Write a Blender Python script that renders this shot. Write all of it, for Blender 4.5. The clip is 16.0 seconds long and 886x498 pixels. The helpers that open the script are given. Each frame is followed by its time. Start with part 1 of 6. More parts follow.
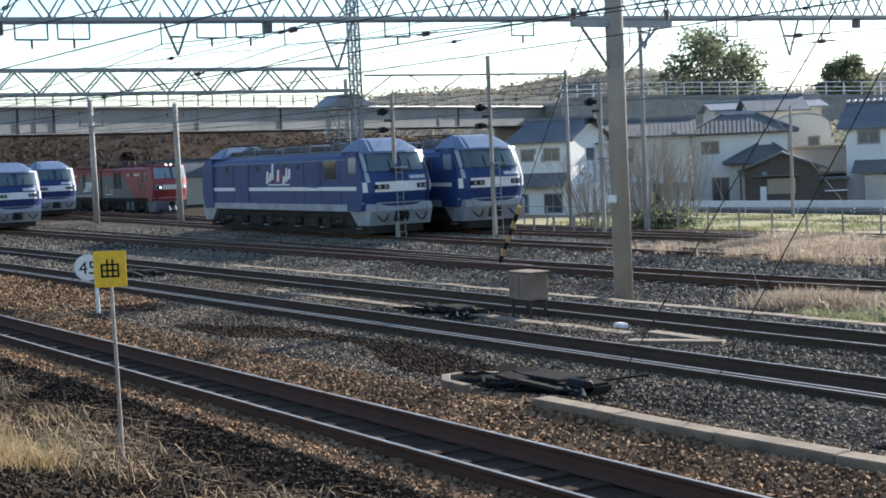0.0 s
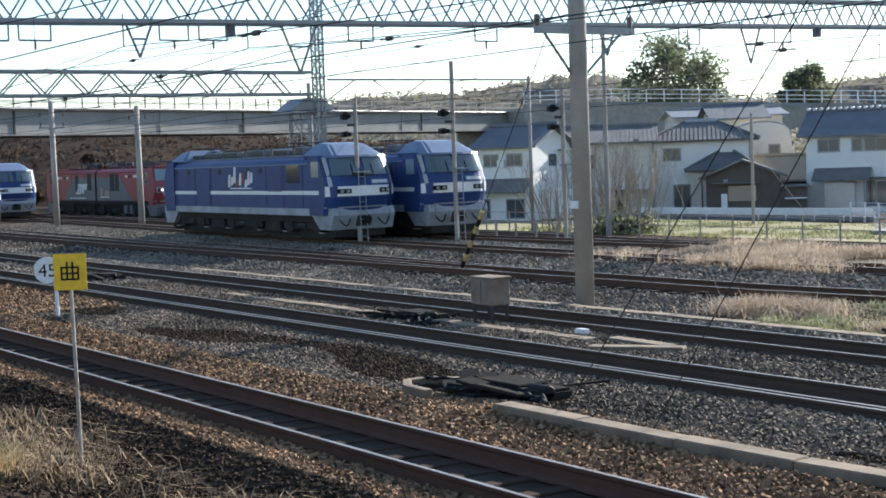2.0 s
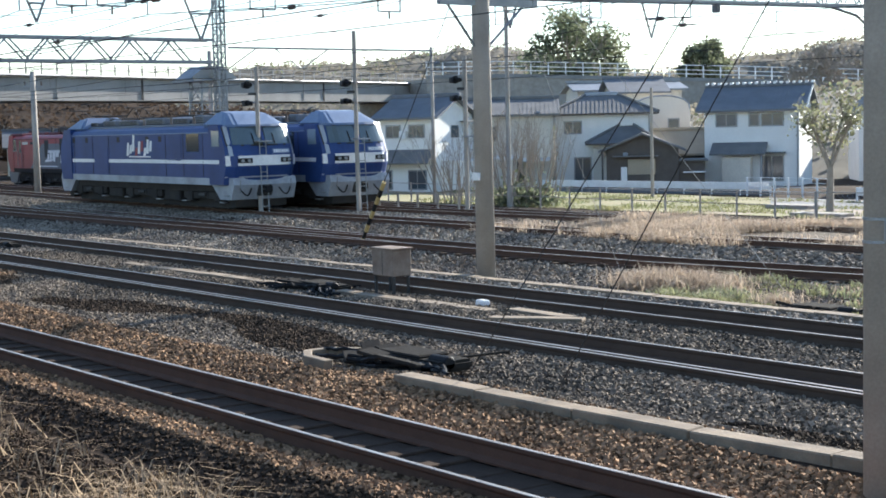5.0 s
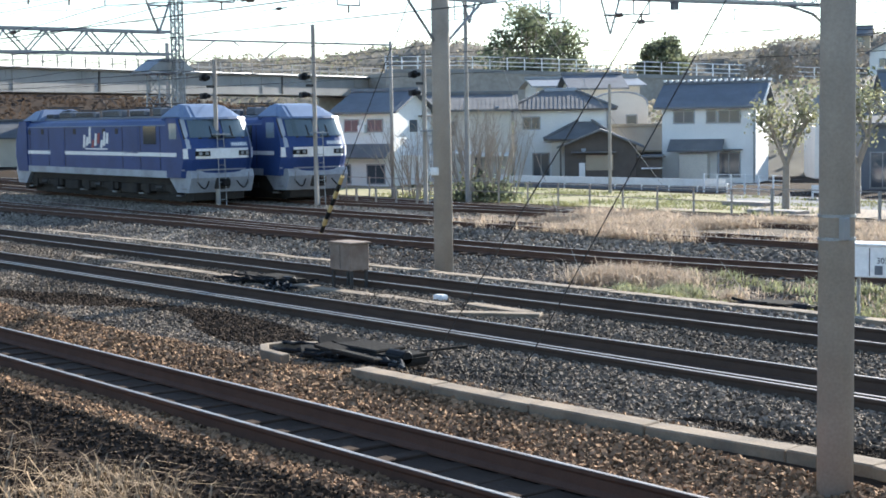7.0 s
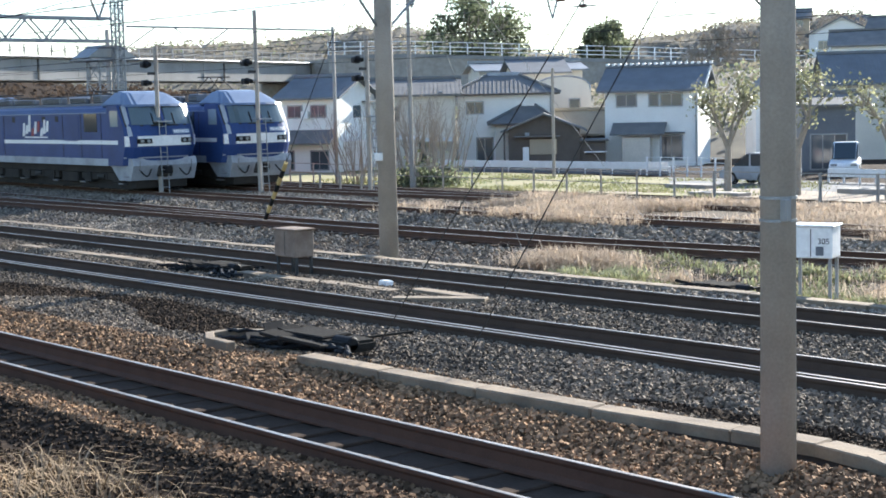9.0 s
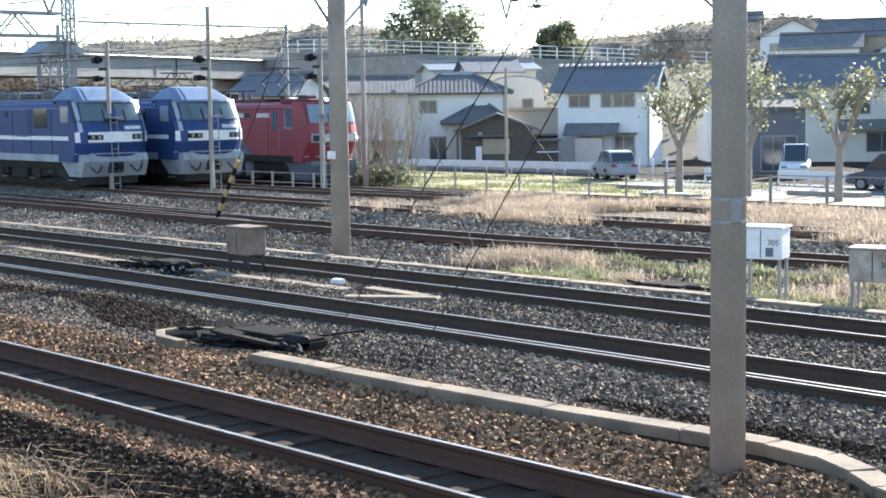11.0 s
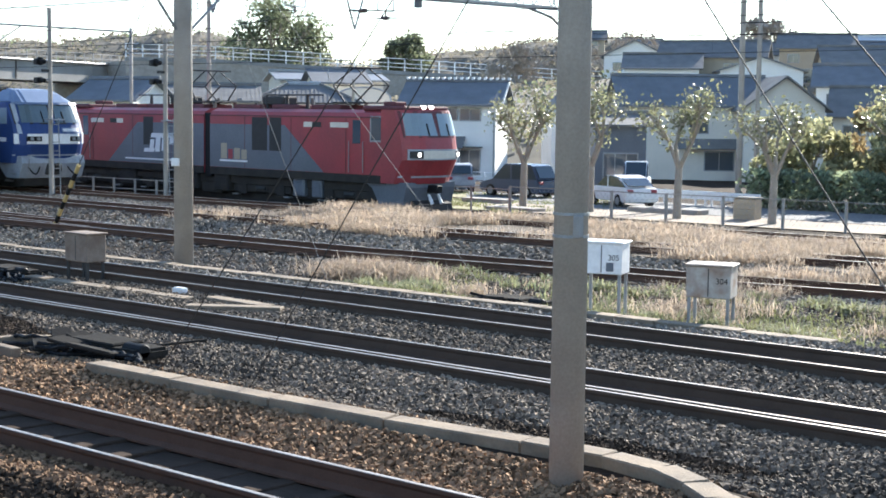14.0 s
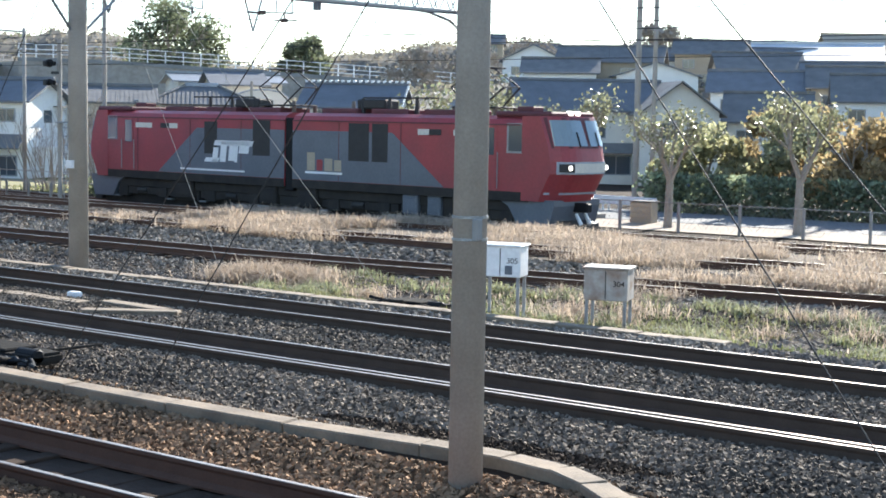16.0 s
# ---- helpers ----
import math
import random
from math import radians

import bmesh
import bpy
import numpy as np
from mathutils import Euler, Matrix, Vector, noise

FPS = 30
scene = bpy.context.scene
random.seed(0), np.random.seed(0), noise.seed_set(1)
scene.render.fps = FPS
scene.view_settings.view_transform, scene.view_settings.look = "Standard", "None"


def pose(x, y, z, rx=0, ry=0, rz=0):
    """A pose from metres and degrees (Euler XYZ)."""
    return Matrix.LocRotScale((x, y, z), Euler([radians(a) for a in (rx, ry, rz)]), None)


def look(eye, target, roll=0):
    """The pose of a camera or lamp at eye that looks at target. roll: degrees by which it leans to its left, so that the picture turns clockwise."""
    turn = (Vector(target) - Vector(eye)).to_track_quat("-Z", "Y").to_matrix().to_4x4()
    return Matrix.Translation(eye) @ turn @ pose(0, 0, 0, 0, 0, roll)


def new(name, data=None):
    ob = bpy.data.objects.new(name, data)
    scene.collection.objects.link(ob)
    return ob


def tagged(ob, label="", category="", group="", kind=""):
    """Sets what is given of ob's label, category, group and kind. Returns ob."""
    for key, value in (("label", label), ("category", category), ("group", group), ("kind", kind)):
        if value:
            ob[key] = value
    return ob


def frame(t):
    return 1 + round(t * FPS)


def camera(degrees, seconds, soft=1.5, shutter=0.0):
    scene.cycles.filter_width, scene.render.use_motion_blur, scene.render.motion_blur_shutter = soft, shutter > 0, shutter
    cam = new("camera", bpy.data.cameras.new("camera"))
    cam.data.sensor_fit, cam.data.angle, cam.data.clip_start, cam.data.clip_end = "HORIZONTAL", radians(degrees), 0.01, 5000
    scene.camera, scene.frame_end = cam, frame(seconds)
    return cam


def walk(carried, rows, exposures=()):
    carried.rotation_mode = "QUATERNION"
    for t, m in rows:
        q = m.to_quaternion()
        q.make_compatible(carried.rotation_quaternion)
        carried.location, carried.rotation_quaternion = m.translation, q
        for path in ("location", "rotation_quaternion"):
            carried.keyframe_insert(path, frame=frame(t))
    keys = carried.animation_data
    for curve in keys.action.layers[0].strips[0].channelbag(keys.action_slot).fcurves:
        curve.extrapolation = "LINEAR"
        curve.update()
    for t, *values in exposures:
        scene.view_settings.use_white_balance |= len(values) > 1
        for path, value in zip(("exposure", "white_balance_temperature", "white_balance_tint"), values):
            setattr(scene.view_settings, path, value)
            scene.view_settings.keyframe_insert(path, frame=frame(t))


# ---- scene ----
cam = camera(33.4, 16.0, soft=1.75)
EYE = Vector((0, 0, 3.1))
# seconds, yaw, pitch, roll of the hand-held camera (x runs along the tracks, y across them)
PATH = [
    (0.0, 57.525, -3.611, -2.503),
    (0.5, 56.937, -2.895, -2.463),
    (1.0, 57.094, -3.551, -2.202),
    (1.5, 56.931, -3.564, -1.826),
    (2.0, 56.048, -3.478, -2.045),
    (2.5, 55.65, -4.375, -1.729),
    (3.0, 55.376, -3.946, -1.688),
    (3.5, 54.037, -4.51, -1.418),
    (3.7, 52.579, -4.237, -1.311),
    (5.8, 51.989, -4.945, -1.338),
    (6.0, 51.26, -4.83, -1.275),
    (6.5, 48.811, -4.731, -1.141),
    (7.0, 50.624, -4.956, -0.911),
    (7.5, 50.188, -5.338, -1.154),
    (8.0, 49.801, -5.179, -1.352),
    (8.5, 49.081, -4.817, -1.462),
    (9.0, 48.494, -5.57, -1.348),
    (9.2, 48.052, -5.514, -1.306),
    (11.3, 45.922, -5.743, -0.535),
    (11.5, 44.929, -5.532, -0.436),
    (12.0, 44.943, -5.461, -0.46),
    (12.5, 44.348, -5.491, 0.168),
    (13.0, 43.105, -5.613, 0.153),
    (13.5, 41.31, -4.998, 0.379),
    (14.0, 40.598, -5.217, 0.679),
    (14.5, 40.218, -5.306, 0.796),
    (15.0, 39.069, -4.535, 1.012),
    (15.5, 37.689, -4.844, 1.095),
    (16.0, 36.68, -5.038, 0.994),
]


def aim(yaw, pitch, roll):
    way = Vector((-math.sin(radians(yaw)) * math.cos(radians(pitch)), math.cos(radians(yaw)) * math.cos(radians(pitch)), math.sin(radians(pitch))))
    return look(EYE, EYE + way, roll)


walk(cam, [(t, aim(yaw, pitch, roll)) for t, yaw, pitch, roll in PATH], exposures=[(0.0, 1.03), (0.5, 0.72), (1.0, 0.84), (1.5, 0.93), (2.0, 1.04), (2.5, 1.18), (3.0, 1.69), (3.5, 1.28), (6.0, 1.46), (6.5, 1.53), (7.0, 1.43), (7.5, 1.66), (8.0, 1.56), (8.5, 1.53), (9.0, 1.53), (11.5, 1.82), (12.0, 1.7), (12.5, 1.72), (13.0, 1.78), (13.5, 1.56), (14.0, 1.58), (14.5, 1.68), (15.0, 1.28), (15.5, 1.31), (16.0, 1.56)])

# ---- daylight: low winter sun behind the houses, to the right ----
SUN_YAW, SUN_UP = 11.0, 25.0     # bearing from +y towards -x, elevation
world = bpy.data.worlds.new("sky")
scene.world = world
world.use_nodes = True
wn = world.node_tree.nodes
sky = wn.new("ShaderNodeTexSky")
sky.sky_type = "NISHITA"
sky.sun_disc = False
sky.sun_elevation = radians(SUN_UP)
sky.sun_rotation = radians(-SUN_YAW)
sky.air_density, sky.dust_density, sky.ozone_density = 1.0, 0.12, 2.4
wn["Background"].inputs["Strength"].default_value = 0.115
world.node_tree.links.new(sky.outputs["Color"], wn["Background"].inputs["Color"])
sun = new("sun", bpy.data.lights.new("sun", "SUN"))
sun.data.energy, sun.data.angle, sun.data.color = 4.8, radians(0.6), (1.0, 0.96, 0.88)
toward = Vector((-math.sin(radians(SUN_YAW)) * math.cos(radians(SUN_UP)), math.cos(radians(SUN_YAW)) * math.cos(radians(SUN_UP)), math.sin(radians(SUN_UP))))
sun.matrix_world = look(toward * 100, (0, 0, 0))


# ---- materials ----
def material(name, color, rough=0.7, metal=0.0, other=None, scale=6.0, amount=0.5, fine=60.0, bump=0.15, glow=0.0, random_tint=0.0, spec=0.5, through_light=0.0):
    """Two scales of noise blend color and other; fine noise gives the relief."""
    m = bpy.data.materials.new(name)
    m.use_nodes = True
    n, l = m.node_tree.nodes, m.node_tree.links
    b = n["Principled BSDF"]
    b.inputs["Roughness"].default_value, b.inputs["Metallic"].default_value = rough, metal
    b.inputs["Specular IOR Level"].default_value = spec
    other = other or tuple(c * 0.72 for c in color)
    co = n.new("ShaderNodeTexCoord")
    big, small = n.new("ShaderNodeTexNoise"), n.new("ShaderNodeTexNoise")
    big.inputs["Scale"].default_value, small.inputs["Scale"].default_value = scale, fine
    big.inputs["Detail"].default_value, small.inputs["Detail"].default_value = 5, 3
    for x in (big, small):
        l.new(co.outputs["Object"], x.inputs["Vector"])
    ramp = n.new("ShaderNodeMapRange")
    ramp.inputs["From Min"].default_value, ramp.inputs["From Max"].default_value = 0.35, 0.68
    ramp.inputs["To Max"].default_value = amount
    l.new(big.outputs["Fac"], ramp.inputs["Value"])
    mix = n.new("ShaderNodeMix")
    mix.data_type = "RGBA"
    mix.inputs["A"].default_value, mix.inputs["B"].default_value = (*color, 1), (*other, 1)
    l.new(ramp.outputs["Result"], mix.inputs["Factor"])
    val = n.new("ShaderNodeMapRange")
    val.inputs["To Min"].default_value, val.inputs["To Max"].default_value = 0.78, 1.22
    l.new(small.outputs["Fac"], val.inputs["Value"])
    hsv = n.new("ShaderNodeHueSaturation")
    l.new(mix.outputs["Result"], hsv.inputs["Color"])
    l.new(val.outputs["Result"], hsv.inputs["Value"])
    out = hsv.outputs["Color"]
    if random_tint:
        info = n.new("ShaderNodeNewGeometry")
        rnd = n.new("ShaderNodeMapRange")
        rnd.inputs["To Min"].default_value, rnd.inputs["To Max"].default_value = 1 - random_tint, 1 + random_tint
        l.new(info.outputs["Random Per Island"], rnd.inputs["Value"])
        h2 = n.new("ShaderNodeHueSaturation")
        l.new(out, h2.inputs["Color"])
        l.new(rnd.outputs["Result"], h2.inputs["Value"])
        out = h2.outputs["Color"]
    l.new(out, b.inputs["Base Color"])
    if bump:
        bp = n.new("ShaderNodeBump")
        bp.inputs["Strength"].default_value, bp.inputs["Distance"].default_value = bump, 0.02
        l.new(small.outputs["Fac"], bp.inputs["Height"])
        l.new(bp.outputs["Normal"], b.inputs["Normal"])
    if through_light:
        tr, mx = n.new("ShaderNodeBsdfTranslucent"), n.new("ShaderNodeMixShader")
        warm = n.new("ShaderNodeHueSaturation")
        warm.inputs["Value"].default_value, warm.inputs["Saturation"].default_value = 1.5, 1.1
        l.new(out, warm.inputs["Color"])
        l.new(warm.outputs["Color"], tr.inputs["Color"])
        mx.inputs["Fac"].default_value = through_light
        l.new(b.outputs["BSDF"], mx.inputs[1])
        l.new(tr.outputs["BSDF"], mx.inputs[2])
        l.new(mx.outputs["Shader"], n["Material Output"].inputs["Surface"])
    if glow:
        l.new(out, b.inputs["Emission Color"])
        b.inputs["Emission Strength"].default_value = glow
    return m


def glassy(name, color, rough=0.08):
    m = material(name, color, rough, 0.0, amount=0.2, bump=0.0, spec=0.8)
    return m


M = dict(
    ground=material("ballast_bed", (0.05, 0.034, 0.023), 0.95, other=(0.025, 0.018, 0.013), scale=0.35, amount=0.9, fine=14, bump=0.9, spec=0.08),
    stone=material("ballast_stone", (0.3, 0.185, 0.105), 0.85, other=(0.115, 0.069, 0.042), scale=0.25, amount=0.9, fine=30, bump=0.2, random_tint=0.75, spec=0.1),
    greystone=material("grey_ballast_stone", (0.205, 0.162, 0.122), 0.85, other=(0.075, 0.06, 0.046), scale=0.3, amount=0.9, fine=30, bump=0.2, random_tint=0.75, spec=0.12),
    rail_side=material("rusty_rail", (0.115, 0.063, 0.043), 0.85, 0.0, other=(0.07, 0.04, 0.029), scale=4, fine=40, spec=0.2),
    rail_top=material("polished_rail_head", (0.38, 0.33, 0.285), 0.46, 1.0, amount=0.3, fine=20, bump=0.02),
    sleeper=material("weathered_sleeper", (0.075, 0.052, 0.038), 0.95, other=(0.042, 0.03, 0.023), scale=3, fine=30, bump=0.4, spec=0.1),
    concrete=material("concrete", (0.38, 0.345, 0.305), 0.85, other=(0.255, 0.225, 0.192), scale=1.6, amount=0.7, fine=40, bump=0.2),
    kerb=material("old_concrete", (0.27, 0.205, 0.14), 0.9, other=(0.13, 0.1, 0.072), scale=2.2, amount=0.8, fine=35, bump=0.35),
    girder=material("painted_girder", (0.3, 0.295, 0.285), 0.75, other=(0.2, 0.197, 0.19), scale=0.25, amount=0.8, fine=6, bump=0.05),
    steel=material("galvanised_steel", (0.30, 0.31, 0.32), 0.5, 0.6, other=(0.2, 0.2, 0.2), scale=3, fine=40, bump=0.05),
    dark=material("dark_steel", (0.038, 0.036, 0.035), 0.7, 0.1, scale=4, fine=30, bump=0.1),
    black=material("black_metal", (0.015, 0.015, 0.016), 0.6, scale=4, fine=30, bump=0.05, spec=0.15),
    blue=material("blue_loco_paint", (0.022, 0.056, 0.185), 0.45, other=(0.016, 0.04, 0.13), spec=0.35, scale=0.8, amount=0.8, fine=9, bump=0.03),
    blue_roof=material("light_blue_roof_paint", (0.15, 0.205, 0.31), 0.45, other=(0.1, 0.14, 0.22), scale=1.0, fine=9, bump=0.02),
    white=material("white_paint", (0.80, 0.80, 0.80), 0.4, other=(0.66, 0.66, 0.65), scale=1.5, fine=12, bump=0.02),
    skirt=material("grey_skirt_paint", (0.36, 0.39, 0.43), 0.5, other=(0.22, 0.23, 0.25), scale=1.2, amount=0.8, fine=10, bump=0.03),
    grey=material("slate_grey_paint", (0.125, 0.14, 0.165), 0.45, other=(0.09, 0.1, 0.12), scale=0.9, fine=10, bump=0.03),
    red=material("red_loco_paint", (0.34, 0.042, 0.05), 0.45, other=(0.22, 0.04, 0.048), scale=0.8, amount=0.8, fine=10, bump=0.03),
    maroon=material("dusty_maroon_roof", (0.13, 0.035, 0.04), 0.7, other=(0.09, 0.035, 0.035), scale=1.5, fine=12, bump=0.1),
    bogie=material("bogie_grime", (0.034, 0.031, 0.029), 0.85, other=(0.065, 0.055, 0.047), scale=2, fine=20, bump=0.3, spec=0.2),
    glass=glassy("window_glass", (0.035, 0.05, 0.06)),
    pane=glassy("house_pane", (0.05, 0.07, 0.09), 0.12),
    lamp=material("lit_lamp", (1.0, 0.97, 0.9), 0.3, amount=0.0, bump=0.0, glow=1.3),
    yellow=material("yellow_sign", (0.85, 0.52, 0.02), 0.45, other=(0.75, 0.43, 0.02), scale=4, fine=20, bump=0.0),
    wall=material("white_render", (0.80, 0.79, 0.76), 0.85, other=(0.68, 0.67, 0.65), scale=0.7, fine=14, bump=0.08),
    cream=material("cream_render", (0.68, 0.63, 0.55), 0.85, other=(0.55, 0.51, 0.45), scale=0.7, fine=14, bump=0.08),
    tan=material("tan_wall", (0.42, 0.35, 0.26), 0.85, other=(0.34, 0.28, 0.21), scale=0.8, fine=14, bump=0.08),
    brown=material("dark_timber_cladding", (0.12, 0.1, 0.085), 0.85, other=(0.085, 0.07, 0.06), scale=2, fine=20, bump=0.15),
    tile=material("slate_blue_roof_tile", (0.18, 0.19, 0.207), 0.8, other=(0.135, 0.143, 0.157), scale=0.9, amount=0.8, fine=20, bump=0.15, spec=0.3),
    greytile=material("dark_grey_roof_tile", (0.19, 0.186, 0.182), 0.8, other=(0.13, 0.13, 0.13), scale=0.9, amount=0.8, fine=20, bump=0.15, spec=0.3),
    bark=material("bark", (0.32, 0.285, 0.24), 0.9, other=(0.19, 0.165, 0.14), scale=5, fine=40, bump=0.5),
    leaf=material("leaf", (0.085, 0.105, 0.035), 0.5, other=(0.05, 0.075, 0.022), scale=0.6, amount=0.9, fine=8, bump=0.0, random_tint=0.5, through_light=0.4),
    darkleaf=material("evergreen_leaf", (0.15, 0.165, 0.105), 0.65, other=(0.11, 0.125, 0.08), scale=0.4, amount=0.9, fine=5, bump=0.0, random_tint=0.5, spec=0.25, through_light=0.45),
    olive=material("hedge_leaf", (0.3, 0.295, 0.18), 0.65, other=(0.245, 0.23, 0.135), scale=0.35, amount=0.9, fine=5, bump=0.0, random_tint=0.45, spec=0.3, through_light=0.5),
    twig=material("bare_twig", (0.36, 0.31, 0.26), 0.9, other=(0.26, 0.215, 0.18), scale=2, fine=20, bump=0.1),
    straw=material("dry_grass_blade", (0.47, 0.385, 0.3), 0.8, other=(0.32, 0.255, 0.195), scale=0.5, amount=0.8, fine=8, bump=0.0, random_tint=0.35, spec=0.2, through_light=0.4),
    green=material("green_grass_blade", (0.15, 0.165, 0.08), 0.7, other=(0.2, 0.19, 0.1), scale=0.5, amount=0.8, fine=8, bump=0.0, random_tint=0.35, through_light=0.4),
    lawn=material("lawn", (0.20, 0.19, 0.08), 0.95, other=(0.28, 0.24, 0.13), scale=0.25, amount=0.9, fine=5, bump=0.5),
    earth=material("dusty_earth", (0.36, 0.29, 0.22), 0.95, other=(0.25, 0.2, 0.155), scale=0.2, amount=0.9, fine=5, bump=0.4),
    asphalt=material("asphalt", (0.16, 0.16, 0.16), 0.9, other=(0.11, 0.11, 0.11), scale=0.4, fine=20, bump=0.1),
    hill=material("wooded_hill", (0.15, 0.13, 0.1), 0.95, other=(0.1, 0.095, 0.07), scale=0.05, amount=0.9, fine=0.8, bump=0.4),
    rust=material("rusty_paint", (0.46, 0.43, 0.39), 0.7, other=(0.25, 0.14, 0.085), scale=3.5, amount=0.8, fine=20, bump=0.1),
    carblue=material("dark_car_paint", (0.07, 0.09, 0.13), 0.25, amount=0.2, bump=0.0),
    bed=material("oil_stained_track_bed", (0.075, 0.052, 0.037), 0.95, other=(0.045, 0.033, 0.025), scale=1.2, amount=0.6, fine=25, bump=0.8, spec=0.15),
    shiny=material("glossy_leaf", (0.2, 0.2, 0.125), 0.45, other=(0.14, 0.145, 0.085), scale=0.6, amount=0.9, fine=8, bump=0.0, random_tint=0.5, through_light=0.4),
    brush=material("winter_brushwood", (0.23, 0.205, 0.165), 0.95, other=(0.165, 0.155, 0.12), scale=0.06, amount=0.9, fine=3, bump=0.0, random_tint=0.2, spec=0.1, through_light=0.4),
    palestone=material("pale_ballast_stone", (0.25, 0.215, 0.175), 0.9, other=(0.12, 0.10, 0.085), scale=0.3, amount=0.9, fine=30, bump=0.2, random_tint=0.5, spec=0.15),
    worn_head=material("dull_rail_head", (0.5, 0.44, 0.38), 0.45, 0.8, other=(0.26, 0.18, 0.13), scale=1.5, amount=0.7, fine=20, bump=0.05),
    faded=material("faded_yellow", (0.5, 0.36, 0.14), 0.7, other=(0.34, 0.24, 0.12), scale=5, fine=30),
    soil=material("sandy_soil", (0.16, 0.125, 0.09), 0.95, other=(0.085, 0.068, 0.05), scale=0.3, amount=0.9, fine=6, bump=0.5, spec=0.15),
    hay=material("bleached_grass", (0.45, 0.34, 0.2), 0.85, other=(0.27, 0.195, 0.115), scale=0.8, amount=0.8, fine=9, bump=0.0, random_tint=0.4, spec=0.2, through_light=0.3),
    rail_dark=material("oily_rail", (0.095, 0.066, 0.05), 0.85, other=(0.058, 0.042, 0.033), scale=3, fine=40, spec=0.15),
    cinder=material("dark_cinder_stone", (0.068, 0.047, 0.032), 0.9, other=(0.03, 0.021, 0.015), scale=0.5, amount=0.9, fine=30, bump=0.2, random_tint=0.7, spec=0.08),
    stalk=material("dead_stalk", (0.38, 0.27, 0.165), 0.85, other=(0.22, 0.155, 0.095), scale=0.8, amount=0.9, fine=9, bump=0.0, random_tint=0.4, spec=0.15),
    # pale base colour paints the sky's reflection into the glass
    screen=glassy("sky_toned_glass", (0.22, 0.28, 0.31), 0.1),
    rustbrown=material("rust_eaten_paint", (0.24, 0.185, 0.145), 0.8, other=(0.15, 0.098, 0.07), scale=3.0, amount=0.9, fine=20, bump=0.15),
    hedgeleaf=material("clipped_hedge_leaf", (0.23, 0.265, 0.18), 0.6, other=(0.165, 0.2, 0.13), scale=0.5, amount=0.9, fine=6, bump=0.0, random_tint=0.5, spec=0.3, through_light=0.5),
    # dark glass lifted to a mid tone for the reflection on it
    cabglass=glassy("cab_glass", (0.1, 0.135, 0.15), 0.1),
    # brushwood darkened in its base colour to stand for shade beyond the bridge
    thicket=material("shade_dark_thicket", (0.075, 0.055, 0.042), 0.95, other=(0.045, 0.035, 0.028), scale=0.06, amount=0.9, fine=3, bump=0.0, random_tint=0.3, spec=0.1, through_light=0.3),
    russet=material("russet_leaf", (0.34, 0.26, 0.15), 0.7, other=(0.27, 0.22, 0.13), scale=0.4, amount=0.9, fine=5, bump=0.0, random_tint=0.4, spec=0.2, through_light=0.45),
    sage=material("sage_leaf", (0.26, 0.27, 0.16), 0.75, other=(0.2, 0.2, 0.115), scale=0.6, amount=0.9, fine=6, bump=0.0, random_tint=0.4, spec=0.2, through_light=0.4),
    paleroof=material("pale_metal_roof", (0.55, 0.56, 0.57), 0.5, other=(0.42, 0.43, 0.44), scale=0.3, amount=0.8, fine=6, bump=0.05),
    rubber=material("black_rubber", (0.03, 0.027, 0.024), 0.95, amount=0.5, fine=25, bump=0.4, spec=0.08),
    porcelain=material("brown_insulator", (0.10, 0.07, 0.06), 0.3, amount=0.2, bump=0.0),
)


# ---- building helpers ----
def part(name, bm, mat, parent=None, label="", smooth=False):
    me = bpy.data.meshes.new(name)
    bm.to_mesh(me)
    bm.free()
    me.materials.append(M[mat] if isinstance(mat, str) else mat)
    if smooth:
        me.shade_smooth()
    ob = new(name, me)
    ob.parent = parent
    if label:
        ob["label"] = label
    return ob


def thing(name, m, label, category, group="", kind=""):
    ob = new(name)
    ob.empty_display_size = 0.2
    ob.matrix_world = m
    return tagged(ob, label, category, group, kind)


def box(bm, x0, x1, y0, y1, z0, z1):
    v = [bm.verts.new((x, y, z)) for z in (z0, z1) for y in (y0, y1) for x in (x0, x1)]
    for f in ((0, 2, 3, 1), (4, 5, 7, 6), (0, 1, 5, 4), (2, 6, 7, 3), (0, 4, 6, 2), (1, 3, 7, 5)):
        bm.faces.new([v[i] for i in f])
    return bm


def prism(bm, outline, a0, a1, axis="x"):
    """outline: (u, v) pairs; axis x: u = y, v = z; axis y: u = x, v = z; axis z: u = x, v = y."""
    def at(a, u, v):
        return {"x": (a, u, v), "y": (u, a, v), "z": (u, v, a)}[axis]
    lo = [bm.verts.new(at(a0, u, v)) for u, v in outline]
    hi = [bm.verts.new(at(a1, u, v)) for u, v in outline]
    n = len(outline)
    for i in range(n):
        bm.faces.new((lo[i], lo[(i + 1) % n], hi[(i + 1) % n], hi[i]))
    bm.faces.new(lo[::-1])
    bm.faces.new(hi)
    bmesh.ops.recalc_face_normals(bm, faces=bm.faces[:])
    return bm


def rod(bm, p, q, r0, r1=None, seg=8):
    r1 = r0 if r1 is None else r1
    p, q = Vector(p), Vector(q)
    d = (q - p).normalized()
    u = d.orthogonal().normalized()
    w = d.cross(u)
    rings = []
    for c, r in ((p, r0), (q, r1)):
        rings.append([bm.verts.new(c + (u * math.cos(2 * math.pi * i / seg) + w * math.sin(2 * math.pi * i / seg)) * r) for i in range(seg)])
    for i in range(seg):
        bm.faces.new((rings[0][i], rings[0][(i + 1) % seg], rings[1][(i + 1) % seg], rings[1][i]))
    bm.faces.new(rings[0][::-1])
    bm.faces.new(rings[1])
    return bm


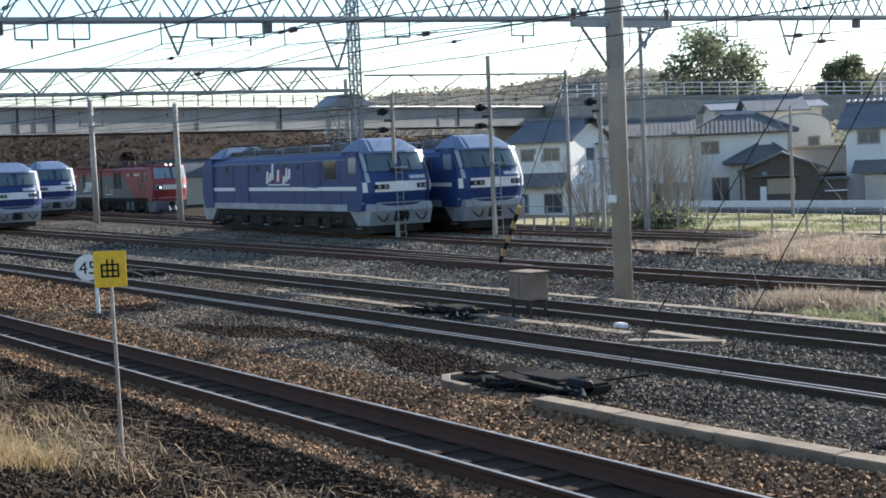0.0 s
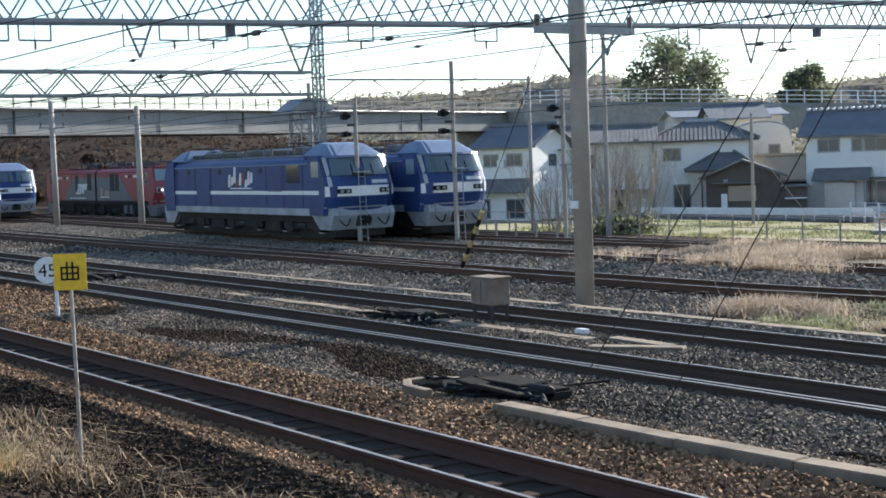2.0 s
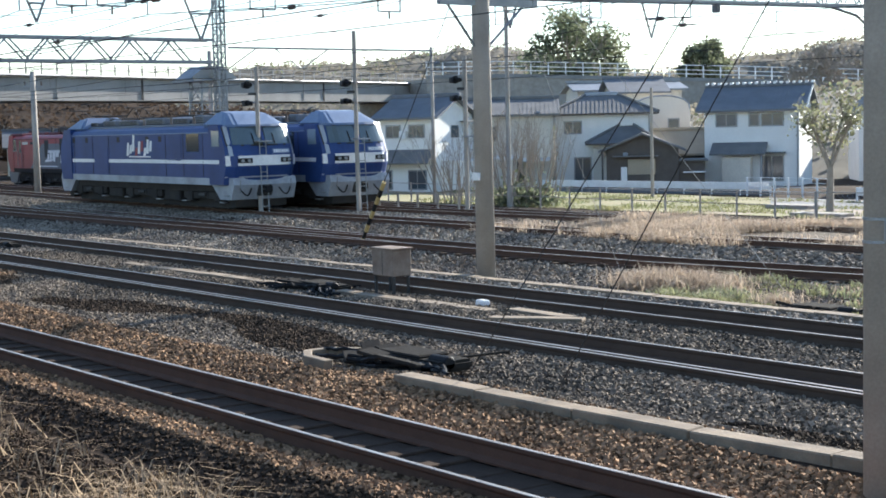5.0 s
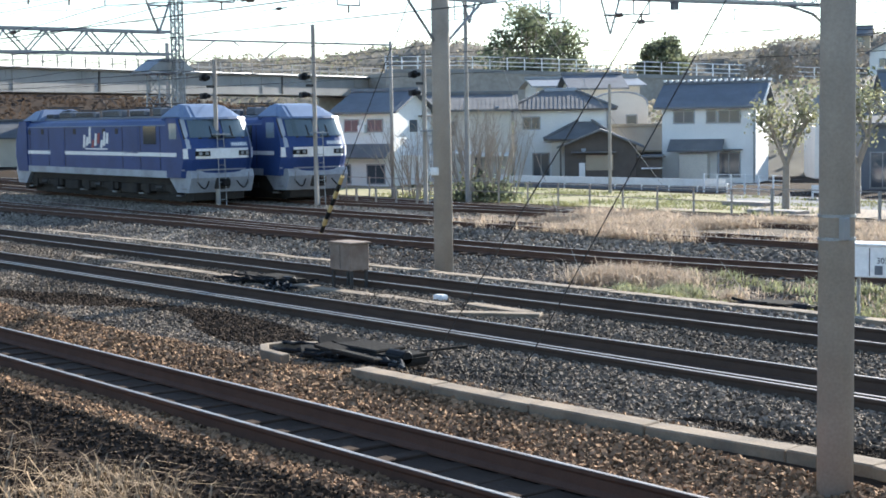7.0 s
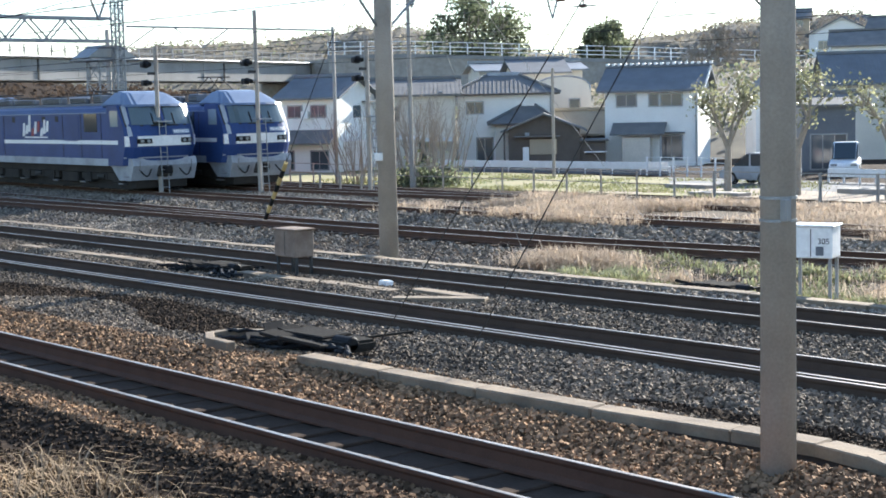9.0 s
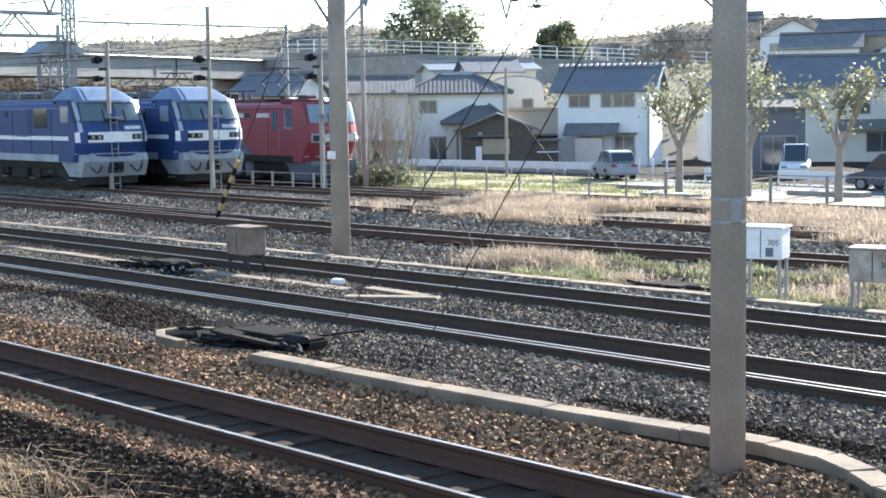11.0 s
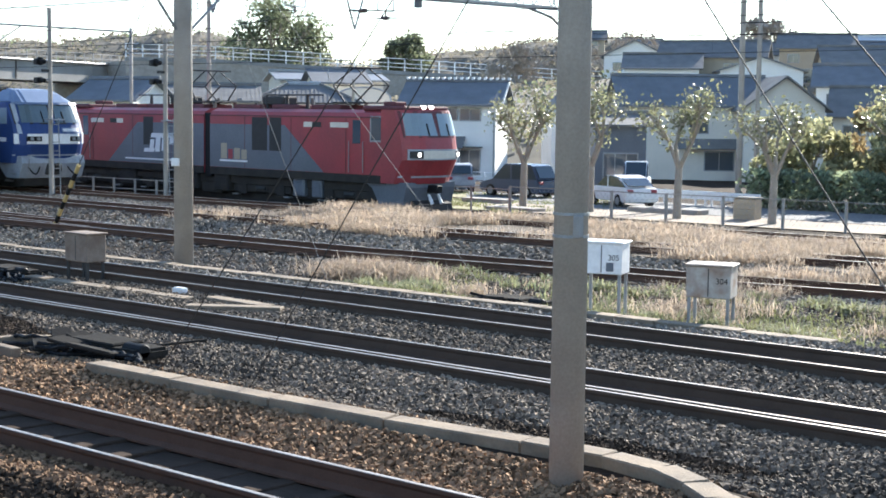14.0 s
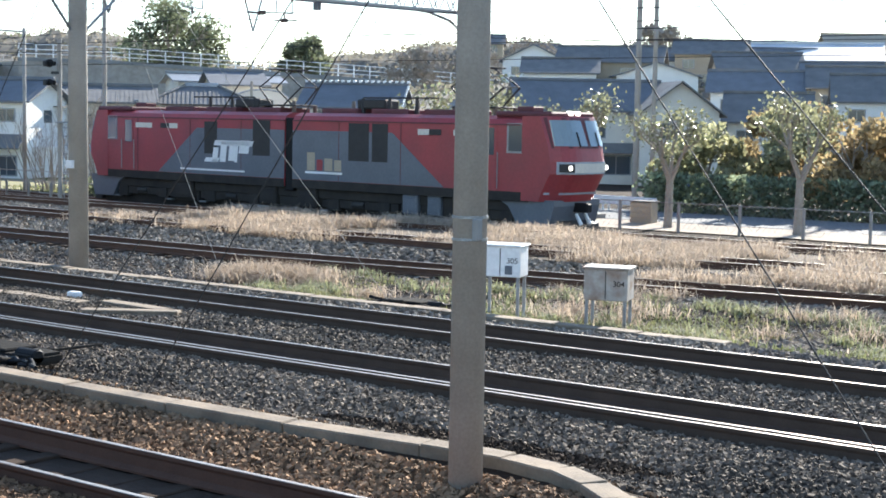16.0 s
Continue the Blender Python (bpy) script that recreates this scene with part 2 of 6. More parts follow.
def bevelled(bm, w=0.02, seg=1):
    bmesh.ops.bevel(bm, geom=bm.edges[:], offset=w, segments=seg, affect="EDGES")
    return bm


def B():
    return bmesh.new()


def quads(name, verts, faces, mat, parent=None, smooth=False):
    me = bpy.data.meshes.new(name)
    me.from_pydata(verts, [], faces)
    me.materials.append(M[mat] if isinstance(mat, str) else mat)
    if smooth:
        me.shade_smooth()
    ob = new(name, me)
    ob.parent = parent
    return ob


def tube(pts, r, seg=4):
    """One continuous thin tube along a polyline."""
    bm, rings = B(), []
    for i, p in enumerate(pts):
        d = (Vector(pts[min(i + 1, len(pts) - 1)]) - Vector(pts[max(i - 1, 0)])).normalized()
        u = d.cross(Vector((0, 0, 1))).normalized()
        w = u.cross(d)
        rings.append([bm.verts.new(Vector(p) + (u * math.cos(6.2832 * k / seg) + w * math.sin(6.2832 * k / seg)) * r) for k in range(seg)])
    for a, b in zip(rings, rings[1:]):
        for k in range(seg):
            bm.faces.new((a[k], a[(k + 1) % seg], b[(k + 1) % seg], b[k]))
    return bm


# ---- the ground: one sheet, with ballast beds and a yard a little lower ----
def ground_z(s, n):
    keys = [(-60, 3.0), (-6, 1.9), (-1, 1.6), (2.5, 0.55), (5.2, -0.05), (6.6, -0.34), (7.3, -0.17), (9.7, -0.17), (10.4, -0.02), (10.8, -0.02), (11.0, 0.02), (11.9, -0.2), (12.9, -0.13), (13.4, -0.15), (19.4, -0.15),
            (21.0, -0.34), (22.6, -0.4), (23.6, -0.28), (26.6, -0.26), (28.0, -0.12), (35.8, -0.14), (39.4, -0.7), (41.0, -0.86), (45.8, -0.9), (48.5, -1.0), (52.0, -1.1), (70.0, -1.2), (100.0, -1.7), (3000.0, -1.7)]
    if 9.2 < n < 13.5 and s > -7.3:    # the bank follows the wall's bend
        n += 0.85 * min(1.0, (s + 7.3) / 2.6) * min(1.0, (n - 9.2) / 0.5, (13.5 - n) / 2.0)
    z = 0
    for (a, za), (b, zb) in zip(keys, keys[1:]):
        if a <= n <= b:
            z = za + (zb - za) * (n - a) / (b - a)
            break
    if 10.35 < n < 13.4:    # the bank behind the low wall fades out where the wall ends
        f = min(1.0, max(0.0, (s + 17.0) / 2.4))
        z = z * f + (-0.2 + 0.05 * (n - 10.35) / 3.05) * (1 - f)
    for c in (8.63, 14.3, 17.75):    # the ballast lies lower between the running rails
        z -= 0.14 * min(1.0, max(0.0, (0.66 - abs(n - c)) / 0.12))
    return z + 0.035 * noise.noise((s * 0.35, n * 0.35, 0)) * (1 if n > 4 else 2)


def build_ground():
    ns = sorted(set([-3000, -300, -60, -20, -6, -1] + [x * 0.125 for x in range(56, 156)] + [x * 0.25 for x in range(4, 120)] + [x * 2.0 for x in range(15, 60)] + [150, 220, 400, 900, 3000]))
    ss = sorted(set([-3000, -900, -400, -250] + [x * 5.0 for x in range(-40, -8)] + [x * 1.0 for x in range(-40, 5)] + [10, 30, 100, 400, 3000]))
    verts = [(s, n, ground_z(s, min(max(n, -60), 3000))) for n in ns for s in ss]
    k = len(ss)
    faces = [(j * k + i, j * k + i + 1, (j + 1) * k + i + 1, (j + 1) * k + i) for j in range(len(ns) - 1) for i in range(k - 1)]
    ob = quads("ground", verts, faces, "ground", smooth=True)
    tagged(ob, "dark brown ballast and cinder ground of a railway yard", "ground", kind="structure")


build_ground()


# ---- tracks ----
GAUGE = 1.067


def track(n0, n1, s0, s1, z, label, sleepers=True, guard=False, head="rail_top", deep=False, side="rail_side"):
    """A straight track from (s0, n0) to (s1, n1), rail tops at height z."""
    length = math.hypot(s1 - s0, n1 - n0)
    root = thing("railway_track", Matrix.Translation((s0, n0, z)) @ Matrix.Rotation(math.atan2(n1 - n0, s1 - s0), 4, "Z"), label, "railway track", "tracks of the yard", "structure")
    prof = [(-0.06, -0.15), (0.06, -0.15), (0.06, -0.135), (0.012, -0.11), (0.012, -0.045), (0.033, -0.035), (0.033, -0.008), (-0.033, -0.008), (-0.033, -0.035), (-0.012, -0.045), (-0.012, -0.11), (-0.06, -0.135)]
    drop = 0.07 if deep else 0.0
    prof = [(a * (1.0 if not deep else 1.1), b * (1.47 if deep and b < -0.04 else 1.0)) for a, b in prof]
    offs = [-GAUGE / 2 - 0.033, GAUGE / 2 + 0.033] + ([-GAUGE / 2 + 0.12] if guard else [])
    for y in offs:
        rail = part("rail", prism(B(), [(y + a, b) for a, b in prof], 0, length), side, root)
        part("rail_head", bevelled(box(B(), 0, length, y - 0.026, y + 0.026, -0.009, 0.0), 0.003), head, rail, "worn shiny steel running surface")
    part("stained_bed", box(B(), 0, length, -GAUGE / 2 + 0.03, GAUGE / 2 - 0.03, -0.4, -0.168 - drop), "bed", root, "oil-stained ballast between the rails")
    if sleepers:
        me = bevelled(box(B(), -0.1, 0.1, -0.85 if deep else -1.0, 0.85 if deep else 1.0, -0.3, -0.145 - drop), 0.012)
        first = part("sleeper", me, "sleeper", root)
        first.location = (0.3, 0, 0)
        for i in range(1, min(290, int(length / 0.62))):
            o = new("sleeper", first.data)
            o.parent = root
            o.location = (0.3 + i * 0.62, random.uniform(-0.03, 0.03), random.uniform(-0.012, 0.012))
            o.rotation_euler = (0, 0, random.uniform(-0.02, 0.02))
    return root


def route(pts, z, label):
    """A track that bends through plan points, rail length by rail length."""
    for (s0, n0), (s1, n1) in zip(pts, pts[1:]):
        track(n0, n1, s0, s1, z, label, head="worn_head")


track(8.72, 8.55, -75, 6, 0.0, "near running line with rusty rails on dark sleepers", head="worn_head", deep=True)
track(14.3, 14.3, -110, 6, 0.0, "running line with shiny rail heads and an inner check rail", guard=True, deep=True, side="rail_dark")
track(17.75, 17.75, -110, 6, 0.0, "second running line with shiny rail heads", deep=True, side="rail_dark")
BLUE_A = [(-150, 34.2), (-121, 33.6), (-90, 32.4), (-58.4, 30.3), (-46, 29.5), (-33, 29.2), (-20, 29.8), (-10, 30.6), (40, 36)]
BLUE_B = [(-150, 38.0), (-121, 37.5), (-90, 36.4), (-58.0, 34.0), (-46, 33.5), (-33, 34.1), (-20, 35.2), (40, 39)]
YARD = [(-150, 25.5), (-60, 24.6), (-36, 24.7), (-24, 24.8), (-15, 25.8), (-8, 26.9), (40, 34)]
RED_LINE = [(-190, 45.2), (-125, 44.9), (-90, 44.6), (-57, 43.4), (-38, 42.0), (-15, 40.8), (60, 40)]
route(BLUE_A, 0.06, "stabling track with rusty rails leading past dry grass")
route(BLUE_B, 0.04, "second stabling track, half buried in dry grass")
route(RED_LINE, -0.66, "through track used by the red locomotive")
route(YARD, -0.07, "yard track with rusty rails in pale ballast")
route([(-150, 29.6), (-70, 27.3), (-34, 25.2)], -0.11, "yard track with rusty rails")


def along(pts, s):
    for (a, na), (b, nb) in zip(pts, pts[1:]):
        if a <= s <= b:
            return na + (nb - na) * (s - a) / (b - a)
    return pts[-1][1]



def nose(levels, back, half, set_back, power=3.0):
    """Curved cab front. levels: (z, x of the middle). Returns x(y, z) and a block from x = back forward."""
    def x_at(y, z):
        for (za, xa), (zb, xb) in zip(levels, levels[1:]):
            if za <= z <= zb:
                f = xa + (xb - xa) * (z - za) / (zb - za)
                return f - set_back * (abs(y) / half) ** power
        return levels[-1][1] - set_back * (abs(y) / half) ** power
    ys = [half * k / 6 for k in range(-6, 7)]

    def block(d):
        bm, rows = B(), []
        for z, f in levels:
            rows.append([bm.verts.new((d * back, -half, z))] + [bm.verts.new((d * x_at(y, z), y, z)) for y in ys] + [bm.verts.new((d * back, half, z))])
        m = len(rows[0])
        for a, b in zip(rows, rows[1:]):
            for k in range(m):
                bm.faces.new((a[k], a[(k + 1) % m], b[(k + 1) % m], b[k]))
        bm.faces.new(rows[0])
        bm.faces.new(rows[-1])
        bmesh.ops.recalc_face_normals(bm, faces=bm.faces[:])
        return bm

    def strip(d, y0, y1, z0, z1, out=0.02, thick=0.05, taper=0.0):
        """A thin panel that follows the nose."""
        bm = B()
        n, rows = 6, []
        for k in range(n + 1):
            y = y0 + (y1 - y0) * k / n
            yt = y + taper * (0.5 - k / n)
            rows.append([bm.verts.new((d * (x_at(yy, z) + o), yy, z)) for yy, z, o in ((y, z0, out), (yt, z1, out), (yt, z1, out - thick), (y, z0, out - thick))])
        for a, b in zip(rows, rows[1:]):
            for j in range(4):
                bm.faces.new((a[j], a[(j + 1) % 4], b[(j + 1) % 4], b[j]))
        bm.faces.new(rows[0])
        bm.faces.new(rows[-1])
        bmesh.ops.recalc_face_normals(bm, faces=bm.faces[:])
        return bm
    return x_at, block, strip


# ---- locomotives (x forward, z from the rail head) ----
def blue_loco(m, label, detail=True):
    root = thing("blue_locomotive", m @ Matrix.Diagonal((1, 1, 0.92, 1)), label, "locomotive", "blue electric locomotives")
    side = [(-1.45, 1.1), (1.45, 1.1), (1.45, 3.3), (1.36, 3.5), (1.05, 3.62), (-1.05, 3.62), (-1.36, 3.5), (-1.45, 3.3)]
    part("body", prism(B(), side, -7.6, 7.3), "blue", root, "dark blue body side")
    x_at, block, strip = nose([(1.1, 9.0), (1.4, 9.08), (1.85, 9.25), (2.3, 9.25), (2.75, 9.12), (3.62, 8.66)], 7.3, 1.5, 0.5, 4.5)
    for d in (1, -1):
        cab = part("cab", block(d), "blue", root)
        # faceted cab roof: full width at the eaves, narrower on top
        bm, low, high = B(), [], []
        for x, y in ((8.75, -1.0), (8.75, 1.0), (8.35, 1.36), (6.3, 1.36), (6.3, -1.36), (8.35, -1.36)):
            low.append(bm.verts.new((d * x, y, 3.58)))
        for x, y, z in ((7.75, -0.75, 4.12), (7.75, 0.75, 4.12), (7.45, 0.85, 4.2), (6.9, 0.85, 4.2), (6.9, -0.85, 4.2), (7.45, -0.85, 4.2)):
            high.append(bm.verts.new((d * x, y, z)))
        for k in range(6):
            bm.faces.new((low[k], low[(k + 1) % 6], high[(k + 1) % 6], high[k]))
        bm.faces.new(low)
        bm.faces.new(high)
        bmesh.ops.recalc_face_normals(bm, faces=bm.faces[:])
        bevelled(bm, 0.09, 2)
        part("roof_cowl", bm, "blue_roof", root, "pale blue faceted cab roof")
        part("front_band", strip(d, -1.5, 1.5, 1.9, 2.32, 0.04, 0.1), "white", cab, "white waist band")
        part("lower_band", strip(d, -1.49, 1.49, 1.4, 1.46, 0.02, 0.05), "skirt", cab)
        part("skirt", prism(B(), [(d * 7.2, 1.12), (d * 6.9, 1.4), (d * 9.02, 1.4), (d * 9.1, 1.1), (d * 8.85, 0.48), (d * 7.9, 0.48)], -1.36, 1.36, "y"), "skirt", root, "light grey front skirt")
        part("snow_guard", prism(B(), [(d * 8.0, 0.46), (d * 8.75, 0.46), (d * 8.7, 0.16), (d * 8.3, 0.16)], -1.1, 1.1, "y"), "bogie", root)
        part("visor", strip(d, -1.36, 1.36, 3.53, 3.62, 0.1, 0.14), "blue_roof", cab)
        part("screen_frame", strip(d, -1.44, 1.44, 2.72, 3.54, 0.012, 0.04), "dark", cab)
        part("windscreen_pillar", strip(d, -0.06, 0.06, 2.74, 3.52, 0.05, 0.05), "blue", cab)
        for sg in (-1, 1):
            part("windscreen", strip(d, min(sg * 0.08, sg * 1.26), max(sg * 0.08, sg * 1.26), 2.78, 3.5, 0.035, 0.05, 0.1), "cabglass", cab)
            part("corner_pillar", strip(d, min(sg * 1.29, sg * 1.4), max(sg * 1.29, sg * 1.4), 2.32, 3.56, 0.045, 0.05), "skirt", cab, "pale corner pillar")
            part("wiper", strip(d, min(sg * 0.42, sg * 0.46), max(sg * 0.42, sg * 0.46), 2.8, 3.25, 0.065, 0.03), "black", cab)
            hl = part("headlight_unit", strip(d, min(sg * 0.62, sg * 1.16), max(sg * 0.62, sg * 1.16), 2.01, 2.21, 0.06, 0.06), "black", cab)
            for yy in (0.76, 1.0):
                x = x_at(yy, 2.11)
                part("headlight", rod(B(), (d * (x + 0.05), sg * yy, 2.11), (d * (x + 0.085), sg * yy, 2.11), 0.075, seg=10), "steel", hl)
            part("cab_step", bevelled(box(B(), min(d * 8.3, d * 8.7), max(d * 8.3, d * 8.7), sg * 1.3 - 0.1, sg * 1.3 + 0.1, 0.62, 0.68), 0.01), "steel", root)
            part("front_handrail", rod(B(), (d * 9.12, sg * 1.1, 0.75), (d * 9.16, sg * 1.1, 1.3), 0.02, seg=6), "steel", root)
        part("number_plate", strip(d, 0.3, 1.12, 2.38, 2.58, 0.02, 0.02), "blue_roof", cab)
        for k in range(8):
            part("number_bar", strip(d, 0.35 + k * 0.09, 0.41 + k * 0.09, 2.42, 2.54, 0.03, 0.03), "white", cab, "unreadable white number")
        part("coupler", bevelled(box(B(), min(d * 8.8, d * 9.45), max(d * 8.8, d * 9.45), -0.15, 0.15, 0.75, 1.05), 0.04), "black", root)
        part("coupler_box", bevelled(box(B(), min(d * 8.8, d * 9.1), max(d * 8.8, d * 9.1), -0.3, 0.3, 0.62, 1.12), 0.04), "dark", root)
        for y in (-0.85, 0.85):
            bm = tube([(d * (9.08 + 0.1 * math.sin(math.pi * i / 6)), y - 0.25 + 0.5 * i / 6, 0.95 - 0.3 * math.sin(math.pi * i / 6)) for i in range(7)], 0.03, 6)
            part("brake_hose", bm, "black", root)
    for y in (-1.462, 1.462):
        for a, b2 in ((-8.6, -4.6), (-2.9, 7.28)):
            part("side_stripe", box(B(), a, b2, min(y, y * 0.985), max(y, y * 0.985), 1.98, 2.15), "white", root, "white side stripe")
        part("side_stripe", box(B(), 7.3, 8.2, min(y * 1.035, y), max(y * 1.035, y), 1.98, 2.15), "white", root, "white side stripe")
        part("side_window", box(B(), 5.2, 6.35, min(y, y * 0.98), max(y, y * 0.98), 2.5, 3.3), "glass", root)
        part("cab_window", box(B(), 7.6, 8.25, min(y * 1.035, y * 0.98), max(y * 1.035, y * 0.98), 2.72, 3.38), "screen", root)
        part("engine_door", box(B(), -4.5, -3.0, min(y, y * 0.99), max(y, y * 0.99), 1.5, 2.7), "blue", root)
        part("service_panel", bevelled(box(B(), 3.4, 4.7, min(y, y * 0.99), max(y, y * 0.99), 2.1, 3.25), 0.004), "blue", root, "side grille panel")
        for x in (-7.2, -5.6, -1.9, 1.2, 2.5):
            part("vent", box(B(), x, x + 0.3, min(y, y * 0.99), max(y, y * 0.99), 2.95, 3.2), "dark", root)
        for x in (-7.0, -4.75, -2.85, 3.2, 4.9, 6.7, 7.25):
            part("panel_seam", box(B(), x - 0.015, x + 0.015, min(y, y * 0.99), max(y, y * 0.99), 1.4, 3.3), "dark", root)
        part("sill", box(B(), -8.3, 8.0, min(y * 0.97, y * 1.005), max(y * 0.97, y * 1.005), 1.08, 1.38), "skirt", root, "grey lower sill")
        part("gutter", box(B(), -7.3, 7.3, min(y * 0.97, y * 1.01), max(y * 0.97, y * 1.01), 3.28, 3.33), "blue_roof", root)
        # small bright emblem drawn as plain leaning shapes
        for k in range(9):
            x = -0.85 + k * 0.3
            h = (0.75, 0.5, 0.95, 0.45, 0.7, 0.6, 0.45, 0.8, 0.6)[k]
            z = 2.32 + 0.1 * (k % 3)
            part("emblem", prism(B(), [(x, z), (x + 0.24, z), (x + 0.3, z + h * 0.8), (x + 0.12, z + h * 0.8)], min(y * 1.004, y * 0.99), max(y * 1.004, y * 0.99), "y"), "red" if k in (3, 5) else "white", root, "painted emblem")
        part("emblem", box(B(), -0.6, 1.7, min(y * 1.004, y * 0.99), max(y * 1.004, y * 0.99), 2.24, 2.3), "white", root, "painted emblem")
    # roof gear
    part("roof_deck", bevelled(box(B(), -7.4, 6.0, -0.95, 0.95, 3.6, 3.72), 0.03), "grey", root)
    for x, w, h in ((-6.2, 0.9, 0.22), (-4.4, 1.5, 0.3), (-2.2, 2.2, 0.26), (0.6, 2.0, 0.32), (3.2, 1.6, 0.26), (5.0, 0.8, 0.36)):
        hatch = part("roof_box", bevelled(box(B(), x - w / 2, x + w / 2, -0.75, 0.75, 3.72, 3.72 + h), 0.05), "grey", root)
        for k in range(4):
            part("louvre", box(B(), x - w * 0.4, x + w * 0.4, -0.775, -0.74, 3.77 + k * h / 5, 3.77 + k * h / 5 + 0.025), "dark", hatch)
    for x in (-5.2, -3.3, -0.9, 1.9, 4.1):
        part("insulator", rod(B(), (x, -0.55, 3.72), (x, -0.55, 4.05), 0.075, 0.05, 8), "porcelain", root)
    part("roof_cable", tube([(-5.2, -0.55, 4.08), (-3.3, -0.55, 4.06), (-0.9, -0.55, 4.07), (1.9, -0.55, 4.06), (4.1, -0.55, 4.08)], 0.02, 5), "dark", root)
    for x in (-5.6, 4.6):
        pan = thing("pantograph", Matrix(), "", "")
        pan.parent = root
        pan.location = (x, 0, 3.75)
        for y in (-0.5, 0.5):
            part("lower_arm", rod(B(), (-0.8, y, 0.1), (0.8, y * 0.6, 0.35), 0.03, seg=6), "dark", pan)
            part("upper_arm", rod(B(), (0.8, y * 0.6, 0.35), (-0.5, y * 0.8, 0.5), 0.025, seg=6), "dark", pan)
        part("collector_head", rod(B(), (-0.5, -0.9, 0.52), (-0.5, 0.9, 0.52), 0.03, seg=6), "dark", pan)
    running_gear(root, [-6.0, 0.0, 6.0], 7.4)
    return root


def running_gear(root, bogies, half):
    part("underframe", bevelled(box(B(), -half, half, -1.2, 1.2, 0.75, 1.12), 0.04), "bogie", root)
    # sill enlarged to a dark block that stands for the shade between the wheels
    part("sill_shade_block", box(B(), -half - 0.6, half + 0.6, -0.85, 0.85, 0.06, 0.95), "bogie", root)
    for bx in bogies:
        bm = B()
        for y in (-1.05, 1.05):
            box(bm, bx - 1.9, bx + 1.9, y - 0.08, y + 0.08, 0.45, 0.75)
            for dx in (-1.25, 1.25):
                box(bm, bx + dx - 0.28, bx + dx + 0.28, y - 0.14, y + 0.14, 0.35, 0.8)
            for dx in (-0.35, 0.35):
                rod(bm, (bx + dx, y, 0.45), (bx + dx, y, 0.95), 0.13, seg=8)
        bogie = part("bogie", bevelled(bm, 0.02), "bogie", root)
        for dx in (-1.25, 1.25):
            for y in (-0.56, 0.56):
                w = rod(B(), (bx + dx, y - 0.06, 0.56), (bx + dx, y + 0.06, 0.56), 0.56, seg=24)
                part("wheel", w, "bogie", bogie)
        for y in (-1.12, 1.12):
            part("brake_cylinder", rod(B(), (bx - 0.3, y, 0.62), (bx + 0.3, y, 0.62), 0.12, seg=10), "dark", bogie)
            for dx in (-1.7, 1.7):
                part("step", bevelled(box(B(), bx + dx - 0.2, bx + dx + 0.2, y - 0.1, y + 0.1, 0.3, 0.36), 0.01), "steel", bogie)
    for gap in zip(bogies, bogies[1:]):
        c = (gap[0] + gap[1]) / 2
        for y in (-0.8, 0.8):
            part("equipment_box", bevelled(box(B(), c - 0.75, c + 0.75, y - 0.35, y + 0.35, 0.3, 0.95), 0.04), "bogie", root)


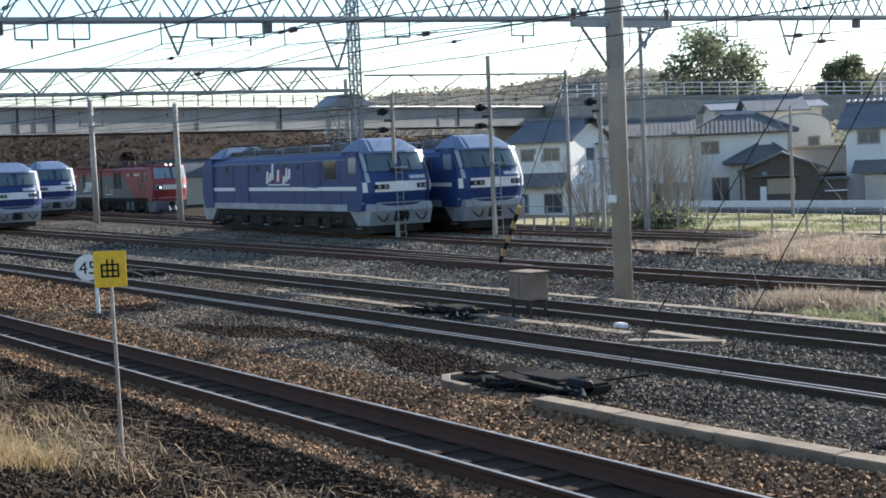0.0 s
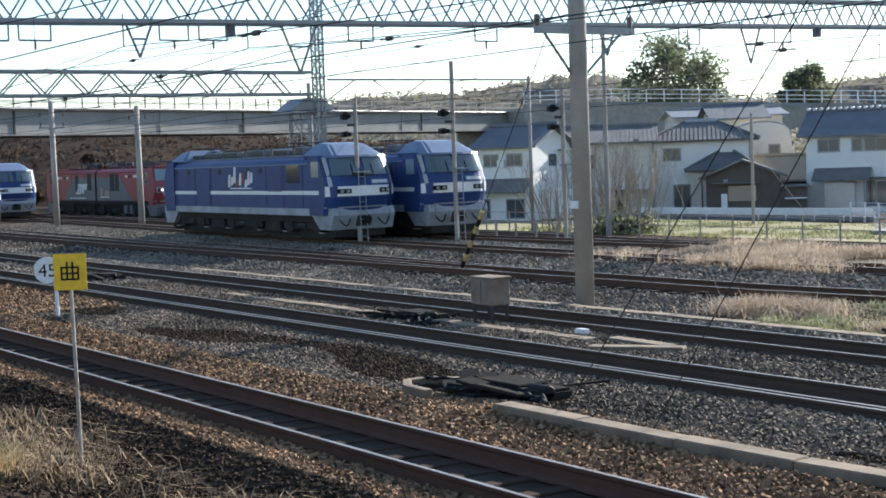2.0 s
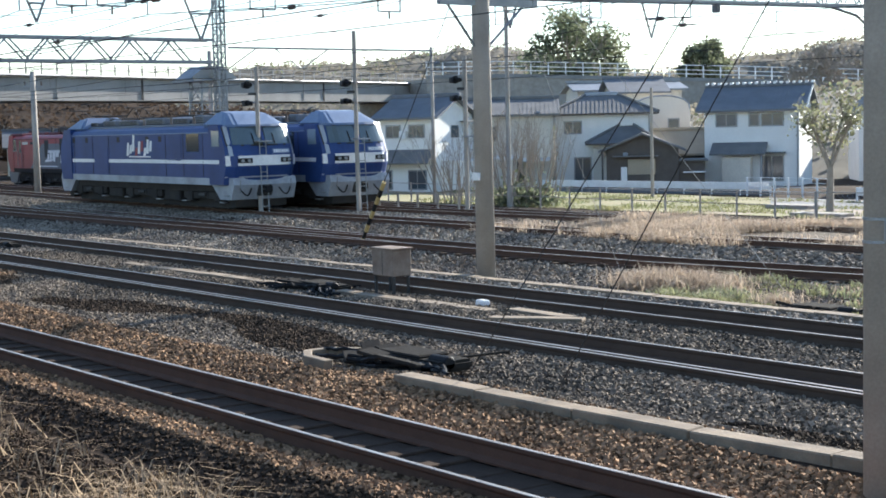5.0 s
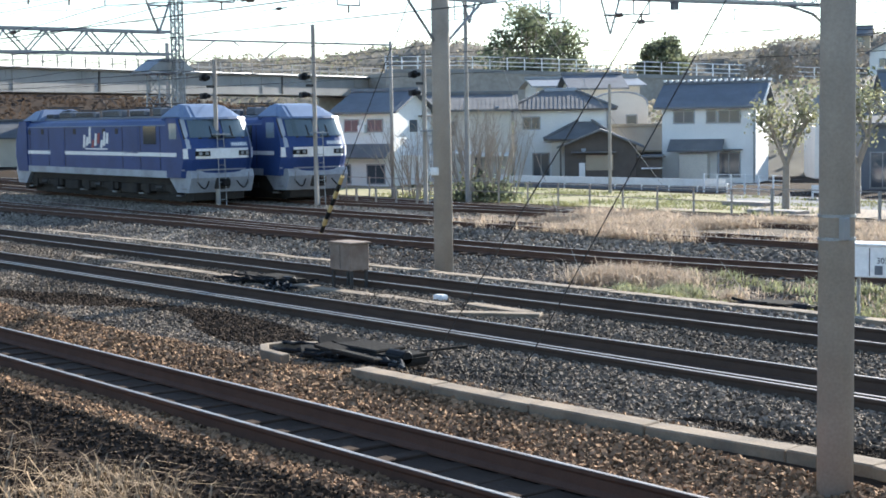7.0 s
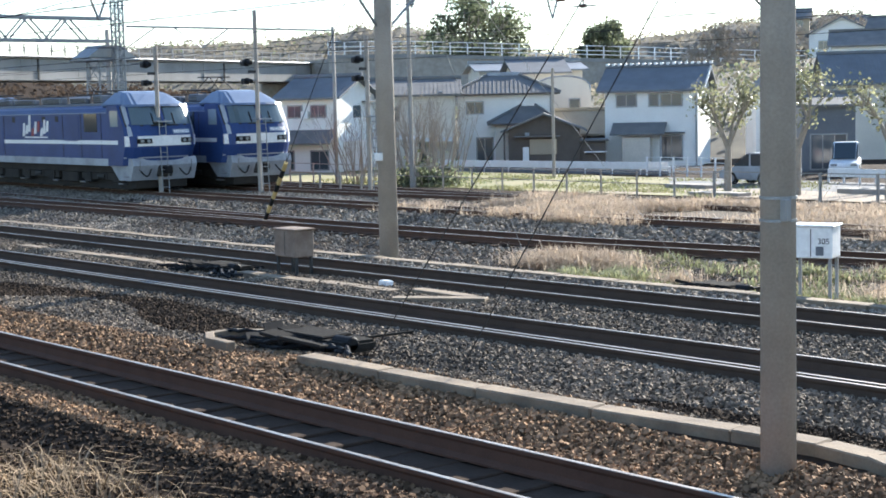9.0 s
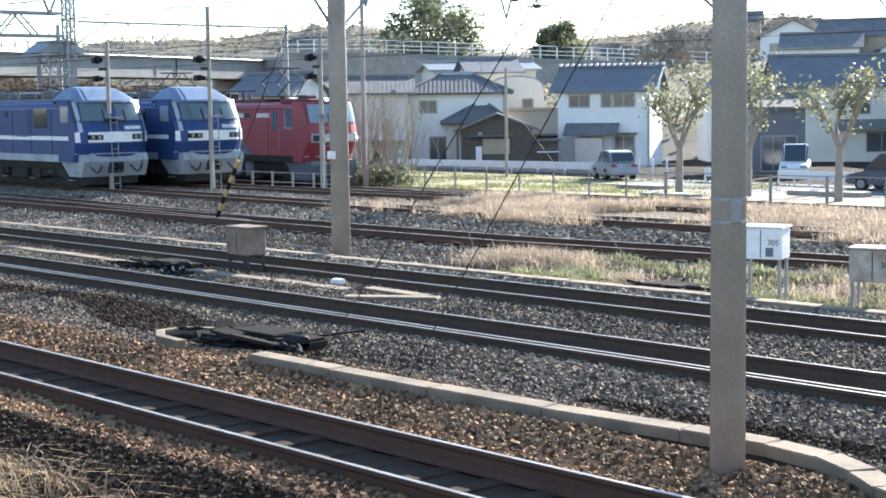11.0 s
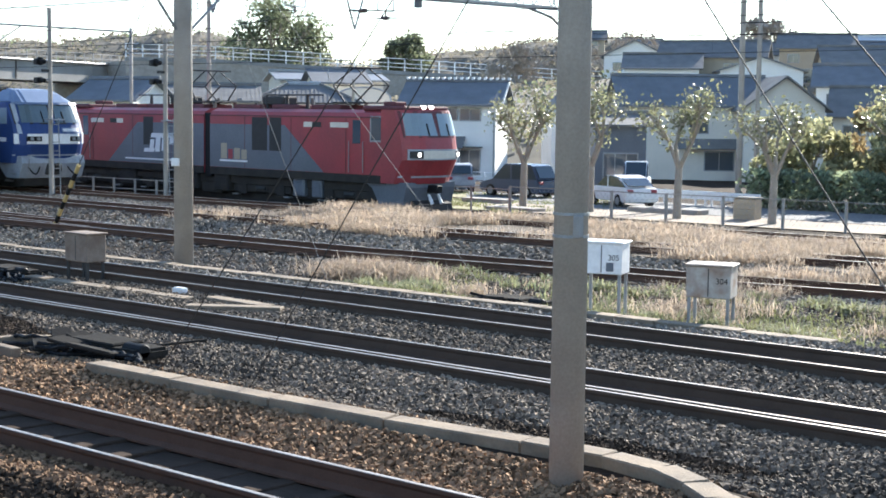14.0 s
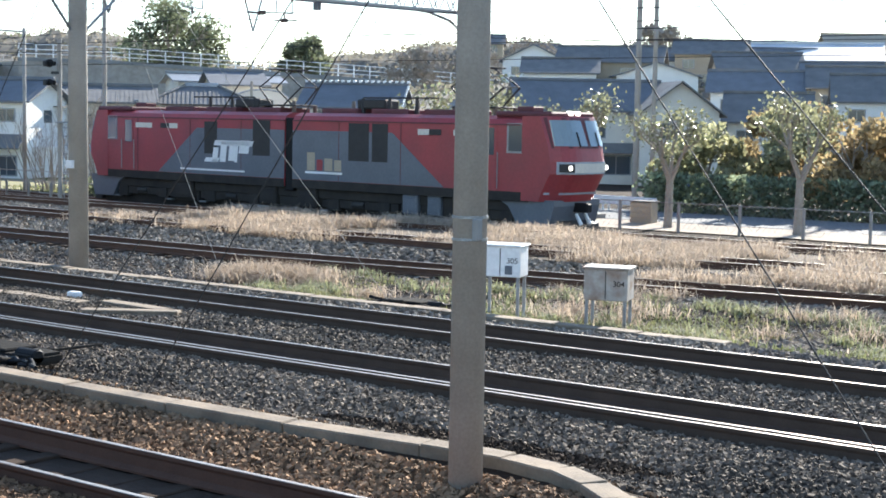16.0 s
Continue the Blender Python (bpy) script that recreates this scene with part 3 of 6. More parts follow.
def red_loco(m):
    root = thing("red_locomotive", m, "red and slate grey twin-unit electric locomotive, headlights lit", "locomotive")
    side = [(-1.4, 1.15), (1.4, 1.15), (1.4, 3.6), (1.3, 3.78), (1.0, 3.9), (-1.0, 3.9), (-1.3, 3.78), (-1.4, 3.6)]
    units = []
    for u, d in (("front_unit", 1), ("rear_unit", -1)):
        units.append(part(u, prism(B(), side, d * 0.22, d * 10.9), "red", root, "faded red body"))
    part("gangway_bellows", bevelled(box(B(), -0.215, 0.215, -1.36, 1.36, 1.0, 3.7), 0.02), "black", root)
    x_at, block, strip = nose([(1.15, 12.2), (1.5, 12.35), (2.05, 12.65), (2.45, 12.65), (2.95, 12.55), (3.9, 12.2)], 10.9, 1.42, 0.6, 4.0)
    for d, unit in ((1, units[0]), (-1, units[1])):
        cab = part("cab", block(d), "red", root, "bright red cab front")
        part("cab_roof", bevelled(box(B(), min(d * 9.6, d * 11.9), max(d * 9.6, d * 11.9), -1.2, 1.2, 3.86, 4.05), 0.06), "maroon", root)
        part("windscreen_frame", strip(d, -1.36, 1.36, 2.88, 3.86, 0.015, 0.04), "maroon", cab)
        for sg in (-1, 1):
            part("windscreen", strip(d, min(sg * 0.08, sg * 1.3), max(sg * 0.08, sg * 1.3), 2.95, 3.78, 0.035, 0.05, 0.08), "screen", cab)
            part("wiper", strip(d, min(sg * 0.5, sg * 0.54), max(sg * 0.5, sg * 0.54), 2.95, 3.4, 0.07, 0.03), "black", cab)
            unit_l = part("headlight_unit", strip(d, min(sg * 0.86, sg * 1.26), max(sg * 0.86, sg * 1.26), 2.12, 2.38, 0.06, 0.06), "dark", cab)
            x = x_at(1.0, 2.25)
            part("headlight", rod(B(), (d * (x + 0.05), sg * 1.0, 2.25), (d * (x + 0.09), sg * 1.0, 2.25), 0.085, seg=12), "lamp" if d > 0 else "steel", unit_l)
            part("roof_headlight", rod(B(), (d * 11.8, sg * 0.2, 4.0), (d * 12.0, sg * 0.2, 4.0), 0.075, seg=12), "lamp" if d > 0 else "steel", cab)
        part("front_band", strip(d, -0.84, 0.84, 2.1, 2.4, 0.06, 0.06), "cream", cab, "pale cream band between the headlights")
        part("band_frame", strip(d, -1.3, 1.3, 2.05, 2.45, 0.045, 0.05), "skirt", cab)
        part("lower_trim", strip(d, -1.37, 1.37, 1.38, 1.45, 0.03, 0.05), "skirt", cab)
        bm = prism(B(), [(d * 9.9, 1.15), (d * 11.72, 1.2), (d * 12.15, 1.2), (d * 12.15, 1.0), (d * 11.95, 0.32), (d * 10.7, 0.32), (d * 10.3, 0.95)], -1.3, 1.3, "y")
        part("skirt", bm, "grey", root, "slate grey skirt")
        part("snow_plough", prism(B(), [(d * 11.9, 0.55), (d * 12.4, 0.4), (d * 12.45, 0.1), (d * 12.0, 0.1)], -0.9, 0.9, "y"), "dark", root)
        for y in (-0.25, 0.25):
            part("coupler_hose", bevelled(rod(B(), (d * 12.3, y, 0.75), (d * 12.5, y, 0.4), 0.06, 0.07, 8), 0.01), "white" if d > 0 else "black", root, "white painted hose cock")
        part("coupler", bevelled(box(B(), min(d * 11.9, d * 12.65), max(d * 11.9, d * 12.65), -0.15, 0.15, 0.8, 1.1), 0.04), "black", root)
        for y in (-1.412, 1.412):
            a, b2 = min(y, y * 0.985), max(y, y * 0.985)
            # grey livery panel with slanted end
            bm = prism(B(), [(d * 0.22, 1.44), (d * 7.6, 1.44), (d * 5.2, 3.25), (d * 0.22, 3.25)], a, b2, "y")
            part("grey_panel", bm, "grey", unit, "slate grey livery panel with a slanted edge")
            part("sill", box(B(), min(d * 0.22, d * 11.2), max(d * 0.22, d * 11.2), a * 1.004, b2 * 1.004, 1.12, 1.43), "bogie", unit, "grimy black sill")
            part("rain_gutter", box(B(), min(d * 0.22, d * 10.8), max(d * 0.22, d * 10.8), a * 1.01, b2 * 1.01, 3.58, 3.63), "maroon", unit)
            for x in (2.6, 5.6, 8.9):
                part("panel_seam", box(B(), min(d * x, d * (x + 0.03)), max(d * x, d * (x + 0.03)), a * 1.002, b2 * 1.002, 1.45, 3.56), "maroon", unit)
            for x in (9.12, 9.93):
                part("handrail", rod(B(), (d * x, y * 1.03, 1.5), (d * x, y * 1.03, 2.7), 0.018, seg=6), "steel", unit)
            part("cab_window", box(B(), min(d * 10.35, d * 11.3), max(d * 10.35, d * 11.3), a * 1.002, b2 * 1.002, 2.75, 3.6), "pane", unit)
            part("window_frame", box(B(), min(d * 10.27, d * 11.38), max(d * 10.27, d * 11.38), a * 0.999, b2 * 0.999, 2.68, 3.66), "steel", unit)
            part("cab_door", box(B(), min(d * 9.2, d * 9.85), max(d * 9.2, d * 9.85), a * 0.999, b2 * 0.999, 1.2, 3.6), "red", unit)
            part("door_window", box(B(), min(d * 9.3, d * 9.75), max(d * 9.3, d * 9.75), a * 1.002, b2 * 1.002, 2.6, 3.5), "pane", unit)
            for x0, x1, z0, z1 in ((1.0, 1.95, 2.25, 3.6), (4.0, 4.75, 2.25, 3.5)) if d < 0 else ((3.1, 4.1, 2.2, 3.55), (4.25, 5.0, 2.2, 3.55)):
                part("louvre", box(B(), min(d * x0, d * x1), max(d * x0, d * x1), a * 1.003, b2 * 1.003, z0, z1), "dark", unit, "dark ventilation louvre")
            for x in (6.4, 8.0):
                part("vent_plate", box(B(), min(d * x, d * (x + 0.5)), max(d * x, d * (x + 0.5)), a * 1.003, b2 * 1.003, 3.2, 3.4), "cream", unit, "small pale side plate")
                part("vent_plate", box(B(), min(d * (x + 0.52), d * (x + 1.05)), max(d * (x + 0.52), d * (x + 1.05)), a * 1.003, b2 * 1.003, 3.2, 3.4), "dark" if x < 7 else "cream", unit, "small side vent plate")
            part("rail_line", box(B(), min(d * 2.4, d * 6.2), max(d * 2.4, d * 6.2), a * 1.003, b2 * 1.003, 1.58, 1.65), "white", unit, "thin white line") if d < 0 else None
            if d < 0:
                # white block emblem, plain shapes
                for x0, x1, z0, z1 in ((3.0, 3.35, 2.0, 2.75), (3.5, 3.85, 1.95, 2.75), (4.0, 4.3, 1.95, 2.5), (2.2, 2.75, 2.3, 2.8), (2.85, 3.0, 1.95, 2.75), (2.0, 4.2, 2.58, 2.78), (3.95, 4.75, 1.93, 2.1)):
                    part("emblem", prism(B(), [(-x1 + 0.0, z0), (-x0 + 0.0, z0), (-x0 + 0.1, z1), (-x1 + 0.1, z1)], a * 1.004, b2 * 1.004, "y"), "white", unit, "white painted emblem")
            else:
                for x0, x1, z0, z1, mt in ((1.0, 1.4, 1.8, 2.45, "tan"), (1.5, 1.8, 1.8, 2.2, "red"), (1.9, 2.3, 1.8, 2.25, "tan"), (2.4, 2.75, 1.8, 2.2, "tan"), (0.9, 2.8, 1.68, 1.76, "white")):
                    part("emblem", box(B(), x0, x1, a * 1.004, b2 * 1.004, z0, z1), mt, unit, "faded painted emblem")
        for x in (2.0, 4.5, 7.0):
            part("roof_hatch", bevelled(box(B(), min(d * (x - 0.9), d * (x + 0.9)), max(d * (x - 0.9), d * (x + 0.9)), -0.8, 0.8, 3.88, 4.08), 0.04), "maroon", root)
        for x in (2.9, 4.2, 5.5):
            ins = part("insulator", rod(B(), (d * x, -0.45, 3.9), (d * x, -0.45, 4.45), 0.09, 0.06, 10), "dark", root)
        c = 8.2 if d > 0 else 1.5
        pan = part("pantograph", bevelled(box(B(), min(d * (c - 1.0), d * (c + 1.0)), max(d * (c - 1.0), d * (c + 1.0)), -0.6, 0.6, 4.14, 4.2), 0.02), "dark", root, "raised dark pantograph")
        for y in (-0.55, 0.55):
            for e in (-1, 1):
                part("lower_arm", rod(B(), (d * (c + 0.35 * e), y, 4.2), (d * (c + 1.15 * e), y * 0.8, 4.85), 0.035, seg=6), "dark", pan)
                part("upper_arm", rod(B(), (d * (c + 1.15 * e), y * 0.8, 4.85), (d * (c + 0.12 * e), y * 0.6, 5.5), 0.028, seg=6), "dark", pan)
            for e in (-0.9, 0.9):
                part("foot_insulator", rod(B(), (d * (c + e), y, 3.9), (d * (c + e), y, 4.14), 0.08, seg=8), "porcelain", pan)
        for e in (-1, 1):
            part("cross_bar", rod(B(), (d * (c + 1.15 * e), -0.45, 4.85), (d * (c + 1.15 * e), 0.45, 4.85), 0.025, seg=6), "dark", pan)
        for x, z in ((c - 0.15, 5.53), (c + 0.15, 5.53)):
            part("collector_strip", rod(B(), (d * x, -0.9, z), (d * x, 0.9, z), 0.033, seg=6), "dark", pan)
        part("roof_busbar", rod(B(), (d * 2.9, -0.45, 4.47), (d * 6.5, -0.45, 4.47), 0.03, seg=6), "dark", root)
    for x, w, mt in ((-6.2, 1.3, "bogie"), (0.9, 1.0, "bogie"), (6.0, 0.7, "grey"), (7.1, 0.6, "grey"), (-1.2, 0.9, "bogie")):
        for y in (-1.15, 1.15):
            tank = part("underfloor_box", bevelled(box(B(), x - w / 2, x + w / 2, y - 0.2, y + 0.2, 0.42, 1.14), 0.05), mt, root)
            part("box_lid", bevelled(box(B(), x - w / 2 + 0.08, x + w / 2 - 0.08, y - 0.22, y + 0.22, 0.55, 1.0), 0.02), mt, tank)
    for d in (1, -1):
        for x in (1.6, 3.2, 4.8):
            disc = part("roof_insulator", rod(B(), (d * x, 0.4, 3.9), (d * x, 0.4, 4.35), 0.11, 0.07, 10), "porcelain", root)
        part("breaker_box", bevelled(box(B(), min(d * 2.6, d * 4.0), max(d * 2.6, d * 4.0), -0.5, 0.3, 4.06, 4.42), 0.06), "dark", root)
        part("horn_box", bevelled(box(B(), min(d * 9.8, d * 10.5), max(d * 9.8, d * 10.5), -0.3, 0.3, 4.04, 4.22), 0.04), "maroon", root)
    running_gear(root, [-8.9, -3.4, 3.4, 8.9], 11.2)
    return root


BLUE_LABEL = "blue electric locomotive with a white waist band, stabled in the yard"
blue_loco(pose(-58.5, 30.1, 0.06, 0, 0, -2.9), "dark blue electric locomotive with white band and side emblem, stabled")
blue_loco(pose(-57.5, 34.0, 0.04, 0, 0, -3.6), "dark blue electric locomotive with a pale blue roof, stabled beside another")
blue_loco(pose(-93.4, 25.05, -0.07, 0, 0, -0.6), "blue electric locomotive standing further along the yard")
blue_loco(pose(-110.8, 33.25, 0.06, 0, 0, -2.2), "blue electric locomotive standing far off in shade")
RED = red_loco(pose(-124.6, 45.3, -0.35))


# ---- masts, gantries, signals ----
def mast(s, n, z, top, r0, r1, label, mat="concrete", lean=(0, 0)):
    root = thing("catenary_mast", pose(s, n, z), label, "mast", "catenary masts")
    part("shaft", rod(B(), (0, 0, -0.3), (lean[0], lean[1], top - z), r0, r1, 20), mat, root, smooth=True)
    return root


near_mast = mast(-7.35, 10.25, -0.4, 12.0, 0.153, 0.132, "round grey concrete catenary mast beside a low concrete wall")
for zz in (2.48, 2.67):
    part("steel_strap", rod(B(), (0, 0, zz - 0.012), (0, 0, zz + 0.012), 0.158, seg=20), "steel", near_mast)
part("tag_box", bevelled(box(B(), 0.1, 0.165, -0.12, -0.04, 2.47, 2.66), 0.01), "girder", near_mast, "small white tag box")
far_mast = mast(-25.05, 20.58, -0.34, 12.0, 0.21, 0.18, "round grey concrete catenary mast with a bracket arm")
part("number_tag", bevelled(box(B(), -0.12, 0.1, -0.25, -0.18, 2.26, 2.43), 0.01), "white", far_mast, "pale blank tag")
bm = B()
box(bm, -0.06, 0.06, -1.15, 1.6, 6.05, 6.2)
rod(bm, (0, -0.9, 6.05), (0, -0.12, 5.1), 0.03, seg=6)
rod(bm, (0, 1.2, 6.05), (0, 0.12, 5.1), 0.03, seg=6)
part("bracket_arm", bm, "steel", far_mast)
for y in (-1.1, 1.5):
    part("insulator", rod(B(), (0, y, 6.2), (0, y, 6.45), 0.06, seg=8), "porcelain", far_mast)


def truss(m, length, depth, width, pitch, label, chord=0.055, lace=0.028):
    """A lattice gantry beam along x: four chords and zigzag lacing."""
    root = thing("gantry_beam", m, label, "gantry", "overhead gantries")
    for y in (-width / 2, width / 2):
        for z in (0, depth):
            part("chord", bevelled(box(B(), 0, length, y - chord, y + chord, z - chord, z + chord), 0.008), "steel", root)
    k = int(length / pitch)
    for i in range(k):
        x = i * pitch
        bm = B()
        for y in (-width / 2, width / 2):
            rod(bm, (x, y, 0), (x + pitch / 2, y, depth), lace, seg=4)
            rod(bm, (x + pitch / 2, y, depth), (x + pitch, y, 0), lace, seg=4)
        rod(bm, (x, -width / 2, 0), (x, width / 2, 0), lace, seg=4)
        rod(bm, (x + pitch / 2, -width / 2, depth), (x + pitch / 2, width / 2, depth), lace, seg=4)
        part("lacing", bm, "steel", root)
    return root


def beam_z(n):
    """Height of the front gantry's lower chord, which rises a little across the yard."""
    return 6.7 + 0.0157 * (n - 8.0)


front_gantry = truss(Matrix.Translation((-35.2, 8.0, beam_z(8.0))) @ Matrix.Rotation(radians(90), 4, "Z") @ Matrix.Rotation(radians(-0.9), 4, "Y"), 40.5, 0.85, 0.6, 1.15, "galvanised lattice gantry beam carrying wire hangers")
rear_gantry = truss(pose(-63.4, 10.0, 6.48, 0, 0, 90), 25.2, 1.05, 0.6, 2.0, "galvanised lattice gantry beam in front of the road bridge", 0.07, 0.05)


def signal(s, n, top, label):
    root = thing("signal_post", pose(s, n, -0.4), label, "railway signal", "colour light signals")
    part("post", rod(B(), (0, 0, -0.2), (0, 0, top + 0.4), 0.085, 0.085, 12), "concrete", root)
    bm = B()
    for y in (-0.14, 0.14):
        rod(bm, (0.42, y, 0), (0.3, y, 3.2), 0.02, seg=5)
    for k in range(9):
        rod(bm, (0.41 - 0.012 * k, -0.14, 0.3 + 0.33 * k), (0.41 - 0.012 * k, 0.14, 0.3 + 0.33 * k), 0.015, seg=5)
    part("ladder", bm, "steel", root)
    for z in (5.3, 4.6):
        head = part("signal_head", rod(B(), (-0.18, -0.36, z), (-0.08, -0.36, z), 0.15 if z > 5 else 0.12, seg=16), "black", root)
        part("visor", rod(B(), (-0.08, -0.36, z + 0.02), (0.16, -0.36, z - 0.02), 0.07, 0.085, 12), "black", head)
        part("lamp_housing", bevelled(box(B(), -0.4, -0.17, -0.47, -0.25, z - 0.12, z + 0.1), 0.03), "dark", head)
        part("clamp", rod(B(), (0, 0, z), (-0.1, -0.3, z + 0.06), 0.025, seg=6), "steel", head)
    part("bracket", box(B(), -0.05, 0.05, -0.35, 0.0, 4.9, 5.0), "dark", root)
    part("walkway", box(B(), 0.1, 0.5, -0.3, 0.3, 3.1, 3.15), "steel", root)
    return root


signal(-49.6, 29.5, 5.6, "slim grey signal post with round black signal heads and a ladder")
signal(-47.7, 32.8, 6.9, "taller grey signal post with round black signal heads and a ladder")
signal(-44.5, 35.7, 5.8, "grey signal post with round black signal heads near the fence")


# ---- road bridge ----
def bridge():
    a, b = Vector((-131.5, 37.8, 0)), Vector((-160.5, 118.0, 0))
    d = (b - a).normalized()
    root = thing("road_bridge", Matrix.Translation(a - d * 60) @ Matrix.Rotation(math.atan2(d.y, d.x), 4, "Z"), "pale grey steel girder road bridge over the yard", "bridge", kind="structure")
    part("girder", bevelled(box(B(), 0, 230, 0.3, 0.9, 6.7, 8.9), 0.03), "girder", root)
    part("lower_flange", box(B(), 0, 230, 0.1, 1.1, 6.62, 6.7), "girder", root)
    part("deck", box(B(), 0, 230, 0.0, 12, 8.9, 9.25), "concrete", root)
    part("far_girder", box(B(), 0, 230, 10.5, 11.0, 6.7, 8.9), "girder", root)
    for k in range(2):
        part("handrail", box(B(), 0, 230, 0.1, 0.18, 9.75 + 0.55 * k, 9.83 + 0.55 * k), "girder", root)
        part("far_handrail", box(B(), 0, 230, 11.7, 11.8, 9.75 + 0.55 * k, 9.83 + 0.55 * k), "girder", root)
    for x in (62, 66, 96, 128):
        part("web_frame", box(B(), x, x + 0.2, 0.2, 0.3, 6.7, 8.9), "dark", root)
    part("service_pipe", rod(B(), (0, -0.1, 9.1), (230, -0.1, 9.1), 0.11, seg=8), "steel", root)
    for k in range(115):
        o = part("railing_post", box(B(), k * 2 + 0.0, k * 2 + 0.12, 0.1, 0.22, 9.25, 10.38), "girder", root) if k == 0 else new("railing_post", post)
        if k == 0:
            post = o.data
        else:
            o.parent = root
            o.location = (k * 2, 0, 0)
    for x in (25, 150, 205):
        part("pier", bevelled(box(B(), x, x + 2.0, 1.5, 10.5, -2, 6.65), 0.1), "concrete", root)
    for k in range(12):
        part("stiffener", box(B(), k * 20 + 4, k * 20 + 4.15, 0.22, 0.3, 6.7, 8.9), "girder", root)
    return root


bridge()


def embankment():
    """The road goes on along a retaining wall, with a tall white railing."""
    root = thing("road_embankment", pose(0, 0, 0), "concrete retaining wall carrying the road with a white railing", "road", kind="structure")
    pts = [(-156.5, 119.0, 9.5), (-154.0, 132.0, 9.6), (-137.0, 158.5, 8.3), (-121.0, 163.5, 7.2), (-104.0, 170.0, 6.4)]
    for (s0, n0, z0), (s1, n1, z1) in zip(pts, pts[1:]):
        length = math.hypot(s1 - s0, n1 - n0)
        turn = Matrix.Translation((s0, n0, 0)) @ Matrix.Rotation(math.atan2(n1 - n0, s1 - s0), 4, "Z")
        bm = prism(B(), [(0, -3), (length, -3), (length, z1), (0, z0)], -0.2, 8, "y")
        part("retaining_wall", bm, "concrete", root).matrix_local = turn
        part("kerb_beam", prism(B(), [(0, z0), (length, z1), (length, z1 + 0.5), (0, z0 + 0.5)], -0.35, 0.1, "y"), "girder", root).matrix_local = turn
        for h in (1.0, 1.55, 2.2):
            part("rail", rod(B(), (0, -0.1, z0 + h), (length, -0.1, z1 + h), 0.06, seg=5), "white", root).matrix_local = turn
        k = int(length / 2.4)
        for i in range(k):
            x = i * 2.4
            z = z0 + (z1 - z0) * x / length
            part("railing_post", box(B(), x, x + 0.14, -0.18, -0.04, z + 0.4, z + 2.25), "white", root).matrix_local = turn
    return root


embankment()


# ---- houses ----
def window(root, x0, x1, z0, z1, y=0.0, bars=1):
    """A window in a front wall at depth y: frame, panes."""
    w = part("window", bevelled(box(B(), x0 - 0.06, x1 + 0.06, y - 0.05, y + 0.04, z0 - 0.06, z1 + 0.06), 0.01), "steel", root)
    n = bars + 1
    for k in range(n):
        a, b = x0 + (x1 - x0) * k / n + 0.03, x0 + (x1 - x0) * (k + 1) / n - 0.03
        part("pane", box(B(), a, b, y - 0.06, y - 0.03, z0 + 0.03, z1 - 0.03), "pane", w)


def gable_roof(bm, w, d, h, rise, over=0.5, thick=0.14):
    """Ridge along x."""
    for y0, y1 in ((-over, d / 2), (d + over, d / 2)):
        z0 = h - rise * over / (d / 2)
        prism(bm, [(y0, z0), (y1, h + rise), (y1, h + rise + thick), (y0, z0 + thick)], -over, w + over)
    return bm


def house(m, w, d, h, rise, label, wall="wall", roof="tile", windows=(), storeys=2, along=True):
    root = thing("house", m, label, "house", "houses along the street")
    bm = box(B(), 0, w, 0, d, -1.0, h)
    if along:
        for x in (0.001, w - 0.151):
            prism(bm, [(0, h), (d, h), (d / 2, h + rise)], x, x + 0.15)
        part("wall", bm, wall, root)
        part("roof", gable_roof(B(), w, d, h, rise), roof, root)
        ridge = part("ridge", bevelled(box(B(), -0.55, w + 0.55, d / 2 - 0.14, d / 2 + 0.14, h + rise + 0.1, h + rise + 0.34), 0.04), roof, root)
    else:
        for y in (0.001, d - 0.151):
            prism(bm, [(0, h), (w, h), (w / 2, h + rise)], y, y + 0.15, "y")
        part("wall", bm, wall, root)
        b2 = gable_roof(B(), d, w, h, rise)
        bmesh.ops.transform(b2, matrix=Matrix(((0, 1, 0, 0), (1, 0, 0, 0), (0, 0, 1, 0), (0, 0, 0, 1))), verts=b2.verts)
        bmesh.ops.recalc_face_normals(b2, faces=b2.faces[:])
        part("roof", b2, roof, root)
    for x0, x1, z0, z1, bars in windows:
        window(root, x0, x1, z0, z1, 0.0, bars)
    return root


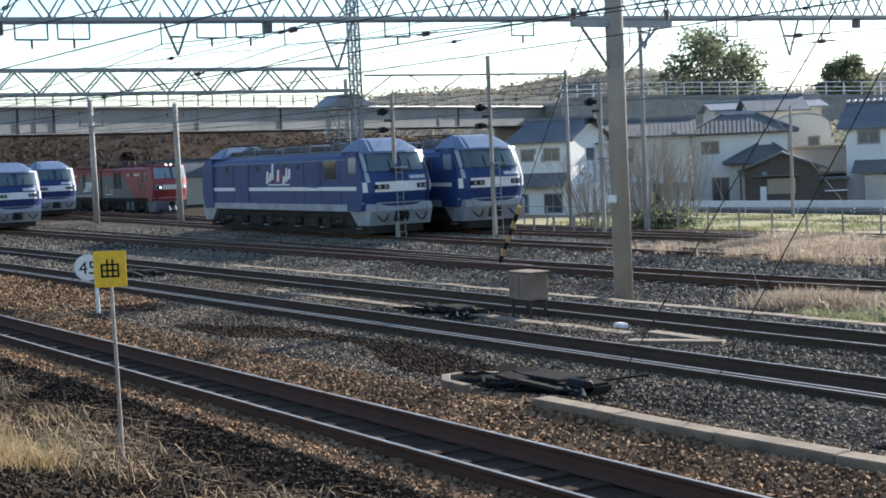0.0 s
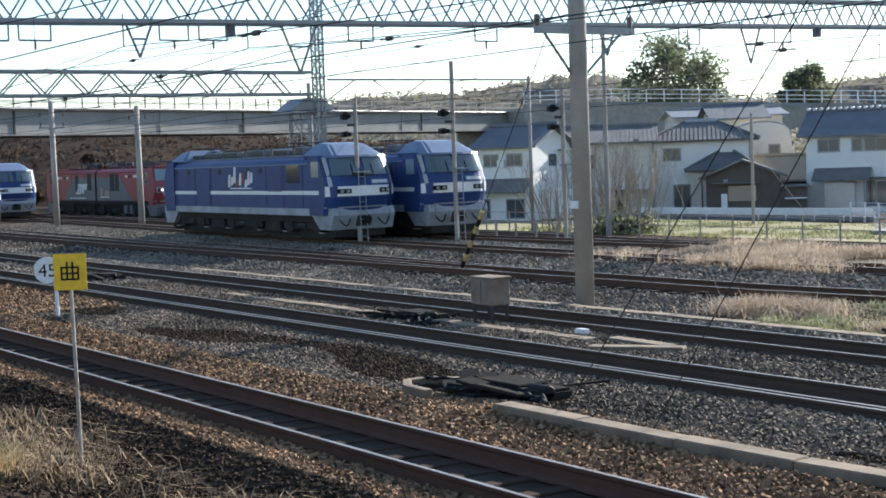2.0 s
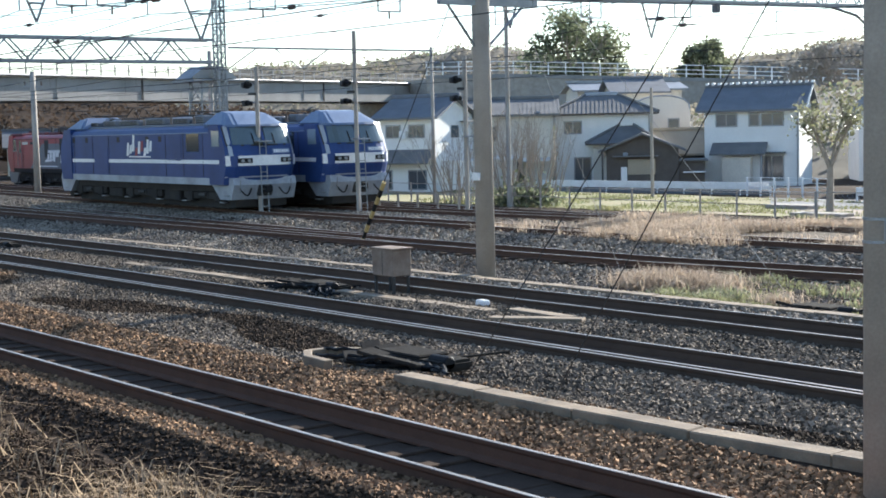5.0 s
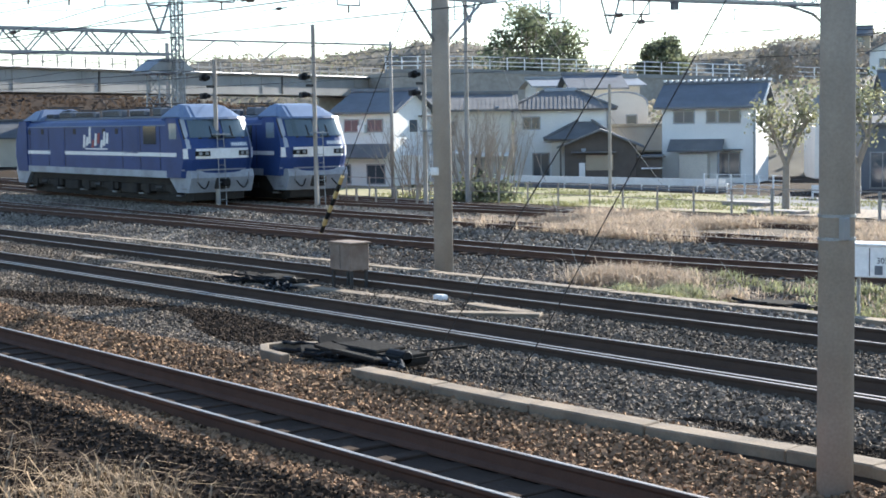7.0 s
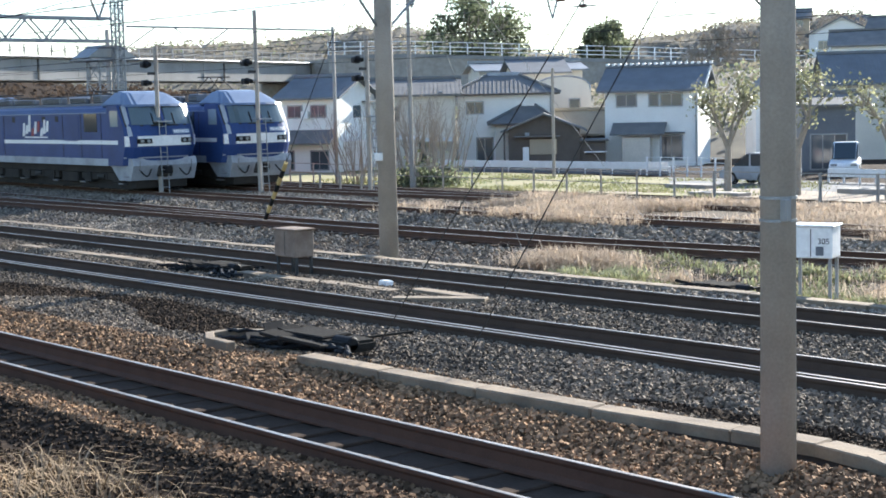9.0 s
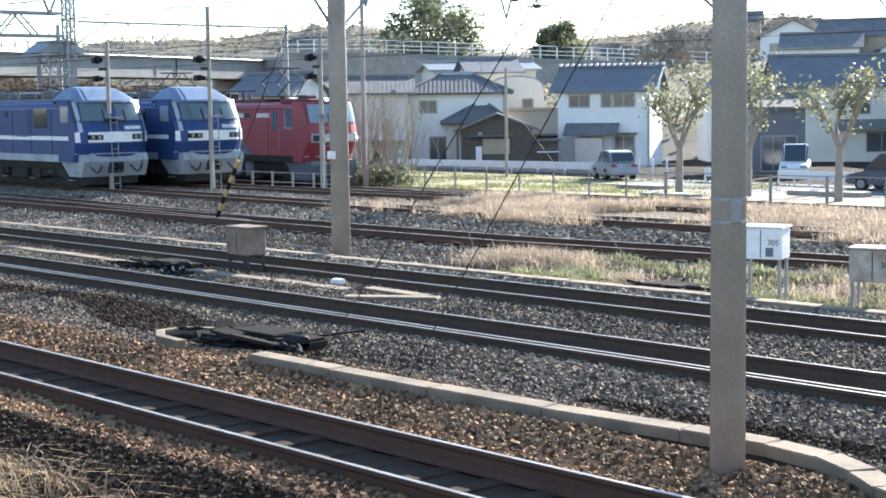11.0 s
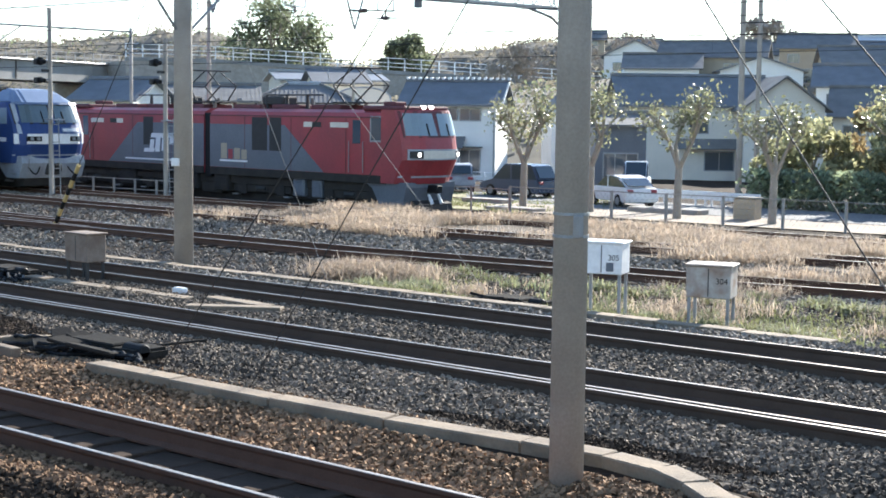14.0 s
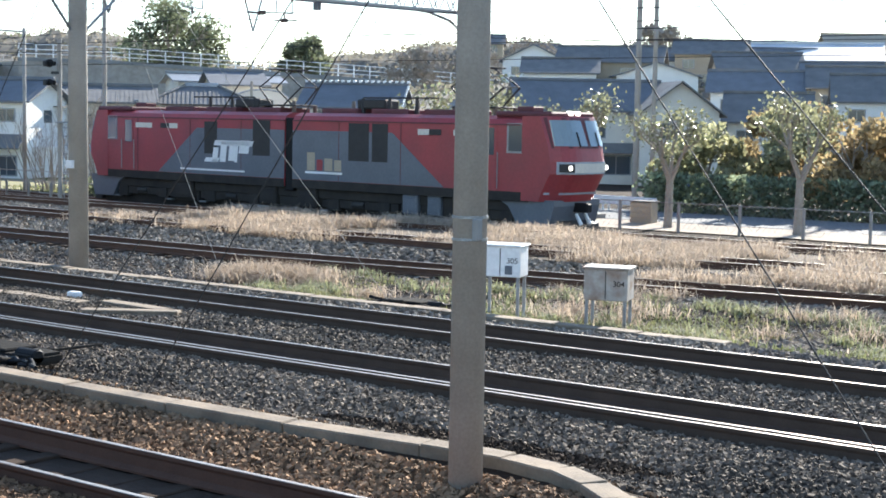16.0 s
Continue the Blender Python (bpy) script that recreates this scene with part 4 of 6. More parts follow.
def hip_house(m, w, d, h, rise, label, ridge, wall="wall", roof="greytile", windows=(), over=0.5):
    """Hipped roof whose ridge runs from x = ridge[0] to ridge[1]."""
    root = thing("house", m, label, "house", "houses along the street")
    part("wall", box(B(), 0, w, 0, d, -1.0, h), wall, root)
    bm = B()
    low = [bm.verts.new(q) for q in ((-over, -over, h - 0.15), (w + over, -over, h - 0.15), (w + over, d + over, h - 0.15), (-over, d + over, h - 0.15))]
    a, b = bm.verts.new((ridge[0], d / 2, h + rise)), bm.verts.new((ridge[1], d / 2, h + rise))
    for f in ((low[0], low[1], b, a), (low[1], low[2], b), (low[2], low[3], a, b), (low[3], low[0], a), (low[3], low[2], low[1], low[0])):
        bm.faces.new(f)
    part("roof", bm, roof, root)
    part("fascia", box(B(), -over - 0.02, w + over + 0.02, -over - 0.02, d + over + 0.02, h - 0.27, h - 0.152), "brown", root)
    for q, e in (((-over, -over), ridge[0]), ((w + over, -over), ridge[1]), ((w + over, d + over), ridge[1]), ((-over, d + over), ridge[0])):
        part("hip_ridge", rod(B(), (q[0], q[1], h - 0.08), (e, d / 2, h + rise + 0.06), 0.1, seg=6), roof, root)
    part("ridge", bevelled(box(B(), ridge[0] - 0.1, ridge[1] + 0.1, d / 2 - 0.14, d / 2 + 0.14, h + rise - 0.05, h + rise + 0.22), 0.04), "skirt", root, "pale mortared ridge")
    rolls = B()
    z0 = h - 0.15
    for i in range(int((w + 2 * over) / 0.3) + 1):
        x = -over + i * 0.3
        f = min(1.0, (x + over) / (ridge[0] + over), (w + over - x) / (w + over - ridge[1]))
        if f > 0.03:
            rod(rolls, (x, -over, z0 + 0.01), (x, -over + (d / 2 + over) * f, z0 + (rise + 0.15) * f + 0.01), 0.03, seg=4)
    part("tile_roll", rolls, roof, root)
    for x0, x1, za, zb, bars in windows:
        window(root, x0, x1, za, zb, 0.0, bars)
    return root


def barrel_house(m, w, d, h, rise, label, wall="cream"):
    """A hall with a rounded roof that faces the yard with its gable."""
    root = thing("barrel_roofed_hall", m, label, "building")
    arch = [(0, -1.0), (w, -1.0), (w, h)] + [(w / 2 + w / 2 * math.cos(math.pi * k / 10), h + rise * math.sin(math.pi * k / 10) ** 0.75) for k in range(1, 10)] + [(0, h)]
    part("wall", prism(B(), arch, 0, d, "y"), wall, root)
    part("coping", tube([(x, -0.03, z) for x, z in arch[2:]], 0.07, 6), "skirt", root)
    window(root, w * 0.62, w * 0.8, h - 2.0, h - 0.7, 0.0, 0)
    return root


def facing(s, n, z, deg):
    """x along the front, y away from the viewer."""
    return pose(s, n, z, 0, 0, deg)


def details(root, items):
    """Extra boxes on a house: name, x0, x1, y0, y1, z0, z1, material."""
    for name, x0, x1, y0, y1, z0, z1, mat in items:
        part(name, bevelled(box(B(), x0, x1, y0, y1, z0, z1), 0.02), mat, root)


def lean_roof(root, x0, x1, y0, y1, z0, z1, mat="greytile", name="porch_roof"):
    """A roof that falls from (y1, z1) to (y0, z0)."""
    part(name, prism(B(), [(y0, z0), (y1, z1), (y1, z1 + 0.1), (y0, z0 + 0.1)], x0, x1), mat, root)


def tile_rows(root, w, d, h, rise, mat, step=0.3, over=0.5):
    """Rolls of a tiled roof, running from ridge to eave on the front slope."""
    ang = math.atan2(rise, d / 2)
    k = int((w + 2 * over) / step)
    bm = B()
    z0 = h - rise * over / (d / 2)
    for i in range(k + 1):
        x = -over + i * step
        rod(bm, (x, -over - 0.02, z0 + 0.13), (x, d / 2, h + rise + 0.13), 0.03, seg=4)
    part("tile_roll", bm, mat, root)


h1 = house(facing(-67.76, 74.89, -1.3, 31), 6.25, 6.5, 5.15, 1.4, "white rendered two-storey house with slate blue tiled roof", windows=[(0.8, 2.15, 4.0, 4.8, 1), (3.0, 3.62, 4.0, 4.8, 0), (3.8, 5.2, 4.0, 4.8, 1), (3.75, 5.2, 0.4, 2.0, 1)])
tile_rows(h1, 6.25, 6.5, 5.15, 1.4, "tile")
details(h1, [("ridge_cap", k * 0.42 - 0.5, k * 0.42 - 0.3, 3.05, 3.45, 6.8, 6.97, "white") for k in range(18)])
details(h1, [("porch_wall", 1.3, 3.2, -0.9, 0.0, 0.0, 1.95, "cream"), ("downpipe", 6.1, 6.18, -0.1, -0.02, 0, 5.0, "steel"), ("window_ledge", 3.6, 5.4, -0.45, 0.0, 2.15, 2.25, "greytile"), ("porch_post", 3.9, 4.0, -1.1, -1.0, 0, 2.3, "skirt"), ("side_window", 6.22, 6.3, 2.0, 3.4, 3.9, 4.8, "pane"), ("verge", 6.6, 6.78, -0.4, -0.2, 4.9, 5.1, "white")])
lean_roof(h1, 0.55, 4.2, -1.3, 0.05, 2.1, 2.85)
for k in range(11):
    part("verge_tile", bevelled(box(B(), 6.68, 6.82, -0.3 + k * 0.32, -0.1 + k * 0.32, 5.12 + k * 0.138, 5.26 + k * 0.138), 0.02), "white", h1)
h2 = hip_house(facing(-76.31, 69.18, -1.25, 46), 6.6, 6.5, 5.2, 1.15, "white rendered two-storey house with a hipped dark tiled roof", (2.1, 4.3), windows=[(0.64, 1.78, 3.7, 4.5, 1), (1.3, 2.4, 0.3, 2.0, 1)])
details(h2, [("downpipe", 6.4, 6.5, -0.1, -0.02, 0, 5.0, "steel"), ("aerial_mast", 4.9, 4.94, 3.0, 3.04, 5.6, 7.4, "steel")])
h3 = house(facing(-70.3, 68.2, -1.0, 44), 4.7, 5.0, 2.35, 0.95, "low dark timber house with a gabled tiled roof", wall="brown", roof="greytile", windows=[(1.5, 3.1, 0.75, 1.65, 1)], along=False)
details(h3, [("meter_box", 0.95, 1.35, -0.15, 0.0, 0.05, 1.2, "white"), ("porch_post", -0.3, -0.18, -0.6, -0.48, 0, 2.3, "brown"), ("awning", 0.4, 3.4, -0.6, 0.0, 1.85, 1.93, "greytile"), ("board_panel", 1.4, 3.2, -0.07, -0.055, 0.7, 1.7, "tan"), ("wall_lamp", 1.1, 1.4, -0.3, -0.05, 1.95, 2.15, "skirt"), ("lean_to", 4.7, 6.4, 0.2, 3.5, 0.0, 1.5, "brown"), ("lean_to_roof", 4.7, 6.6, -0.2, 3.6, 1.5, 1.62, "greytile"), ("shelf", 5.0, 6.5, -0.3, 0.1, 0.75, 0.83, "white")])
h3c = hip_house(facing(-73.2, 69.8, -1.0, 44), 4.0, 4.2, 2.9, 1.1, "older dark house with a hipped tiled roof and white ridge ends", (1.9, 2.6), wall="cream", roof="greytile")
h3b = house(facing(-73.2, 74.0, -1.2, 43.5), 5.2, 5.0, 2.2, 1.35, "low outbuilding with a tan tiled roof", wall="brown", roof="tan")
h4 = house(facing(-79.84, 56.83, -1.0, 23), 4.1, 5.2, 4.85, 1.15, "white two-storey house with dark blue roof and air conditioner", roof="tile", windows=[(0.45, 1.5, 3.5, 4.25, 1), (2.2, 3.3, 3.5, 4.25, 1), (2.1, 3.4, 0.1, 1.3, 1), (0.0, 0.8, 0.1, 1.3, 0)])
tile_rows(h4, 4.1, 5.2, 4.85, 1.15, "tile")
lean_roof(h4, -0.4, 4.1, -1.0, 0.02, 1.75, 2.6)
details(h4, [("air_conditioner", 1.6, 2.1, -0.35, -0.02, 3.4, 3.9, "white"), ("side_window", 4.08, 4.14, 2.2, 3.2, 3.4, 4.2, "pane"), ("side_awning", 4.1, 4.7, 3.4, 4.9, 4.4, 4.5, "greytile"), ("veranda_wall", 4.1, 6.2, 0.8, 3.4, 0.0, 1.9, "wall")])
h5 = house(facing(-78.67, 63.4, -1.1, 49), 5.7, 6.5, 4.95, 0.95, "beige house with a dark tiled roof behind bare shrubs", wall="cream", roof="greytile", windows=[(1.0, 1.9, 3.2, 4.1, 1), (2.6, 3.6, 0.3, 1.7, 1)])
tile_rows(h5, 5.7, 6.5, 4.95, 0.95, "greytile")
lean_roof(h5, -2.4, 3.4, -1.3, 0.02, 1.9, 2.1, "white")
lean_roof(h5, 3.5, 5.6, -1.2, 0.02, 1.7, 1.9, "cream")
details(h5, [("lean_to_wall", -2.2, 3.2, -1.1, -0.95, 0.0, 1.85, "cream"), ("ridge_end", 4.6, 4.85, -0.45, 3.2, 5.0, 5.12, "skirt")])
h6 = house(facing(-93.0, 87.0, -0.5, 57), 9.0, 6.0, 6.4, 0.6, "long pale shed with a grey metal roof", wall="cream", roof="steel")
h7 = barrel_house(facing(-78.9, 79.4, -1.2, 44), 4.2, 8.0, 5.2, 1.05, "cream hall with a rounded roof behind the houses")
h8 = house(facing(-86.5, 85.0, -1.2, 55), 4.0, 6.0, 6.8, 1.0, "house with a bright blue metal roof", wall="cream", roof="tile")
# houses right of the crossing street
h9 = house(facing(-62.3, 93.4, -1.5, 43), 11.0, 7.0, 5.6, 2.0, "pale two-storey house with glinting slate roof", wall="cream", roof="tile", windows=[(1.0, 1.8, 4.2, 5.0, 0), (5.0, 6.4, 3.4, 4.6, 1), (6.2, 8.4, 0.6, 2.0, 1)])
tile_rows(h9, 11.0, 7.0, 5.6, 2.0, "tile")
lean_roof(h9, 4.0, 11.0, -1.1, 0.02, 2.2, 2.9)
h10 = house(facing(-54.4, 97.5, -1.5, 43), 6.0, 8.0, 5.4, 2.2, "cream gabled house behind utility poles", wall="cream", roof="greytile", windows=[(1.6, 2.8, 3.4, 4.6, 1)], along=False)
h11 = house(facing(-66.5, 90.0, -1.5, 43), 4.6, 7.0, 5.0, 2.1, "gabled white house with a tiled hip", wall="wall", roof="greytile", windows=[(1.2, 2.2, 3.4, 4.4, 1)], along=False)
shed = house(facing(-50.18, 72.29, -1.3, 40), 3.0, 4.0, 3.9, 0.5, "dark slate blue shed beside the street", "grey", "greytile", windows=[(0.5, 2.5, 0.2, 2.2, 2)])
# hillside rows
hall = house(facing(-81.5, 172.0, 6.5, 22), 16.5, 14.0, 4.6, 2.3, "long hall with a pale metal roof on the slope", "tan", "paleroof")
for s, n, z, w, h, rs, wl, rf in ((-91.0, 143.5, 5.6, 11.5, 4.3, 1.7, "tan", "greytile"), (-86.5, 163.0, 7.0, 8.5, 4.6, 1.6, "tan", "greytile"), (-46.6, 115.8, 0.2, 8.0, 5.0, 2.0, "wall", "greytile"), (-50.5, 104.0, -1.2, 6.0, 4.6, 2.0, "cream", "greytile"), (-62.0, 124.0, 1.5, 8.0, 4.6, 1.8, "wall", "tile"), (-54.0, 128.0, 1.8, 8.0, 4.8, 1.8, "tan", "greytile")):
    big = house(facing(s, n, z, 24), w, 7.5, h, rs, "grey-roofed house with %s walls on the built-up slope" % {"wall": "white", "tan": "tan", "cream": "cream"}[wl], wl, rf, windows=[(w * 0.12, w * 0.12 + 1.3, h - 1.8, h - 0.8, 1), (w * 0.62, w * 0.62 + 1.5, h - 1.8, h - 0.8, 1), (w * 0.3, w * 0.3 + 1.8, 0.4, 2.0, 1)])
    tile_rows(big, w, 7.5, h, rs, rf, 0.4)
random.seed(7)
for k, (s, n, z, w, h, wl, rf) in enumerate([(-92, 138, 4.5, 8, 4.6, "wall", "greytile"), (-83, 143, 4.6, 9, 4.2, "wall", "tile"), (-73, 148, 4.8, 9, 5.0, "tan", "greytile"), (-64, 150, 4.2, 8, 4.4, "wall", "tile"),
        (-58, 158, 4.8, 9, 5.0, "cream", "greytile"), (-50, 150, 3.5, 8, 4.6, "wall", "tile"), (-46, 132, 2.6, 7, 4.6, "cream", "greytile"), (-40, 126, 1.8, 8, 5.0, "wall", "tile"),
        (-100, 215, 9.5, 16, 5.0, "tan", "greytile"), (-84, 205, 9.0, 15, 6.2, "tan", "tan"), (-68, 205, 8.6, 14, 6.5, "cream", "greytile"), (-118, 205, 9.5, 9, 4.2, "tan", "greytile"),
        (-96, 165, 7.0, 9, 4.6, "wall", "greytile"), (-110, 160, 6.5, 8, 5.0, "wall", "tile"), (-54, 175, 6.5, 9, 5.5, "wall", "greytile"), (-80, 172, 7.0, 8, 4.5, "tan", "tile"),
        (-44, 160, 5.0, 8, 5, "cream", "tile"), (-34, 140, 2.4, 9, 5, "wall", "greytile")]):
    hh = house(facing(s, n, z - 0.6, 33 + random.uniform(-8, 8)), w, 7, h, random.uniform(1.4, 2.1), "hillside house with %s walls and a tiled roof" % {"wall": "white", "tan": "tan", "cream": "cream"}[wl], wl, rf,
               windows=[(w * 0.15, w * 0.15 + 1.2, h - 1.9, h - 0.9, 1), (w * 0.6, w * 0.6 + 1.4, h - 1.9, h - 0.9, 1)], along=k % 3 != 1)


# ---- hills behind ----
def hill(name, cs, cn, ls, ln, top, turn, label, base=-3.0, rough=1.0, res=48, mat="hill"):
    verts, faces = [], []
    c, s = math.cos(radians(turn)), math.sin(radians(turn))
    for j in range(res + 1):
        for i in range(res + 1):
            u, v = 2 * i / res - 1, 2 * j / res - 1
            f = max(0.0, 1 - u * u) ** 0.7 * max(0.0, 1 - v * v)
            x, y = u * ls, v * ln
            z = base + (top - base) * f * (0.86 + 0.3 * noise.noise((x * 0.025, y * 0.025, 3))) + rough * f * noise.noise((x * 0.16, y * 0.16, 9))
            verts.append((cs + c * x - s * y, cn + s * x + c * y, z))
    k = res + 1
    faces = [(j * k + i, j * k + i + 1, (j + 1) * k + i + 1, (j + 1) * k + i) for j in range(res) for i in range(res)]
    return tagged(quads(name, verts, faces, mat, smooth=True), label, "hill", kind="structure")


HILLS = []
# this slope's shade is painted in with the dark thicket colour
HILLS.append(hill("backdrop_slope", -245, 75, 110, 60, 11.0, 65, "low wooded slope beyond the bridge, coloured dark for shade", rough=1.5, mat="thicket"))
HILLS.append(hill("backdrop_hill", -272, 205, 110, 60, 21.5, 60, "far wooded hill in winter brown", rough=2.0))
HILLS.append(hill("backdrop_ridge", -150, 300, 150, 70, 20.0, 35, "far wooded ridge", rough=2.5))
HILLS.append(hill("hillside", -75, 175, 95, 75, 10.0, 33, "built-up hillside in dry grass and scrub", rough=0.8))


HILLS.append(hill("backdrop_knoll", -180.3, 239.8, 58, 40, 20.5, 35, "far built-up knoll in winter scrub", rough=1.2))
for k, (ds, dn, w) in enumerate(((18, -16, 7), (28, -10, 6), (38, -14, 7))):
    house(facing(-180.3 + ds, 239.8 + dn, 24.0 - 11.0 - 1.5 * k, 34 + 5 * k), w, 7, 4.2, 1.6, "distant grey-roofed house on the knoll", "cream" if k % 2 else "tan", "greytile", windows=[(w * 0.2, w * 0.2 + 1.6, 2.6, 3.8, 1), (w * 0.6, w * 0.6 + 1.6, 2.6, 3.8, 1)], along=k != 2)


# ---- foliage: many small leaves ----
def leaf_mesh(name, centres, size, mat, parent=None, flat=0.0, aspect=1.6):
    """One small quad a leaf, turned at random."""
    n = len(centres)
    c = np.array(centres)
    a = np.random.normal(size=(n, 3))
    a /= np.linalg.norm(a, axis=1)[:, None]
    b = np.cross(a, np.random.normal(size=(n, 3)))
    b /= np.linalg.norm(b, axis=1)[:, None]
    k = size * np.random.uniform(0.6, 1.3, (n, 1))
    a, b = a * k * aspect / 2, b * k / 2
    v = np.stack([c - a, c + b * 0.9, c + a, c - b * 0.9], 1).reshape(-1, 3)
    f = np.arange(4 * n).reshape(n, 4)
    return quads(name, v.tolist(), f.tolist(), mat, parent)


def limbs(bm, p, d, length, r, depth, tips, spread=0.6, up=0.25):
    q = p + d * length
    rod(bm, p, q, r, r * 0.62, 7 if depth > 1 else 5)
    if depth == 0:
        tips.append(q)
        return
    for k in range(random.choice((2, 3, 3))):
        e = (d + Vector((random.gauss(0, spread), random.gauss(0, spread), random.gauss(up, spread * 0.5)))).normalized()
        limbs(bm, q, e, length * random.uniform(0.62, 0.85), r * 0.6, depth - 1, tips, spread, up)
    tips.append(q)


def scrub(hill_ob, count, size, mat, name, label, rise=1.6):
    vs = [v.co.copy() for v in hill_ob.data.vertices if v.co.z > 1.0]
    pts = []
    for k in range(count):
        v = random.choice(vs)
        c = v + Vector((random.uniform(-2.5, 2.5), random.uniform(-2.5, 2.5), random.uniform(-0.4, rise)))
        pts.append(tuple(c))
    tagged(leaf_mesh(name, pts, size, mat), label, "scrub", kind="stuff")


random.seed(61)
# the first hill's scrub takes the darkened colour in place of shade
for ob in HILLS[:3]:
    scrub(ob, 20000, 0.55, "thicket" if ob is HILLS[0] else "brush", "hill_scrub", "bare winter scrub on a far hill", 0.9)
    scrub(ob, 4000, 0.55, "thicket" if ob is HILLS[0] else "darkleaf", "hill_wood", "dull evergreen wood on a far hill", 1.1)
scrub(HILLS[4], 12000, 0.5, "brush", "knoll_scrub", "winter scrub on the far knoll", 1.0)
scrub(HILLS[3], 14000, 0.42, "brush", "slope_scrub", "dry scrub between hillside houses", 1.2)
scrub(HILLS[3], 5000, 0.4, "darkleaf", "slope_green", "green shrubs between hillside houses", 1.5)


def tree(s, n, z, trunk, spread, label, leaves=100, leaf=0.14, mat="shiny", depth=3, r=0.16, cluster=0.4, first=None, up=0.25, name="tree", wide=0.6):
    root = thing(name, pose(s, n, z), label, "tree", "")
    bm, tips = B(), []
    rod(bm, (0, 0, -0.3), (0.05, 0, trunk), r, r * 0.75, 9)
    for k in range(4):
        a = k * 1.57 + random.uniform(-0.4, 0.4)
        limbs(bm, Vector((0.05, 0, trunk * random.uniform(0.9, 1.0))), Vector((math.cos(a) * wide, math.sin(a) * wide, 0.8)).normalized(), spread * random.uniform(0.4, 0.55), r * 0.55, depth - 1, tips, 0.55, up)
    part("trunk", bm, "bark", root)
    pts = []
    for t in tips:
        for i in range(leaves):
            pts.append((t.x + random.gauss(0, cluster), t.y + random.gauss(0, cluster), t.z + random.gauss(0, cluster * 0.8)))
    if pts:
        leaf_mesh("crown", pts, leaf, mat, root)
    return root


random.seed(11)
for s, n, sp in ((-40.4, 52.6, 2.5), (-36.9, 52.8, 2.6), (-32.0, 52.0, 2.6), (-27.9, 52.4, 2.8), (-22.6, 52.8, 2.6), (-17.5, 53.4, 2.6)):
    tree(s, n, -1.1, random.uniform(1.9, 2.3), sp, "pollarded street tree with sparse glossy leaves and a pale trunk", leaves=24, leaf=0.12, depth=3, r=0.19, cluster=0.27, up=0.42, name="street_tree", wide=0.4)


def crown_tree(s, n, z, height, width, label, mat="darkleaf", count=9000, leaf=0.7, name="tree", lobes=26):
    root = thing(name, pose(s, n, z), label, "tree")
    bm, tips = B(), []
    rod(bm, (0, 0, -1), (0, 0, height * 0.4), width * 0.035, width * 0.025, 8)
    for k in range(6):
        a = k * 1.05
        limbs(bm, Vector((0, 0, height * 0.35)), Vector((math.cos(a), math.sin(a), 1.0)).normalized(), height * 0.25, width * 0.015, 2, tips, 0.5)
    part("trunk", bm, "bark", root)
    pts = []
    for k in range(lobes):
        a, rr, h = random.uniform(0, 6.28), random.uniform(0.1, 1) ** 0.6, random.uniform(0.25, 0.92)
        env = width * 0.5 * math.sqrt(max(0.08, 1 - (h * 1.25 - 0.42) ** 2 / 0.62)) * rr
        c = Vector((math.cos(a) * env, math.sin(a) * env, h * height))
        lr = width * random.uniform(0.09, 0.17)
        for i in range(count // lobes):
            v = Vector((random.gauss(0, 1), random.gauss(0, 1), random.gauss(0, 0.8)))
            v = v.normalized() * lr * random.uniform(0.55, 1.05)
            pts.append(tuple(c + v))
    leaf_mesh("crown", pts, leaf, mat, root)
    return root


crown_tree(-172, 160, 5, 15.6, 18.0, "large broad evergreen tree on the rise beyond the road", "darkleaf", count=8000, leaf=0.42, lobes=60)
crown_tree(-154, 170, 7.6, 7.6, 8.5, "round dark evergreen tree beyond the road", count=4500, leaf=0.42, lobes=40)
crown_tree(-112, 205, 10, 8, 11.0, "pale scrubby tree on the hillside skyline", "twig", 2500, 0.5, lobes=18)
random.seed(5)
for s, n, h, w, m in ((-112, 172, 8, 12, "olive"), (-126, 185, 9, 12, "olive"), (-140, 190, 8, 10, "hedge"), (-118, 150, 6, 8, "olive")):
    crown_tree(s, n, 6, h, w, "bare pale scrubby tree on the slope", "twig", 1600, 0.35, lobes=16)


# crowns beyond the bridge carry their shade in the leaf colour
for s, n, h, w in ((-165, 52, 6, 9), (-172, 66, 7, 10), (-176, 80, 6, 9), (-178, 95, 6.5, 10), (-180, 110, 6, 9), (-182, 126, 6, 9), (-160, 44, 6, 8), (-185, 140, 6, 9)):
    crown_tree(s, n, -1.5, h, w, "winter tree beyond the bridge, shade put into its dark colour", "thicket", 2500, 0.5, lobes=14)
for s, n, w, rf in ((-150, 62, 7, "tile"), (-153, 72, 7, "greytile"), (-158, 98, 8, "greytile"), (-162, 112, 8, "tile")):
    house(facing(s - 8, n, -1.5, 68), w, 7, 3.6, 1.6, "small house seen below the bridge", "cream", rf, windows=[(1, 2.2, 1.2, 2.4, 1)], along=n % 4 != 0)


